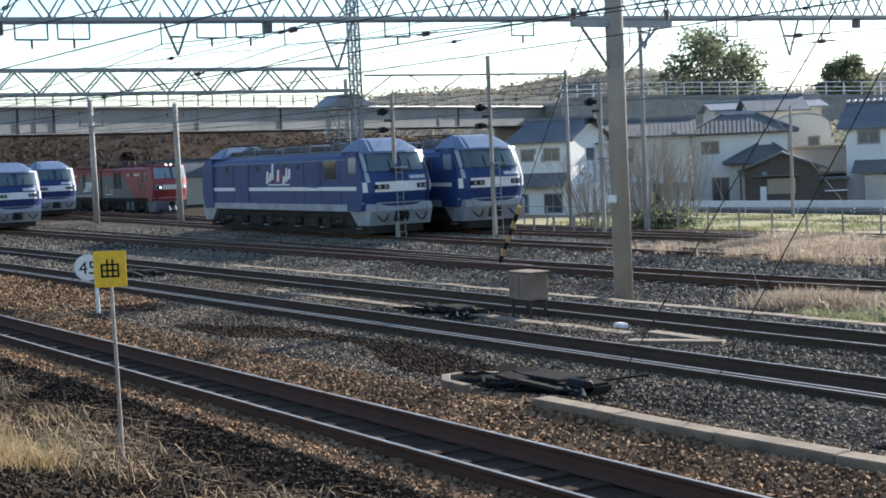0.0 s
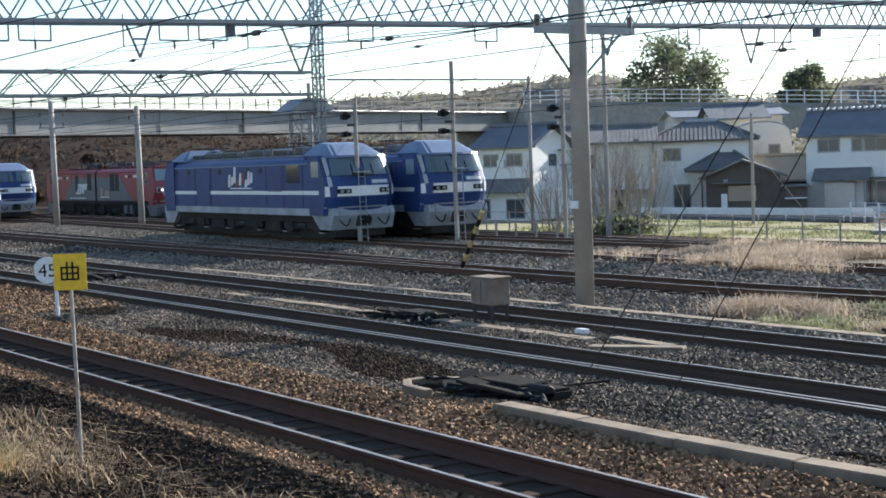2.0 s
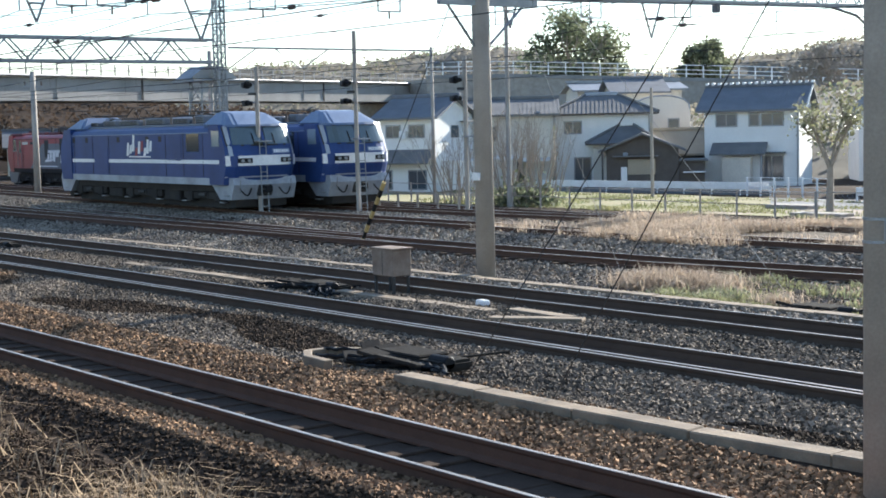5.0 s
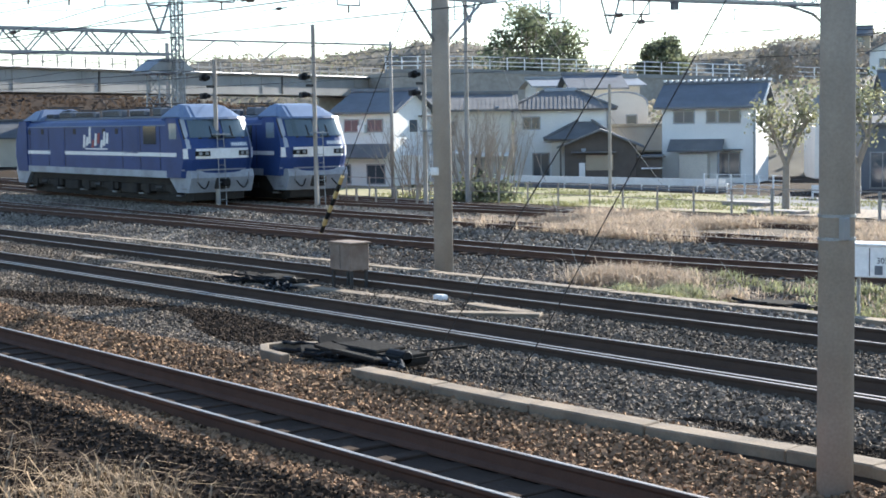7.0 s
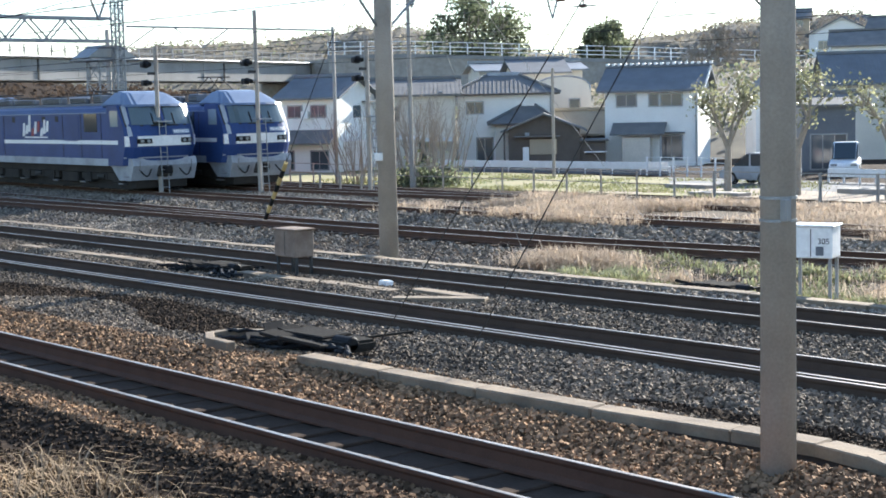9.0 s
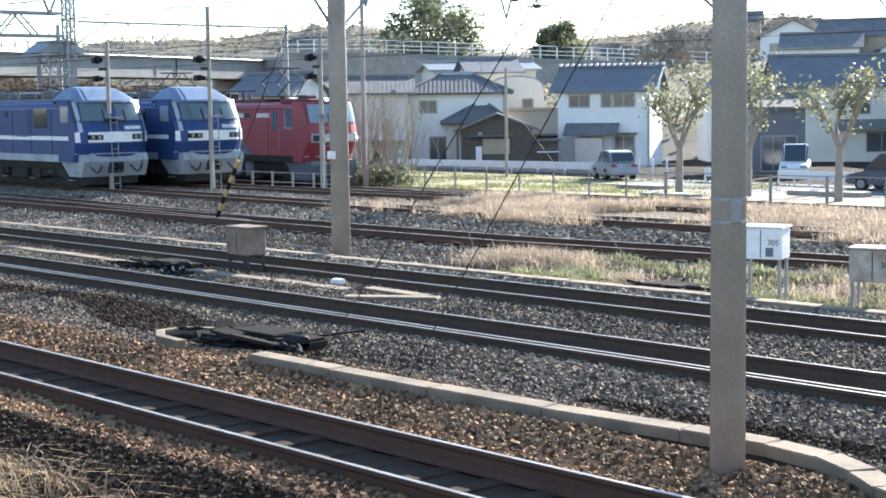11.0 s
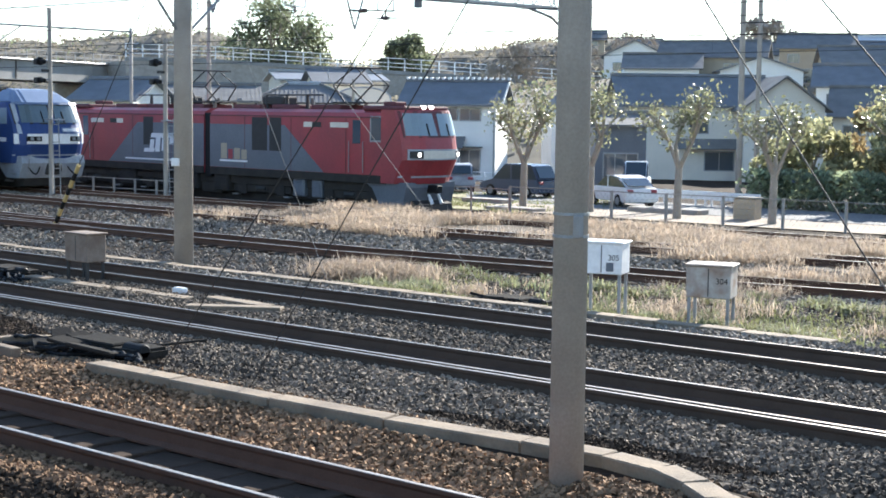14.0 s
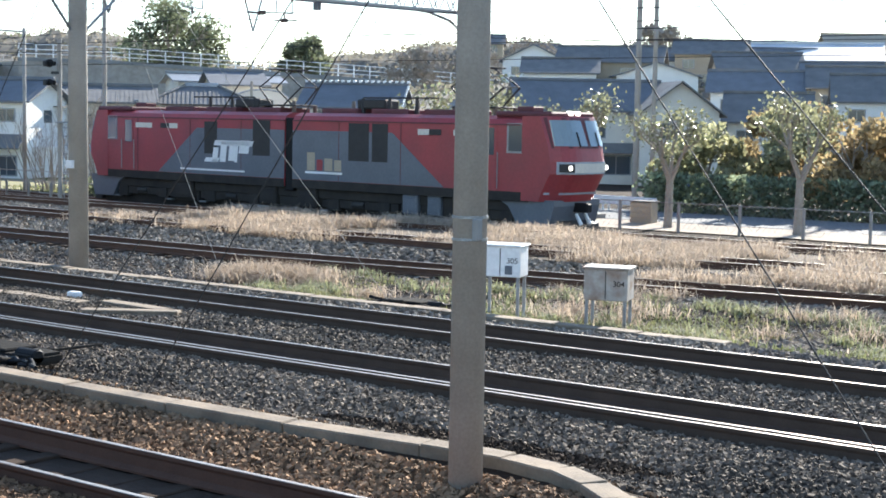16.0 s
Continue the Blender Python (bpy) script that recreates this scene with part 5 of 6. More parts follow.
def bare_shrub(s, n, z, h, w, label, stems=60):
    root = thing("bare_shrub", pose(s, n, z), label, "shrub", "bare shrubs by the fence")
    bm = B()
    for k in range(stems):
        a, r = random.uniform(0, 6.28), random.uniform(0.05, 1) * w * 0.25
        p = Vector((math.cos(a) * r, math.sin(a) * r, -0.1))
        q = p + Vector((math.cos(a) * w * 0.3 * random.random() + random.gauss(0, 0.2), math.sin(a) * w * 0.3 * random.random() + random.gauss(0, 0.2), h * random.uniform(0.5, 0.8)))
        rod(bm, p, q, 0.035, 0.02, 4)
        for j in range(3):
            e = q + Vector((random.gauss(0, 0.35), random.gauss(0, 0.35), h * random.uniform(0.12, 0.32)))
            rod(bm, p.lerp(q, random.uniform(0.5, 1)), e, 0.018, 0.008, 3)
            for i in range(2):
                rod(bm, e.lerp(q, random.random() * 0.6), e + Vector((random.gauss(0, 0.25), random.gauss(0, 0.25), random.uniform(0.05, 0.4))), 0.01, 0.006, 3)
    part("branchwork", bm, "twig", root)
    return root


bare_shrub(-62.5, 49.5, -1.0, 3.9, 4.6, "bare brown multi-stemmed shrub", 24)
bare_shrub(-58.8, 50.0, -1.0, 4.6, 5.5, "taller bare brown multi-stemmed shrub", 34)
bare_shrub(-56.8, 50.3, -1.0, 4.0, 5.0, "bare brown multi-stemmed shrub with dark base", 30)
pts = [(random.gauss(-57.6, 1.3), random.gauss(49.8, 0.6), -1.0 + abs(random.gauss(0, 0.5))) for k in range(1500)]
tagged(leaf_mesh("low_shrub", pts, 0.16, "darkleaf"), "low dark evergreen shrub at the foot of bare stems", "shrub")

# hedge and scrub at the end of the street
random.seed(3)
for s, n, h, w in ((-33.0, 66, 4.2, 5.5), (-29.0, 67, 5.0, 6.0), (-25.0, 66, 4.6, 6.0), (-21.0, 67, 5.2, 6.0), (-17.0, 66, 4.5, 6.0), (-13.0, 66, 5.0, 6.0), (-31, 72, 5.6, 6), (-23, 73, 6.2, 6), (-9, 66, 5, 6)):
    crown_tree(s, n, -1.3, h, w, "dense %s shrub in a tall hedge" % ("russet brown" if s in (-25.0, -31) else "olive green"), "russet" if s in (-25.0, -31) else "olive", 4200, 0.22, name="hedge_shrub", lobes=24)
pts = [(random.uniform(-35, -6), 63.2 + random.gauss(0, 0.4), -1.2 + random.uniform(0, 1.9)) for k in range(14000)]
tagged(leaf_mesh("hedge", pts, 0.18, "hedgeleaf"), "dark green clipped hedge along the street", "hedge", kind="stuff")


# ---- grass: single blades ----
def blades(name, spots, height, width, mat, label, bend=0.5):
    """spots: (s, n, z) roots; each blade is two quads bent over at random."""
    p = np.array(spots)
    n = len(p)
    a = np.random.uniform(0, 2 * np.pi, n)
    h = height * np.random.uniform(0.5, 1.25, n)
    d = np.stack([np.cos(a), np.sin(a), np.zeros(n)], 1)
    side = np.stack([-np.sin(a), np.cos(a), np.zeros(n)], 1) * width / 2
    b = bend * np.random.uniform(0.1, 1.3, n)
    mid = p + d * (h * b * 0.3)[:, None] + np.array([0, 0, 1]) * (h * 0.6)[:, None]
    tip = p + d * (h * b)[:, None] + np.array([0, 0, 1]) * (h * np.clip(1.05 - 0.35 * b, 0.35, 1))[:, None]
    v = np.stack([p - side, p + side, mid + side * 0.8, mid - side * 0.8, tip], 1).reshape(-1, 3)
    i = np.arange(n) * 5
    faces = np.stack([i, i + 1, i + 2, i + 3], 1).tolist() + np.stack([i + 3, i + 2, i + 4], 1).tolist()
    return tagged(quads(name, v.tolist(), faces, mat), label, "grass", kind="stuff")


def scatter(count, s0, s1, n0, n1, clump=0.0, keep=lambda s, n: True, z=None):
    out = []
    while len(out) < count:
        s, n = random.uniform(s0, s1), random.uniform(n0, n1)
        if clump and noise.noise((s * clump, n * clump, 5)) < random.uniform(-0.2, 0.35):
            continue
        if not keep(s, n):
            continue
        out.append((s, n, ground_z(s, n) - 0.02))
    return out


random.seed(21)
off_rails = lambda s, n: all(abs(n - along(r, s)) > 0.7 for r in (BLUE_A, BLUE_B, RED_LINE, YARD))


def tussocks(count, s0, s1, n0, n1, per, spread, clump, keep=lambda s, n: True):
    """Roots of blades gathered in round clumps."""
    out = []
    for s, n, z in scatter(count, s0, s1, n0, n1, clump, keep):
        r = spread * random.uniform(0.5, 1.3)
        out += [(s + random.gauss(0, r), n + random.gauss(0, r * 0.8), z) for k in range(int(per * random.uniform(0.5, 1.4)))]
    return [p for p in out if keep(p[0], p[1])]


between_rails = lambda s, n: all(abs(abs(n - along(r, s)) - 0.57) > 0.13 for r in (BLUE_A, BLUE_B, YARD, RED_LINE))
grassy = lambda s, n: between_rails(s, n) and s > -35.5 and (n > 28.4 or s > -14) and abs(n - along(YARD, s)) > 0.7
blades("dry_grass", scatter(13000, -38, -2, 26.4, 36.2, 0.33, grassy), 0.22, 0.03, "straw", "pale dry grass between the yard tracks", 2.6)
blades("dry_grass_tussocks", tussocks(640, -37, -2, 26.5, 35.8, 110, 0.3, 0.33, grassy), 0.42, 0.02, "straw", "soft mounds of pale dry grass between the yard tracks", 2.2)
blades("dry_grass_strip", tussocks(45, -15, -3, 26.2, 28.8, 70, 0.25, 0.4, off_rails), 0.4, 0.018, "straw", "dry grass beside the yard track", 2.0)
blades("dry_tussock", [(random.gauss(-21.3, 0.65), random.gauss(22.6, 0.4), -0.42) for k in range(4200)], 0.5, 0.018, "straw", "pale dry tussock beside the running line", 2.1)
blades("sage_weeds", tussocks(120, -21, 1, 20.5, 24.6, 60, 0.16, 0.5), 0.26, 0.03, "sage", "pale green weeds in tufts by the running line", 1.6)
blades("weed_tussocks", tussocks(60, -18, 2, 21.5, 25.6, 80, 0.22, 0.4), 0.36, 0.016, "straw", "dry grass tufts among the lineside weeds", 2.2)
blades("track_weeds", scatter(12000, -21, 1, 20.3, 23.9, 0.6), 0.15, 0.025, "green", "low green weeds by the running line", 0.8)
blades("weed_straw", scatter(2200, -22, 2, 21.2, 24.0, 0.5), 0.18, 0.022, "straw", "dry stalks among weeds", 0.9)
blades("bank_grass", scatter(2000, -24, -8, 4.4, 6.6, 0.9), 0.36, 0.015, "stalk", "tangled tan dead stalks on the near bank", 2.2)
blades("bank_grass_low", scatter(6500, -24, -14.0, 2.8, 4.7, 0.7), 0.33, 0.011, "hay", "matted dry grass on the near bank", 1.6)
blades("bank_green", [(random.gauss(-15.6, 0.5), random.gauss(4.15, 0.3), 0.1) for k in range(1500)], 0.2, 0.012, "green", "small patch of green grass on the near bank", 0.8)
blades("lawn_blades", scatter(9000, -68, -38, 48.4, 61, 0.3), 0.22, 0.05, "green", "short yellow-green grass behind the fence", 0.7)


# ---- ballast stones ----
def stones(name, count, area, size, mat, label, keep):
    s0, s1, n0, n1 = area
    base = np.array([(x, y, z) for z in (-1, 1) for y in (-1, 1) for x in (-1, 1)]) * 0.5
    spots, tries = [], 0
    while len(spots) < count and tries < count * 4:
        tries += 1
        # denser towards the viewer
        s, n = s1 - (s1 - s0) * random.random() ** 1.6, random.uniform(n0, n1)
        if keep(s, n):
            spots.append((s, n, ground_z(s, n) + random.uniform(-0.2, 0.45) * size))
    c = np.array(spots)
    k = len(c)
    q = np.random.normal(size=(k, 3, 3))
    q, _ = np.linalg.qr(q)
    dims = size * np.random.uniform(0.55, 1.3, (k, 1, 3))
    jit = 1 + np.random.uniform(-0.28, 0.28, (k, 8, 3))
    v = np.einsum("kij,kvj->kvi", q, base[None] * dims * jit) + c[:, None, :]
    f = np.array(((0, 2, 3, 1), (4, 5, 7, 6), (0, 1, 5, 4), (2, 6, 7, 3), (0, 4, 6, 2), (1, 3, 7, 5)))
    faces = (np.arange(k)[:, None, None] * 8 + f[None]).reshape(-1, 4)
    ob = quads(name, v.reshape(-1, 3).tolist(), faces.tolist(), mat)
    return tagged(ob, label, "gravel", kind="stuff")


def clear(s, n):
    return all(abs(n - c) > 0.66 for c in (8.65, 14.3, 17.75)) and not (10.45 < n < 10.95 and -15 < s < -5)


random.seed(31)
stones("cinder_stones", 30000, (-28, -5, 3.2, 7.45), 0.038, "cinder", "dark cinder stones on the near bank", clear)
stones("ballast_stones", 52000, (-34, -3, 7.35, 11.0), 0.046, "stone", "rust-brown ballast stones along the near line", clear)
# band of dark stones: cinder, and shade painted in, wider left of the wall
dark_band = lambda s, n: noise.noise((s * 0.22, n * 0.8, 2)) > (-0.2 if s < -17 else 0.05) + 0.45 * abs(n - 12.0)
stones("shoulder_stones", 46000, (-36, -3, 10.9, 13.7), 0.045, "greystone", "grey-brown ballast stones behind the low wall", lambda s, n: clear(s, n) and not dark_band(s, n))
stones("cinder_shade_patches", 20000, (-36, -3, 10.9, 13.7), 0.04, "cinder", "cinder patches between the tracks, dark also for shade", lambda s, n: clear(s, n) and dark_band(s, n))
stones("cess_stones", 40000, (-42, -2, 14.9, 17.2), 0.045, "greystone", "grey ballast stones between the running lines", clear)
stones("yard_stones", 34000, (-60, -4, 18.4, 25.8), 0.055, "palestone", "grey ballast stones of the yard", lambda s, n: clear(s, n) and abs(n - along(YARD, s)) > 0.62)
stones("far_stones", 30000, (-95, -4, 24.8, 33.0), 0.07, "palestone", "pale ballast of the yard tracks", lambda s, n: (n < 28.6 or s < -35.5) and all(abs(n - along(r, s)) > 0.62 for r in (BLUE_A, BLUE_B, YARD)))
stones("through_line_stones", 16000, (-75, -6, 36.2, 46.0), 0.075, "greystone", "grey-brown ballast along the through track", lambda s, n: all(abs(n - along(r, s)) > 0.62 for r in (BLUE_B, RED_LINE)))
stones("distant_cess_stones", 12000, (-80, -34, 9.9, 13.7), 0.06, "stone", "brown ballast stones further along the running lines", clear)
stones("distant_line_stones", 9000, (-90, -40, 14.9, 24.0), 0.07, "palestone", "pale ballast stones further along the running lines", lambda s, n: clear(s, n) and abs(n - along(YARD, s)) > 0.62)


# ---- low concrete wall and lineside clutter ----
def ribbon(pts, half, z0, z1):
    """A wall along a polyline in plan."""
    bm = B()
    rows = []
    for i, p in enumerate(pts):
        a, b = Vector(pts[max(0, i - 1)]), Vector(pts[min(len(pts) - 1, i + 1)])
        d = (b - a).normalized()
        nrm = Vector((-d.y, d.x)) * half
        rows.append([bm.verts.new((p[0] + sx * nrm.x, p[1] + sx * nrm.y, z)) for sx, z in ((-1, z0), (1, z0), (1, z1), (-1, z1))])
    for r, t in zip(rows, rows[1:]):
        for k in range(4):
            bm.faces.new((r[k], r[(k + 1) % 4], t[(k + 1) % 4], t[k]))
    bm.faces.new(rows[0][::-1])
    bm.faces.new(rows[-1])
    bmesh.ops.recalc_face_normals(bm, faces=bm.faces[:])
    return bm


low_wall = thing("low_wall", pose(0, 0, 0), "low weathered concrete retaining wall with a bend at the mast", "wall", kind="structure")
line = [(-14.55, 10.58), (-13.0, 10.6), (-11.4, 10.62), (-9.8, 10.68), (-8.2, 10.82), (-7.3, 10.86), (-6.7, 10.76), (-6.2, 10.5), (-5.8, 10.2), (-5.2, 9.95), (-4.2, 9.8), (-1.0, 9.75)]
for k, (a, b) in enumerate(zip(line, line[1:])):
    seg = [Vector(a).lerp(Vector(b), f) for f in (0.004, 0.5, 0.996)]
    part("wall_segment", bevelled(ribbon([tuple(p) for p in seg], 0.14, -0.6, 0.1 - 0.008 * (k % 2)), 0.015), "kerb", low_wall)


def point_machine(s, n, z, w, label, kerb=False):
    root = thing("point_machine", pose(s, n, z), label, "point machine", "point machines beside the rails")
    body = part("body", bevelled(box(B(), -w / 2, w / 2, -0.3, 0.3, 0, 0.15), 0.04, 2), "rubber", root)
    part("lid", bevelled(box(B(), -w / 4, w / 4, -0.26, 0.26, 0.145, 0.19), 0.02), "rubber", body)
    for k in range(5):
        x, y = random.uniform(-w * 0.55, w * 0.45), random.uniform(-0.55, 0.1)
        a = random.uniform(0.2, 0.38)
        plate = part("cover_plate", bevelled(box(B(), -a, a, -0.14, 0.14, -0.02, 0.03), 0.012), "rubber", root)
        plate.location, plate.rotation_euler = (x, y, random.uniform(0.06, 0.16)), (random.uniform(-0.3, 0.3), random.uniform(-0.25, 0.25), random.uniform(-0.6, 0.6))
    part("motor", bevelled(rod(B(), (w * 0.3, -0.1, 0.12), (w * 0.5, -0.1, 0.12), 0.1, seg=12), 0.02), "black", root)
    for k in range(20):
        bm = B()
        a = random.uniform(-0.5, 0.5)
        p = Vector((random.uniform(-w / 2, w / 2), -0.25, 0.1))
        for j in range(5):
            q = p + Vector((random.uniform(0.08, 0.25) * (1 if k % 2 else -1), random.uniform(-0.16, 0.05), random.uniform(-0.05, 0.03)))
            q.z = max(q.z, 0.02)
            rod(bm, p, q, 0.028, seg=6)
            p = q
        part("cable", bm, "black", root)
    part("rod_to_rail", rod(B(), (0.2, 0.2, 0.05), (0.25, 1.5, 0.03), 0.02, seg=6), "rubber", root)
    return root


random.seed(41)
point_machine(-15.9, 11.75, -0.08, 1.9, "black point machine with cables in a pit behind the low wall")
point_machine(-25.2, 16.3, -0.15, 1.5, "black point machine with cables between the running lines")
point_machine(-16.0, 20.6, -0.3, 1.5, "black point machine among weeds")
point_machine(-42.5, 16.4, -0.15, 1.5, "black point machine far along the running line")
pit = thing("pit_kerb", pose(-17.6, 11.2, -0.1), "curved concrete kerb around a cable pit", "kerb")
part("kerb_block", bevelled(ribbon([(1.0, -0.35), (0.4, -0.3), (0.0, -0.05), (0.0, 0.3), (0.4, 0.6), (1.2, 0.75), (2.0, 0.8)], 0.07, -0.25, 0.1), 0.012), "kerb", pit)

trough = thing("cable_trough", pose(0, 0, 0), "pale concrete cable trough beside the running line", "cable trough", kind="structure")
for k in range(46):
    s = -44 + k * 0.75
    part("trough_lid", bevelled(box(B(), s, s + 0.72, 19.75, 20.05, -0.5, -0.12 + random.uniform(-0.01, 0.01)), 0.012), "kerb", trough)
trough2 = thing("cable_trough", pose(0, 0, 0), "concrete cable trough between the running lines", "cable trough", kind="structure")
for k in range(14):
    s = -34 + k * 1.02
    part("trough_lid", bevelled(box(B(), s, s + 1.0, 16.15, 16.45, -0.4, -0.09 + random.uniform(-0.01, 0.01)), 0.012), "kerb", trough2)
for k, (a, b) in enumerate(((-19.4, -18.0), (-18.9, -17.6))):
    sl = tagged(part("concrete_slab", bevelled(box(B(), -0.8, 0.8, -0.14, 0.14, -0.05, 0.03), 0.012), "kerb"), "loose tan concrete slab on the ballast", "slab", "loose slabs")
    sl.matrix_world = pose((a + b) / 2, 16.55 - 0.5 * k, -0.1, 0, 0, -4 + 38 * k)
lid = tagged(part("junction_lid", bevelled(box(B(), -0.13, 0.13, -0.08, 0.08, -0.1, 0.03), 0.02, 2), "white"), "white painted junction box lid on the ballast", "junction box")
lid.matrix_world = pose(-20.5, 16.75, -0.05)


def cabinet(s, n, z, w, d, h, leg, mat, label, text="", turn=0.0, patch=False):
    root = thing("signal_cabinet", pose(s, n, z, 0, 0, turn), label, "signal cabinet", "lineside signal cabinets")
    body = part("body", bevelled(box(B(), -w / 2, w / 2, -d / 2, d / 2, leg, leg + h), 0.015), mat, root)
    part("roof", bevelled(box(B(), -w / 2 - 0.03, w / 2 + 0.03, -d / 2 - 0.03, d / 2 + 0.03, leg + h, leg + h + 0.035), 0.01), mat, root)
    part("door_gap", box(B(), -0.008, 0.008, -d / 2 - 0.004, -d / 2, leg + 0.03, leg + h - 0.03), "dark", body)
    for x in (-w / 2 + 0.05, w / 2 - 0.05):
        for y in (-d / 2 + 0.05, d / 2 - 0.05):
            part("leg", box(B(), x - 0.025, x + 0.025, y - 0.025, y + 0.025, -0.2, leg), "dark" if mat == "rustbrown" else "steel", root)
    if patch:
        part("label_plate", box(B(), w * 0.12, w * 0.3, -d / 2 - 0.008, -d / 2, leg + 0.05, leg + 0.2), "grey", body)
    if text:
        cu = bpy.data.curves.new("number", "FONT")
        cu.body, cu.size, cu.extrude, cu.align_x = text, 0.135, 0.002, "CENTER"
        cu.materials.append(M["black"])
        t = new("number", cu)
        t.parent = root
        t.matrix_local = pose(w * 0.3, -d / 2 - 0.004, leg + h - 0.28, 90, 0, 0)
    return root


cabinet(-23.52, 16.92, -0.2, 0.7, 0.45, 0.52, 0.42, "rustbrown", "rust-streaked grey signal cabinet on legs")
cabinet(-14.25, 20.9, -0.35, 0.72, 0.5, 0.52, 0.78, "white", "white signal cabinet numbered 305 on steel legs", "305", 18, True)
cabinet(-12.4, 21.3, -0.35, 0.74, 0.55, 0.52, 0.5, "rust", "rust-stained white signal cabinet numbered 304 on legs", "304", 18)


# ---- signs ----
def yellow_sign():
    root = thing("curve_sign", pose(-15.6, 5.6, -0.2, 0, 0, 57), "yellow square sign with one black character on a thin steel post", "railway sign")
    part("post", rod(B(), (0.02, 0, -0.3), (-0.01, 0, 2.42), 0.022, 0.02, 10), "rust", root)
    plate = part("plate", bevelled(box(B(), -0.18, 0.18, -0.035, -0.02, 2.02, 2.42), 0.006), "yellow", root)
    c = (0.0, 2.22)
    for x0, x1, z0, z1 in ((-0.1, -0.08, -0.09, 0.06), (0.08, 0.1, -0.09, 0.06), (-0.1, 0.1, 0.04, 0.06), (-0.1, 0.1, -0.025, -0.005), (-0.1, 0.1, -0.09, -0.07), (-0.04, -0.02, -0.09, 0.11), (0.02, 0.04, -0.09, 0.11)):
        part("stroke", box(B(), c[0] + x0, c[0] + x1, -0.042, -0.034, c[1] + z0, c[1] + z1), "black", plate)
    return root


yellow_sign()
sp = thing("speed_sign", pose(-32.85, 11.4, -0.15, 0, 0, 60), "round white speed sign reading 45 on a white post", "railway sign")
part("post", rod(B(), (0.05, 0, -0.2), (0.02, 0, 1.0), 0.045, seg=10), "white", sp)
disc = part("disc", rod(B(), (-0.14, -0.05, 1.05), (-0.14, -0.07, 1.05), 0.3, seg=28), "white", sp)
cu = bpy.data.curves.new("number", "FONT")
cu.body, cu.size, cu.extrude, cu.align_x = "45", 0.42, 0.002, "CENTER"
cu.materials.append(M["black"])
tx = new("number", cu)
tx.parent = sp
tx.matrix_local = pose(-0.13, -0.075, 0.9, 90, 0, 0)


# ---- stays, poles and the lattice tower ----
def wire(name, pts, r, mat, label, category="wire", group=""):
    bm = B()
    for p, q in zip(pts, pts[1:]):
        rod(bm, p, q, r, seg=5)
    return tagged(part(name, bm, mat), label, category, group)


wire("guy_wire", [(-13.9, 10.95, -0.1), (-7.38, 10.25, 6.5)], 0.007, "dark", "thin dark stay wire from the ground to the concrete mast", "stay wire", "stay wires")
wire("guy_wire", [(-12.3, 10.95, -0.1), (-7.38, 10.25, 5.65)], 0.007, "dark", "thin dark stay wire from the ground to the concrete mast", "stay wire", "stay wires")
wire("guy_wire", [(-3.2, 10.6, -0.2), (-7.33, 10.25, 5.7)], 0.007, "dark", "thin dark stay wire from the ground to the concrete mast", "stay wire", "stay wires")
wire("guy_wire", [(-1.4, 10.6, -0.2), (-7.33, 10.25, 6.4)], 0.007, "dark", "thin dark stay wire from the ground to the concrete mast", "stay wire", "stay wires")
wire("guy_wire", [(-20.9, 20.9, -0.4), (-25.1, 20.5, 8.2)], 0.005, "concrete", "pale steel stay wire of the far concrete mast", "stay wire", "stay wires")
wire("guy_wire", [(-16.6, 20.9, -0.4), (-25.1, 20.5, 8.2)], 0.005, "concrete", "pale steel stay wire of the far concrete mast", "stay wire", "stay wires")
stay = thing("striped_stay", pose(0, 0, 0), "faded yellow and black striped stay guard leaning over the ballast", "stay guard")
a, b = Vector((-35.55, 24.4, -0.45)), Vector((-33.75, 24.1, 1.6))
for k in range(10):
    part("stripe", rod(B(), a.lerp(b, k / 10), a.lerp(b, (k + 1) / 10), 0.062, seg=8), "faded" if k % 2 else "black", stay)
part("wire", rod(B(), b, b + (b - a) * 2.2, 0.012, seg=5), "dark", stay)


def steel_mast(s, n, top, label, arms=()):
    root = mast(s, n, -0.62, top, 0.2, 0.15, label)
    for z, y0, y1 in arms:
        part("cross_arm", bevelled(box(B(), -0.05, 0.05, y0, y1, z, z + 0.1), 0.01), "steel", root)
        for y in (y0 + 0.1, y1 - 0.1, (y0 + y1) / 2):
            part("insulator", rod(B(), (0, y, z + 0.1), (0, y, z + 0.35), 0.05, seg=6), "porcelain", root)
    return root


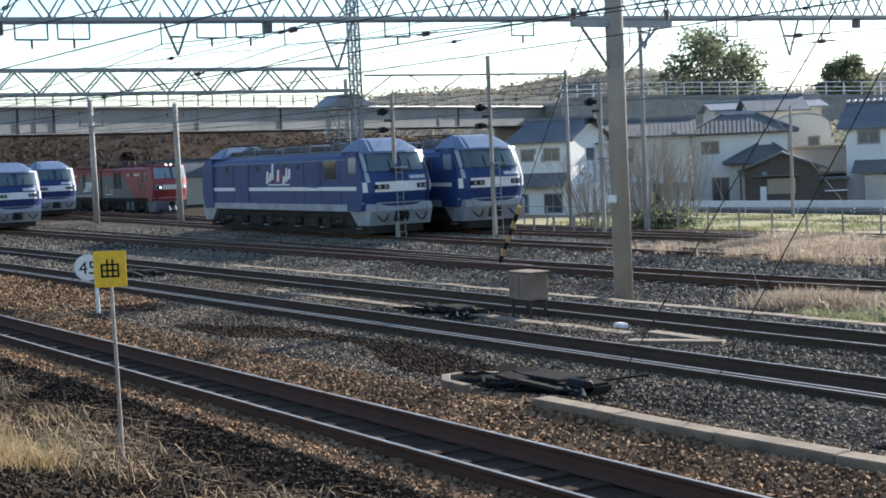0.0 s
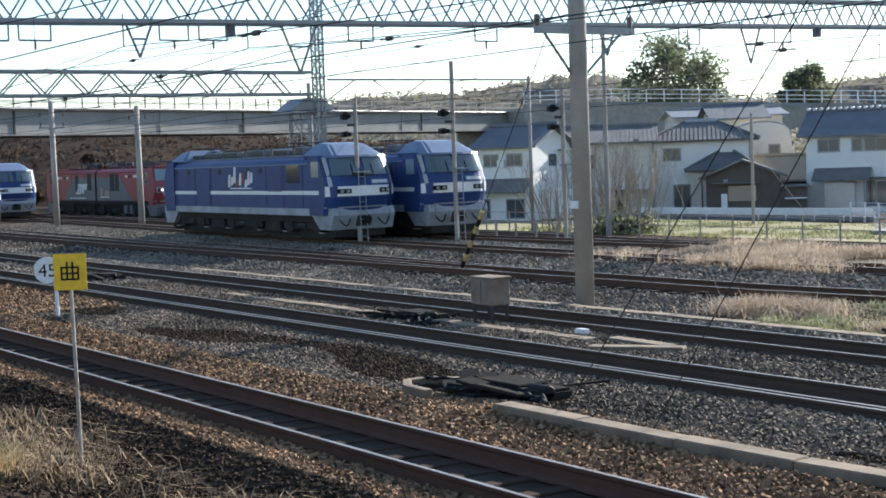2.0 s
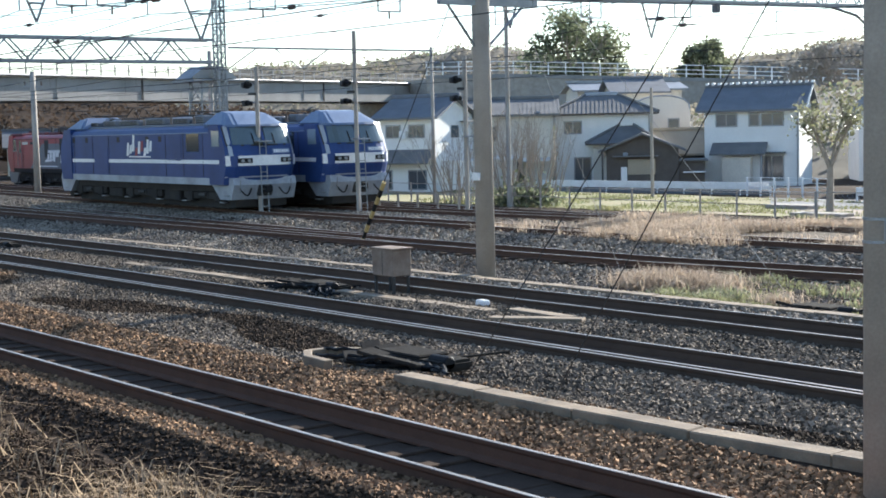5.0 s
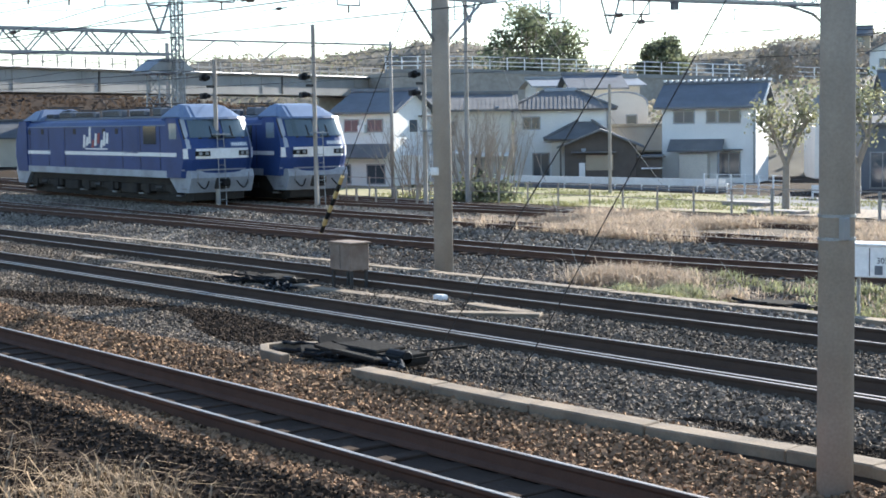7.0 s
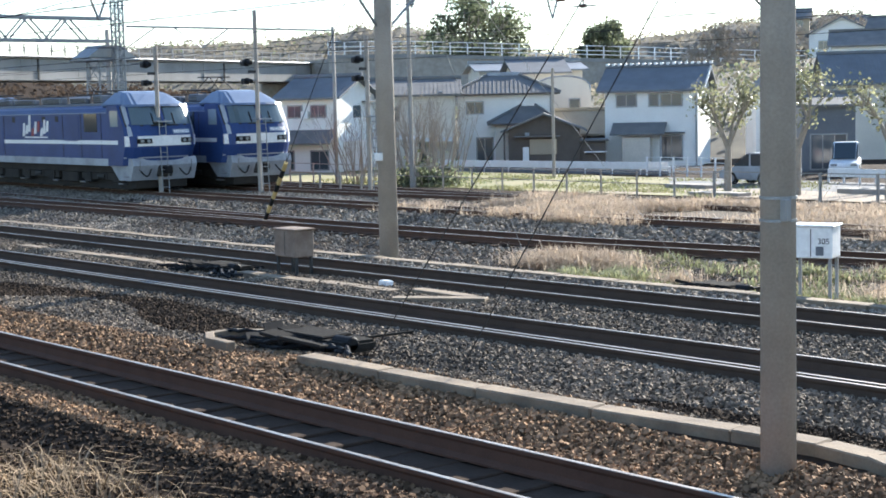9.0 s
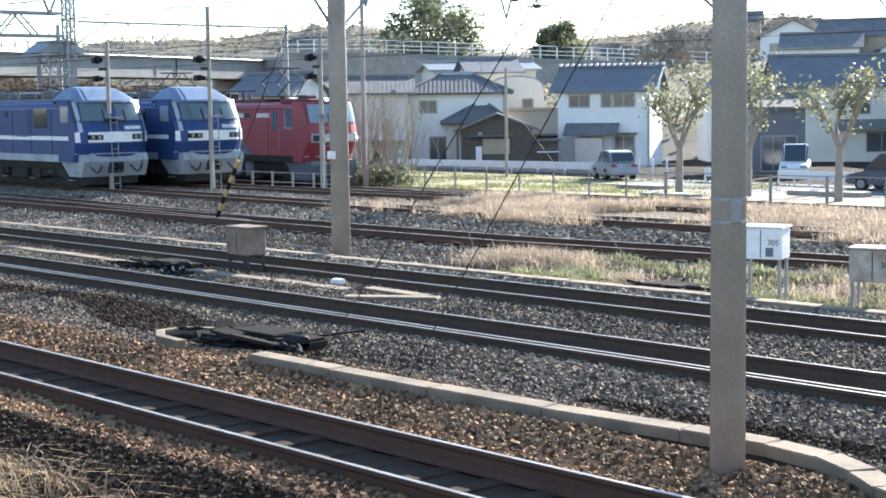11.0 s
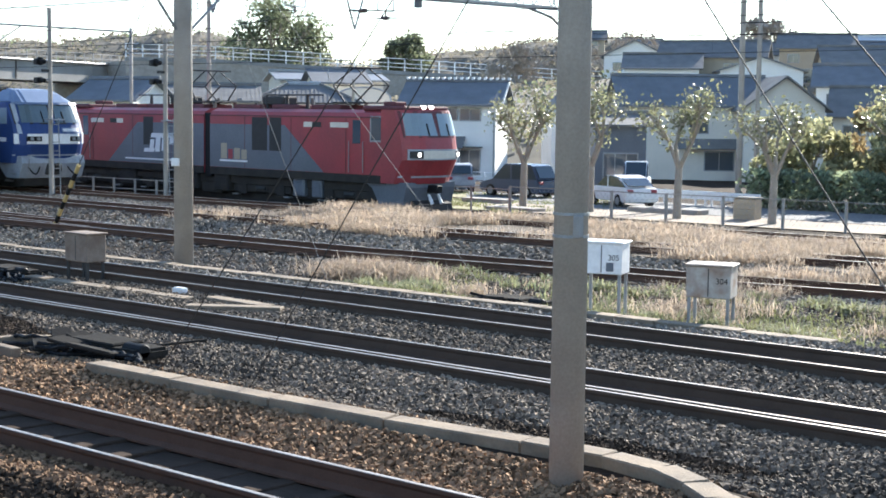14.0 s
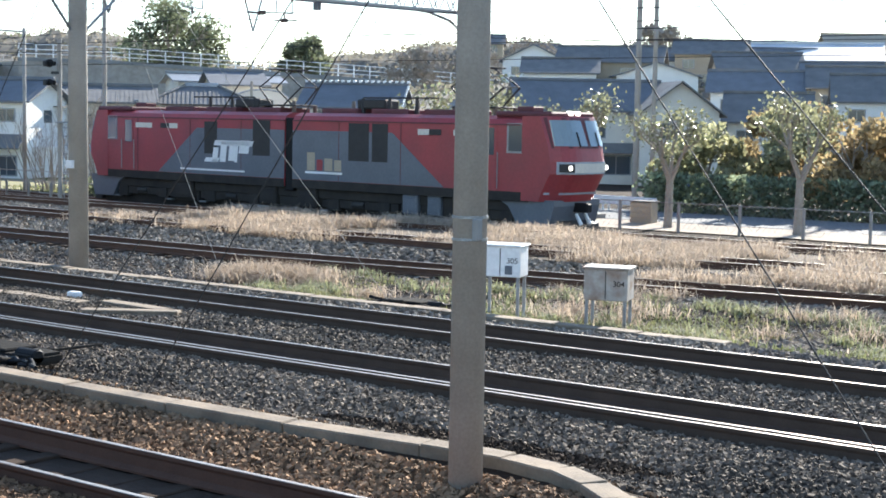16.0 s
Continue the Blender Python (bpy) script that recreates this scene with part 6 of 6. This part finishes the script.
steel_mast(-86.9, 30.5, 7.4, "distant round concrete mast among the yard tracks", ((7.0, -0.8, 0.8), (6.4, -0.8, 0.8)))
steel_mast(-82.7, 34.2, 6.9, "distant round concrete mast between stabled locomotives", ((6.6, -0.6, 0.6),))
steel_mast(-92.0, 51.0, 8.8, "distant concrete mast with cross arms behind the yard", ((7.0, -1.6, 1.6), (8.6, -0.8, 0.8)))
for s, n, z, top, r, label in ((-56.1, 47.7, -0.9, 9.2, 0.12, "slim dark pole beside the wire fence"), (-58.2, 60.0, -1.1, 5.0, 0.1, "slim grey pole in front of the houses"),
                         (-37.4, 66.6, -1.2, 13, 0.17, "tall grey utility pole by the street"), (-36.6, 66.9, -1.2, 13, 0.14, "second tall grey utility pole by the street"), (-26.5, 74.0, -1.2, 11, 0.15, "grey utility pole behind the hedge")):
    root = thing("utility_pole", pose(s, n, z), label, "pole", "poles")
    part("shaft", rod(B(), (0, 0, -0.3), (0, 0, top - z), r, r * 0.8, 12), "concrete", root)
    if top > 10:
        for k in range(3):
            part("cross_arm", box(B(), -0.9, 0.9, -0.05, 0.05, top - z - 1.0 - 0.8 * k, top - z - 0.9 - 0.8 * k), "steel", root)


def lattice(s, n, z0, z1, w, label, step=0.7, taper=1.0):
    root = thing("lattice_tower", pose(s, n, z0), label, "tower", kind="")
    h = z1 - z0
    corner = lambda sx, sy, z: Vector((sx * w / 2 * (1 - (1 - taper) * z / h), sy * w / 2 * (1 - (1 - taper) * z / h), z))
    for sx in (-1, 1):
        for sy in (-1, 1):
            part("leg", rod(B(), corner(sx, sy, -0.2), corner(sx, sy, h), 0.045, seg=5), "steel", root)
    k = int(h / step)
    for i in range(k):
        za, zb = i * h / k, (i + 1) * h / k
        for (ax, ay), (bx, by) in (((-1, -1), (1, -1)), ((1, -1), (1, 1)), ((1, 1), (-1, 1)), ((-1, 1), (-1, -1))):
            part("brace", rod(B(), corner(ax, ay, za), corner(bx, by, zb), 0.02, seg=4), "steel", root)
            part("brace", rod(B(), corner(bx, by, za), corner(ax, ay, zb), 0.02, seg=4), "steel", root)
            part("brace", rod(B(), corner(ax, ay, zb), corner(bx, by, zb), 0.02, seg=4), "steel", root)
    return root


lattice(-63.4, 35.7, -0.62, 11.5, 0.42, "narrow galvanised lattice mast at the end of a gantry beam", 0.55)
lat2 = lattice(-64.6, 35.6, -0.62, 5.6, 1.5, "wider lattice base tower behind the blue locomotives", 1.0, 0.8)
part("platform", bevelled(box(B(), -1.1, 1.1, -1.3, 1.3, 6.2, 6.3), 0.02), "steel", lat2)
part("hood", prism(B(), [(-1.3, 6.35), (1.3, 6.35), (0.45, 6.95), (-0.45, 6.95)], -0.8, 0.8), "steel", lat2)
thin = thing("light_beam", pose(-63.4, 36.2, 7.2, 0, 0, 90), "thin pipe beam with braces between a lattice mast and a post", "gantry", "overhead gantries")
part("pipe", rod(B(), (0, 0, 0), (12.5, 0, 0), 0.05, seg=8), "steel", thin)
for x0, z0, x1 in ((0, -1.0, 1.6), (4.2, -1.0, 2.6), (4.2, -1.0, 5.8)):
    part("brace", rod(B(), (x0, 0, z0), (x1, 0, 0), 0.035, seg=6), "steel", thin)
thin_post = mast(-63.4, 48.6, -0.9, 7.4, 0.1, 0.09, "slim grey post holding a pipe beam")

# hangers under the front gantry: U frames, V frames, boxes
for k, (n0, n1, drop) in enumerate(((10.7, 11.5, 0.42), (11.75, 12.55, 0.42), (15.4, 16.2, 0.42), (16.5, 17.3, 0.42), (21.0, 21.8, 0.45), (25.3, 26.1, 0.45), (33.4, 34.3, 0.55), (37.8, 38.6, 0.5))):
    hg = thing("wire_hanger", pose(-35.5, n0, beam_z(n0)), "rectangular steel pipe hanger below a gantry beam", "hanger", "hangers of the gantry")
    w = n1 - n0
    bm = rod(rod(rod(B(), (0, 0, 0), (0, 0, -drop), 0.025, seg=6), (0, w, 0), (0, w, -drop), 0.025, seg=6), (0, 0, -drop), (0, w, -drop), 0.025, seg=6)
    part("frame", bm, "steel", hg)
    ins = part("insulator", rod(B(), (0, w / 2, -drop), (0, w / 2, -drop - 0.22), 0.03, seg=8), "porcelain", hg)
for n0, w, drop in ((14.5, 0.7, 0.85), (18.9, 1.1, 1.3), (36.2, 0.9, 1.2), (30.0, 0.7, 0.9)):
    hg = thing("v_hanger", pose(-35.5, n0, beam_z(n0)), "V-shaped steel drop frame below a gantry beam", "hanger", "hangers of the gantry")
    bm = B()
    for y in (0, w):
        rod(bm, (0, y, 0), (0, w / 2, -drop), 0.035, seg=6)
    rod(bm, (0, w * 0.22, -drop * 0.45), (0, w * 0.78, -drop * 0.45), 0.03, seg=6)
    part("frame", bm, "steel", hg)
for n0 in (10.3, 17.4, 39.9):
    bx = thing("gantry_box", pose(-35.5, n0, beam_z(n0) - 0.32), "small dark louvred box under the gantry beam", "box", "boxes of the gantry")
    part("body", bevelled(box(B(), -0.12, 0.12, -0.1, 0.1, 0, 0.34), 0.015), "grey", bx)
brace = thing("knee_brace", pose(-35.5, 48.5, 6.5), "bent pipe bracket at the end of the gantry beam", "bracket")
part("pipe", rod(rod(B(), (0, -2.2, 0.78), (0, -0.6, 0.5), 0.06, seg=8), (0, -0.6, 0.5), (0, 0.5, -0.1), 0.06, seg=8), "steel", brace)
mast(-35.2, 49.4, -0.9, 8.2, 0.15, 0.13, "round concrete mast holding the gantry's end")
mast(-35.2, 7.2, -0.3, 8.2, 0.17, 0.14, "round concrete mast holding the gantry's near end")
mast(-63.4, 11.6, -0.3, 8.2, 0.17, 0.14, "round concrete mast holding the rear gantry")


# ---- overhead wires along the tracks ----
SPANS = [-190, -150, -110, -63.4, -35.2, 5, 50]


def hang(x, low):
    """The sag of a wire hung at the gantries, below its fixing."""
    for a, b in zip(SPANS, SPANS[1:]):
        if a <= x <= b:
            return low * (1 - (2 * (x - a) / (b - a) - 1) ** 2)
    return 0


def overhead(n, contact, label):
    root = thing("overhead_line", pose(0, n, 0), label, "overhead line", "overhead lines")
    xs = sorted(set(SPANS + [a + (b - a) * i / 8 for a, b in zip(SPANS, SPANS[1:]) for i in range(1, 8)]))
    part("messenger_wire", tube([(x, 0, contact + 1.0 - hang(x, 0.55)) for x in xs], 0.011), "dark", root)
    part("contact_wire", tube([(-190, 0, contact), (-60, 0, contact), (50, 0, contact)], 0.011), "dark", root)
    for x in xs:
        if x not in SPANS and -115 < x < 10:
            part("dropper", rod(B(), (x, 0, contact), (x, 0, contact + 1.0 - hang(x, 0.55)), 0.005, seg=3), "dark", root)
    for x in (-63.4, -35.2):
        if n > 9:
            part("cantilever", rod(B(), (x, 0, contact + 0.98), (x, 0, 7.0 if x > -40 else 6.5), 0.02, seg=5), "steel", root)


for n in (8.6, 14.3, 17.75, 29.5, 33.5, 42.8):
    overhead(n, 5.2, "thin dark contact and messenger wires above a track")
FEEDERS = ((21.2, 7.6), (19.6, 6.3), (12.0, 7.95), (24.5, 8.4), (28.0, 8.3), (40.0, 8.0), (31.0, 7.9))
for n, z in FEEDERS:
    xs = sorted(set(SPANS + [a + (b - a) * i / 6 for a, b in zip(SPANS, SPANS[1:]) for i in range(1, 6)]))
    tagged(part("feeder_wire", tube([(x, n, z - hang(x, 0.5)) for x in xs], 0.013), "dark"), "thin dark feeder wire strung between masts", "wire", "feeder wires")
random.seed(51)
for s, n, z in [(random.uniform(-60, -25), n, z - 0.0) for n, z in FEEDERS for k in range(2)] + [(random.uniform(-50, -28), n, 6.2) for n in (14.3, 17.75, 29.5, 33.5)]:
    low = 0.5 if any(abs(n - a) < 0.01 for a, b in FEEDERS) else 0.55
    st = thing("insulator_string", pose(s, n, z - hang(s, low)), "brown disc insulator on an overhead wire", "insulator", "wire insulators")
    for k in range(4):
        part("disc", rod(B(), (k * 0.06, 0, 0), (k * 0.06 + 0.03, 0, 0), 0.065, seg=10), "porcelain", st)
    part("pin", rod(B(), (-0.3, 0, 0), (0.6, 0, 0), 0.02, seg=5), "dark", st)


# ---- fences, guard rails, street ----
def post_fence(p, q, step, h, label, mat="steel", rails=(0.95,), post=0.035, mesh=False):
    p, q = Vector(p), Vector(q)
    d = q - p
    length = d.to_2d().length
    root = thing("fence", Matrix.Translation(p) @ Matrix.Rotation(math.atan2(d.y, d.x), 4, "Z"), label, "fence", "fences")
    me = None
    k = int(length / step)
    for i in range(k + 1):
        if me is None:
            me = part("post", bevelled(box(B(), -post, post, -post, post, -0.3, h), 0.008), mat, root)
            me = me.data
        else:
            o = new("post", me)
            o.parent = root
            o.location = (i * step, 0, d.z * i / k)
    for f in rails:
        part("rail", rod(B(), (0, 0, h * f), (length, 0, h * f + d.z), 0.02, seg=6), mat, root)
    if mesh:
        bm = B()
        m = int(length / 0.22)
        for i in range(m):
            rod(bm, (i * 0.22, 0, 0.05), (i * 0.22 + 0.9, 0, h), 0.004, seg=3)
            rod(bm, (i * 0.22 + 0.9, 0, 0.05), (i * 0.22, 0, h), 0.004, seg=3)
        part("mesh", bm, "steel", root)
    return root


post_fence((-68, 47.3, -0.85), (-38, 48.6, -1.0), 2.0, 1.05, "wire fence with thin dark posts beside the grass", "rust", (0.95, 0.5))
post_fence((-38, 48.6, -1.0), (-14, 51.0, -1.05), 2.4, 1.15, "wire mesh fence with pale concrete posts", "concrete", (0.97,), 0.05, True)
post_fence((-52.5, 37.2, -0.5), (-45.3, 37.6, -0.52), 1.3, 0.85, "pale handrail fence on posts in the yard", "concrete", (0.97, 0.5), 0.04)
post_fence((-72, 63.5, -1.15), (-53.5, 65.2, -1.15), 2.0, 0.5, "low white board rail along the street", "white", (0.8,), 0.05)
gr = thing("guard_rail", Matrix.Translation((-72, 63.4, -1.15)) @ Matrix.Rotation(math.atan2(1.7, 18.5), 4, "Z"), "long low white guard board", "guard rail", "guard rails")
part("board", bevelled(box(B(), 0, 18.0, -0.03, 0.03, 0.3, 0.72), 0.01), "white", gr)
part("base", bevelled(box(B(), 0, 18.0, 0.05, 0.25, -0.2, 0.25), 0.02), "tile", gr)
wf = post_fence((-55.3, 64.6, -1.15), (-49.2, 64.4, -1.15), 1.0, 1.05, "white horizontal rail fence at the street corner", "white", (0.97, 0.72, 0.48, 0.25), 0.045)
for s, n, w in ((-45.6, 61.5, 3.0), (-41.2, 61.5, 5.5), (-36.0, 61.0, 3.0)):
    g = thing("guard_rail", pose(s, n, -1.15, 0, 0, -3), "white guard rail board on short posts", "guard rail", "guard rails")
    part("board", bevelled(box(B(), 0, w, -0.04, 0.04, 0.35, 0.75), 0.015), "white", g)
    for k in range(int(w / 0.9) + 1):
        part("post", box(B(), k * 0.9, k * 0.9 + 0.08, -0.04, 0.04, -0.2, 0.4), "white", g)


def patch(name, mat, label, corners, z, res=14):
    """A thin sheet over the ground between four plan corners."""
    a, b, c, d = [Vector(p) for p in corners]
    verts = []
    for j in range(res + 1):
        for i in range(res + 1):
            p = a.lerp(b, i / res).lerp(d.lerp(c, i / res), j / res)
            verts.append((p.x, p.y, ground_z(p.x, p.y) + z + 0.03))
    k = res + 1
    faces = [(j * k + i, j * k + i + 1, (j + 1) * k + i + 1, (j + 1) * k + i) for j in range(res) for i in range(res)]
    return tagged(quads(name, verts, faces, mat, smooth=True), label, name.replace("_", " "), kind="structure")


patch("lawn", "lawn", "strip of short yellow-green winter grass", [(-110, 47.6), (-40, 48.9), (-46, 62), (-110, 64)], 0.02, 40)
patch("pavement", "earth", "pale dusty pavement under the street trees", [(-46, 49.2), (8, 51.2), (8, 55), (-46, 55.5)], 0.02, 20)
patch("street", "asphalt", "grey asphalt street", [(-46, 55.5), (40, 55.0), (40, 61.5), (-52, 62.5)], 0.03, 20)
patch("yard_grass_earth", "soil", "sandy earth under the dry grass", [(-35, 28.9), (-13, 28.6), (6, 36.0), (-35, 36.2)], 0.0, 20)
patch("weed_earth", "ground", "weedy soil beside the running line", [(-21, 20.8), (2, 20.6), (2, 26), (-19, 26)], 0.0, 20)
for s, n, w in ((-39.3, 50.6, 2.6), (-34.5, 55.3, 3.5), (-44.2, 54.8, 2.4)):
    kb = tagged(part("planter_kerb", bevelled(box(B(), -w / 2, w / 2, -0.5, 0.5, -0.3, 0.18), 0.03), "concrete"), "low concrete planter kerb by the street", "kerb", "planter kerbs")
    kb.matrix_world = pose(s, n, -1.05, 0, 0, 3)


crate = thing("timber_crate", pose(-30.00, 54.26, -1.15, 0, 0, 8), "brown timber crate against the hedge", "crate")
part("body", bevelled(box(B(), -0.45, 0.45, -0.4, 0.4, 0.05, 0.95), 0.03), "tan", crate)
for k in range(4):
    part("board", bevelled(box(B(), -0.47, 0.47, -0.43, -0.4, 0.08 + k * 0.22, 0.26 + k * 0.22), 0.01), "tan", crate)
part("lid", bevelled(box(B(), -0.5, 0.5, -0.45, 0.45, 0.95, 1.0), 0.01), "brown", crate)


# ---- vehicles ----
def car(m, paint, label, length=4.4, width=1.7, height=1.47, van=False, name="car"):
    root = thing(name, m, label, "car", "")
    L = length / 2
    low = [(-L, 0.35), (-L + 0.05, 0.85), (-L + 0.3, 0.95), (L - 1.0, 0.9), (L - 0.15, 0.72), (L, 0.5), (L - 0.05, 0.28), (-L + 0.1, 0.25)]
    body = part("body", bevelled(prism(B(), low, -width / 2, width / 2, "y"), 0.06, 2), paint, root, smooth=False)
    top = [(-L + 0.15, 0.9), (-L + 0.5, height - 0.08), (-L + 0.9, height), (L - 1.7, height), (L - 0.85, 0.88)] if van else [(-L + 0.2, 0.9), (-L + 1.0, height - 0.1), (-L + 1.7, height), (L - 2.0, height - 0.05), (L - 0.95, 0.88)]
    cab = part("cabin", bevelled(prism(B(), top, -width / 2 + 0.12, width / 2 - 0.12, "y"), 0.05, 2), paint, root)
    win = [(x * 0.94 + 0.0, 0.93 + (z - 0.9) * 0.88) for x, z in top]
    part("side_glass", prism(B(), win, -width / 2 + 0.1, width / 2 - 0.1, "y"), "glass", cab)
    part("pillar", box(B(), -0.15, -0.05, -width / 2 + 0.09, width / 2 - 0.09, 0.9, height - 0.06), paint, cab)
    a, b = Vector((top[-1][0], 0, top[-1][1])), Vector((top[-2][0], 0, top[-2][1]))
    part("windscreen", prism(B(), [(a.x - 0.02, a.z + 0.04), (a.x + 0.02, a.z + 0.05), (b.x + 0.05, b.z - 0.04), (b.x + 0.0, b.z - 0.05)], -width / 2 + 0.2, width / 2 - 0.2, "y"), "glass", cab)
    c, e = Vector((top[0][0], 0, top[0][1])), Vector((top[1][0], 0, top[1][1]))
    part("rear_window", prism(B(), [(c.x - 0.03, c.z + 0.12), (c.x + 0.02, c.z + 0.12), (e.x + 0.0, e.z - 0.04), (e.x - 0.05, e.z - 0.03)], -width / 2 + 0.22, width / 2 - 0.22, "y"), "glass", cab)
    for x in (-L + 0.85, L - 0.85):
        for y in (-width / 2 + 0.08, width / 2 - 0.08):
            wh = part("wheel", rod(B(), (x, y - 0.1, 0.31), (x, y + 0.1, 0.31), 0.31, seg=18), "rubber", root)
            part("rim", rod(B(), (x, y - 0.115, 0.31), (x, y + 0.115, 0.31), 0.19, seg=14), "steel", wh)
    for y in (-width / 2 + 0.25, width / 2 - 0.25):
        part("headlight", bevelled(box(B(), L - 0.25, L - 0.02, y - 0.16, y + 0.16, 0.58, 0.7), 0.02), "steel", root)
        part("tail_light", bevelled(box(B(), -L - 0.01, -L + 0.12, y - 0.14, y + 0.14, 0.7, 0.85), 0.02), "red", root)
    return root


WHITE_CAR = car(pose(-28.5, 55.2, -1.07, 0, 0, 170), "white", "white hatchback driving along the street")
WAGON = car(pose(-50.0, 62.0, -1.1, 0, 0, 180), "carblue", "dark blue people carrier driving to the corner", 4.2, 1.7, 1.7, True)
CORNER_CAR = car(pose(-52.8, 62.0, -1.1, 0, 0, 160), "skirt", "small pale grey car waiting at the street corner", 3.6, 1.6, 1.55, True)
car(pose(-44.6, 68.2, -1.15, 0, 0, -60), "white", "small white truck parked before a dark gate", 3.3, 1.5, 1.8, True)
car(pose(-37.2, 71.0, -1.15, 0, 0, -60), "carblue", "dark car parked beside the hedge", 3.8, 1.6, 1.5, True)


# ---- keyed movement ----
def motions():
    rows = [(0.0, -122.2, 44.87, -0.4), (1.5, -116.3, 44.83, -0.5), (3.5, -106.6, 44.75, -0.6), (7.5, -84.3, 44.4, -1.4), (9.5, -73.2, 44.0, -2.0), (11.5, -62.4, 43.53, -2.6), (12.5, -57.05, 43.24, -3.2),
            (13.5, -51.5, 42.94, -3.8), (14.5, -45.95, 42.6, -4.1), (15.0, -43.25, 42.42, -4.0), (16.0, -37.45, 42.07, -3.6)]
    walk(RED, [(t, pose(s, n, -0.66, 0, 0, yaw)) for t, s, n, yaw in rows])
    walk(WHITE_CAR, [(0.0, pose(100, 55.2, -1.07, 0, 0, 180)), (11.0, pose(-8.0, 55.2, -1.07, 0, 0, 180)), (12.5, pose(-22.5, 55.2, -1.07, 0, 0, 178)), (13.0, pose(-28.7, 55.6, -1.07, 0, 0, 172)), (13.5, pose(-35.2, 56.9, -1.08, 0, 0, 166)), (14.0, pose(-39.0, 58.4, -1.1, 0, 0, 150)),
                     (14.5, pose(-43.2, 61.6, -1.1, 0, 0, 140)), (15.0, pose(-46.6, 65.0, -1.1, 0, 0, 130)), (16.0, pose(-50.5, 70.0, -1.1, 0, 0, 125))])
    walk(WAGON, [(0.0, pose(60, 60.3, -1.1, 0, 0, 180)), (9.0, pose(-8, 60.3, -1.1, 0, 0, 180)), (11.4, pose(-37.9, 60.3, -1.1, 0, 0, 180)), (12.2, pose(-43.2, 60.3, -1.1, 0, 0, 180)), (13.0, pose(-46.7, 60.6, -1.1, 0, 0, 176)), (16.0, pose(-46.9, 60.7, -1.1, 0, 0, 175))])
    walk(CORNER_CAR, [(0.0, pose(60, 58.6, -1.1, 0, 0, 180)), (6.5, pose(-22, 58.6, -1.1, 0, 0, 180)), (9.0, pose(-43.5, 59.0, -1.1, 0, 0, 177)), (10.5, pose(-50.2, 60.6, -1.1, 0, 0, 162)), (11.5, pose(-52.1, 61.9, -1.1, 0, 0, 138)), (16.0, pose(-52.3, 62.2, -1.1, 0, 0, 134))])


motions()
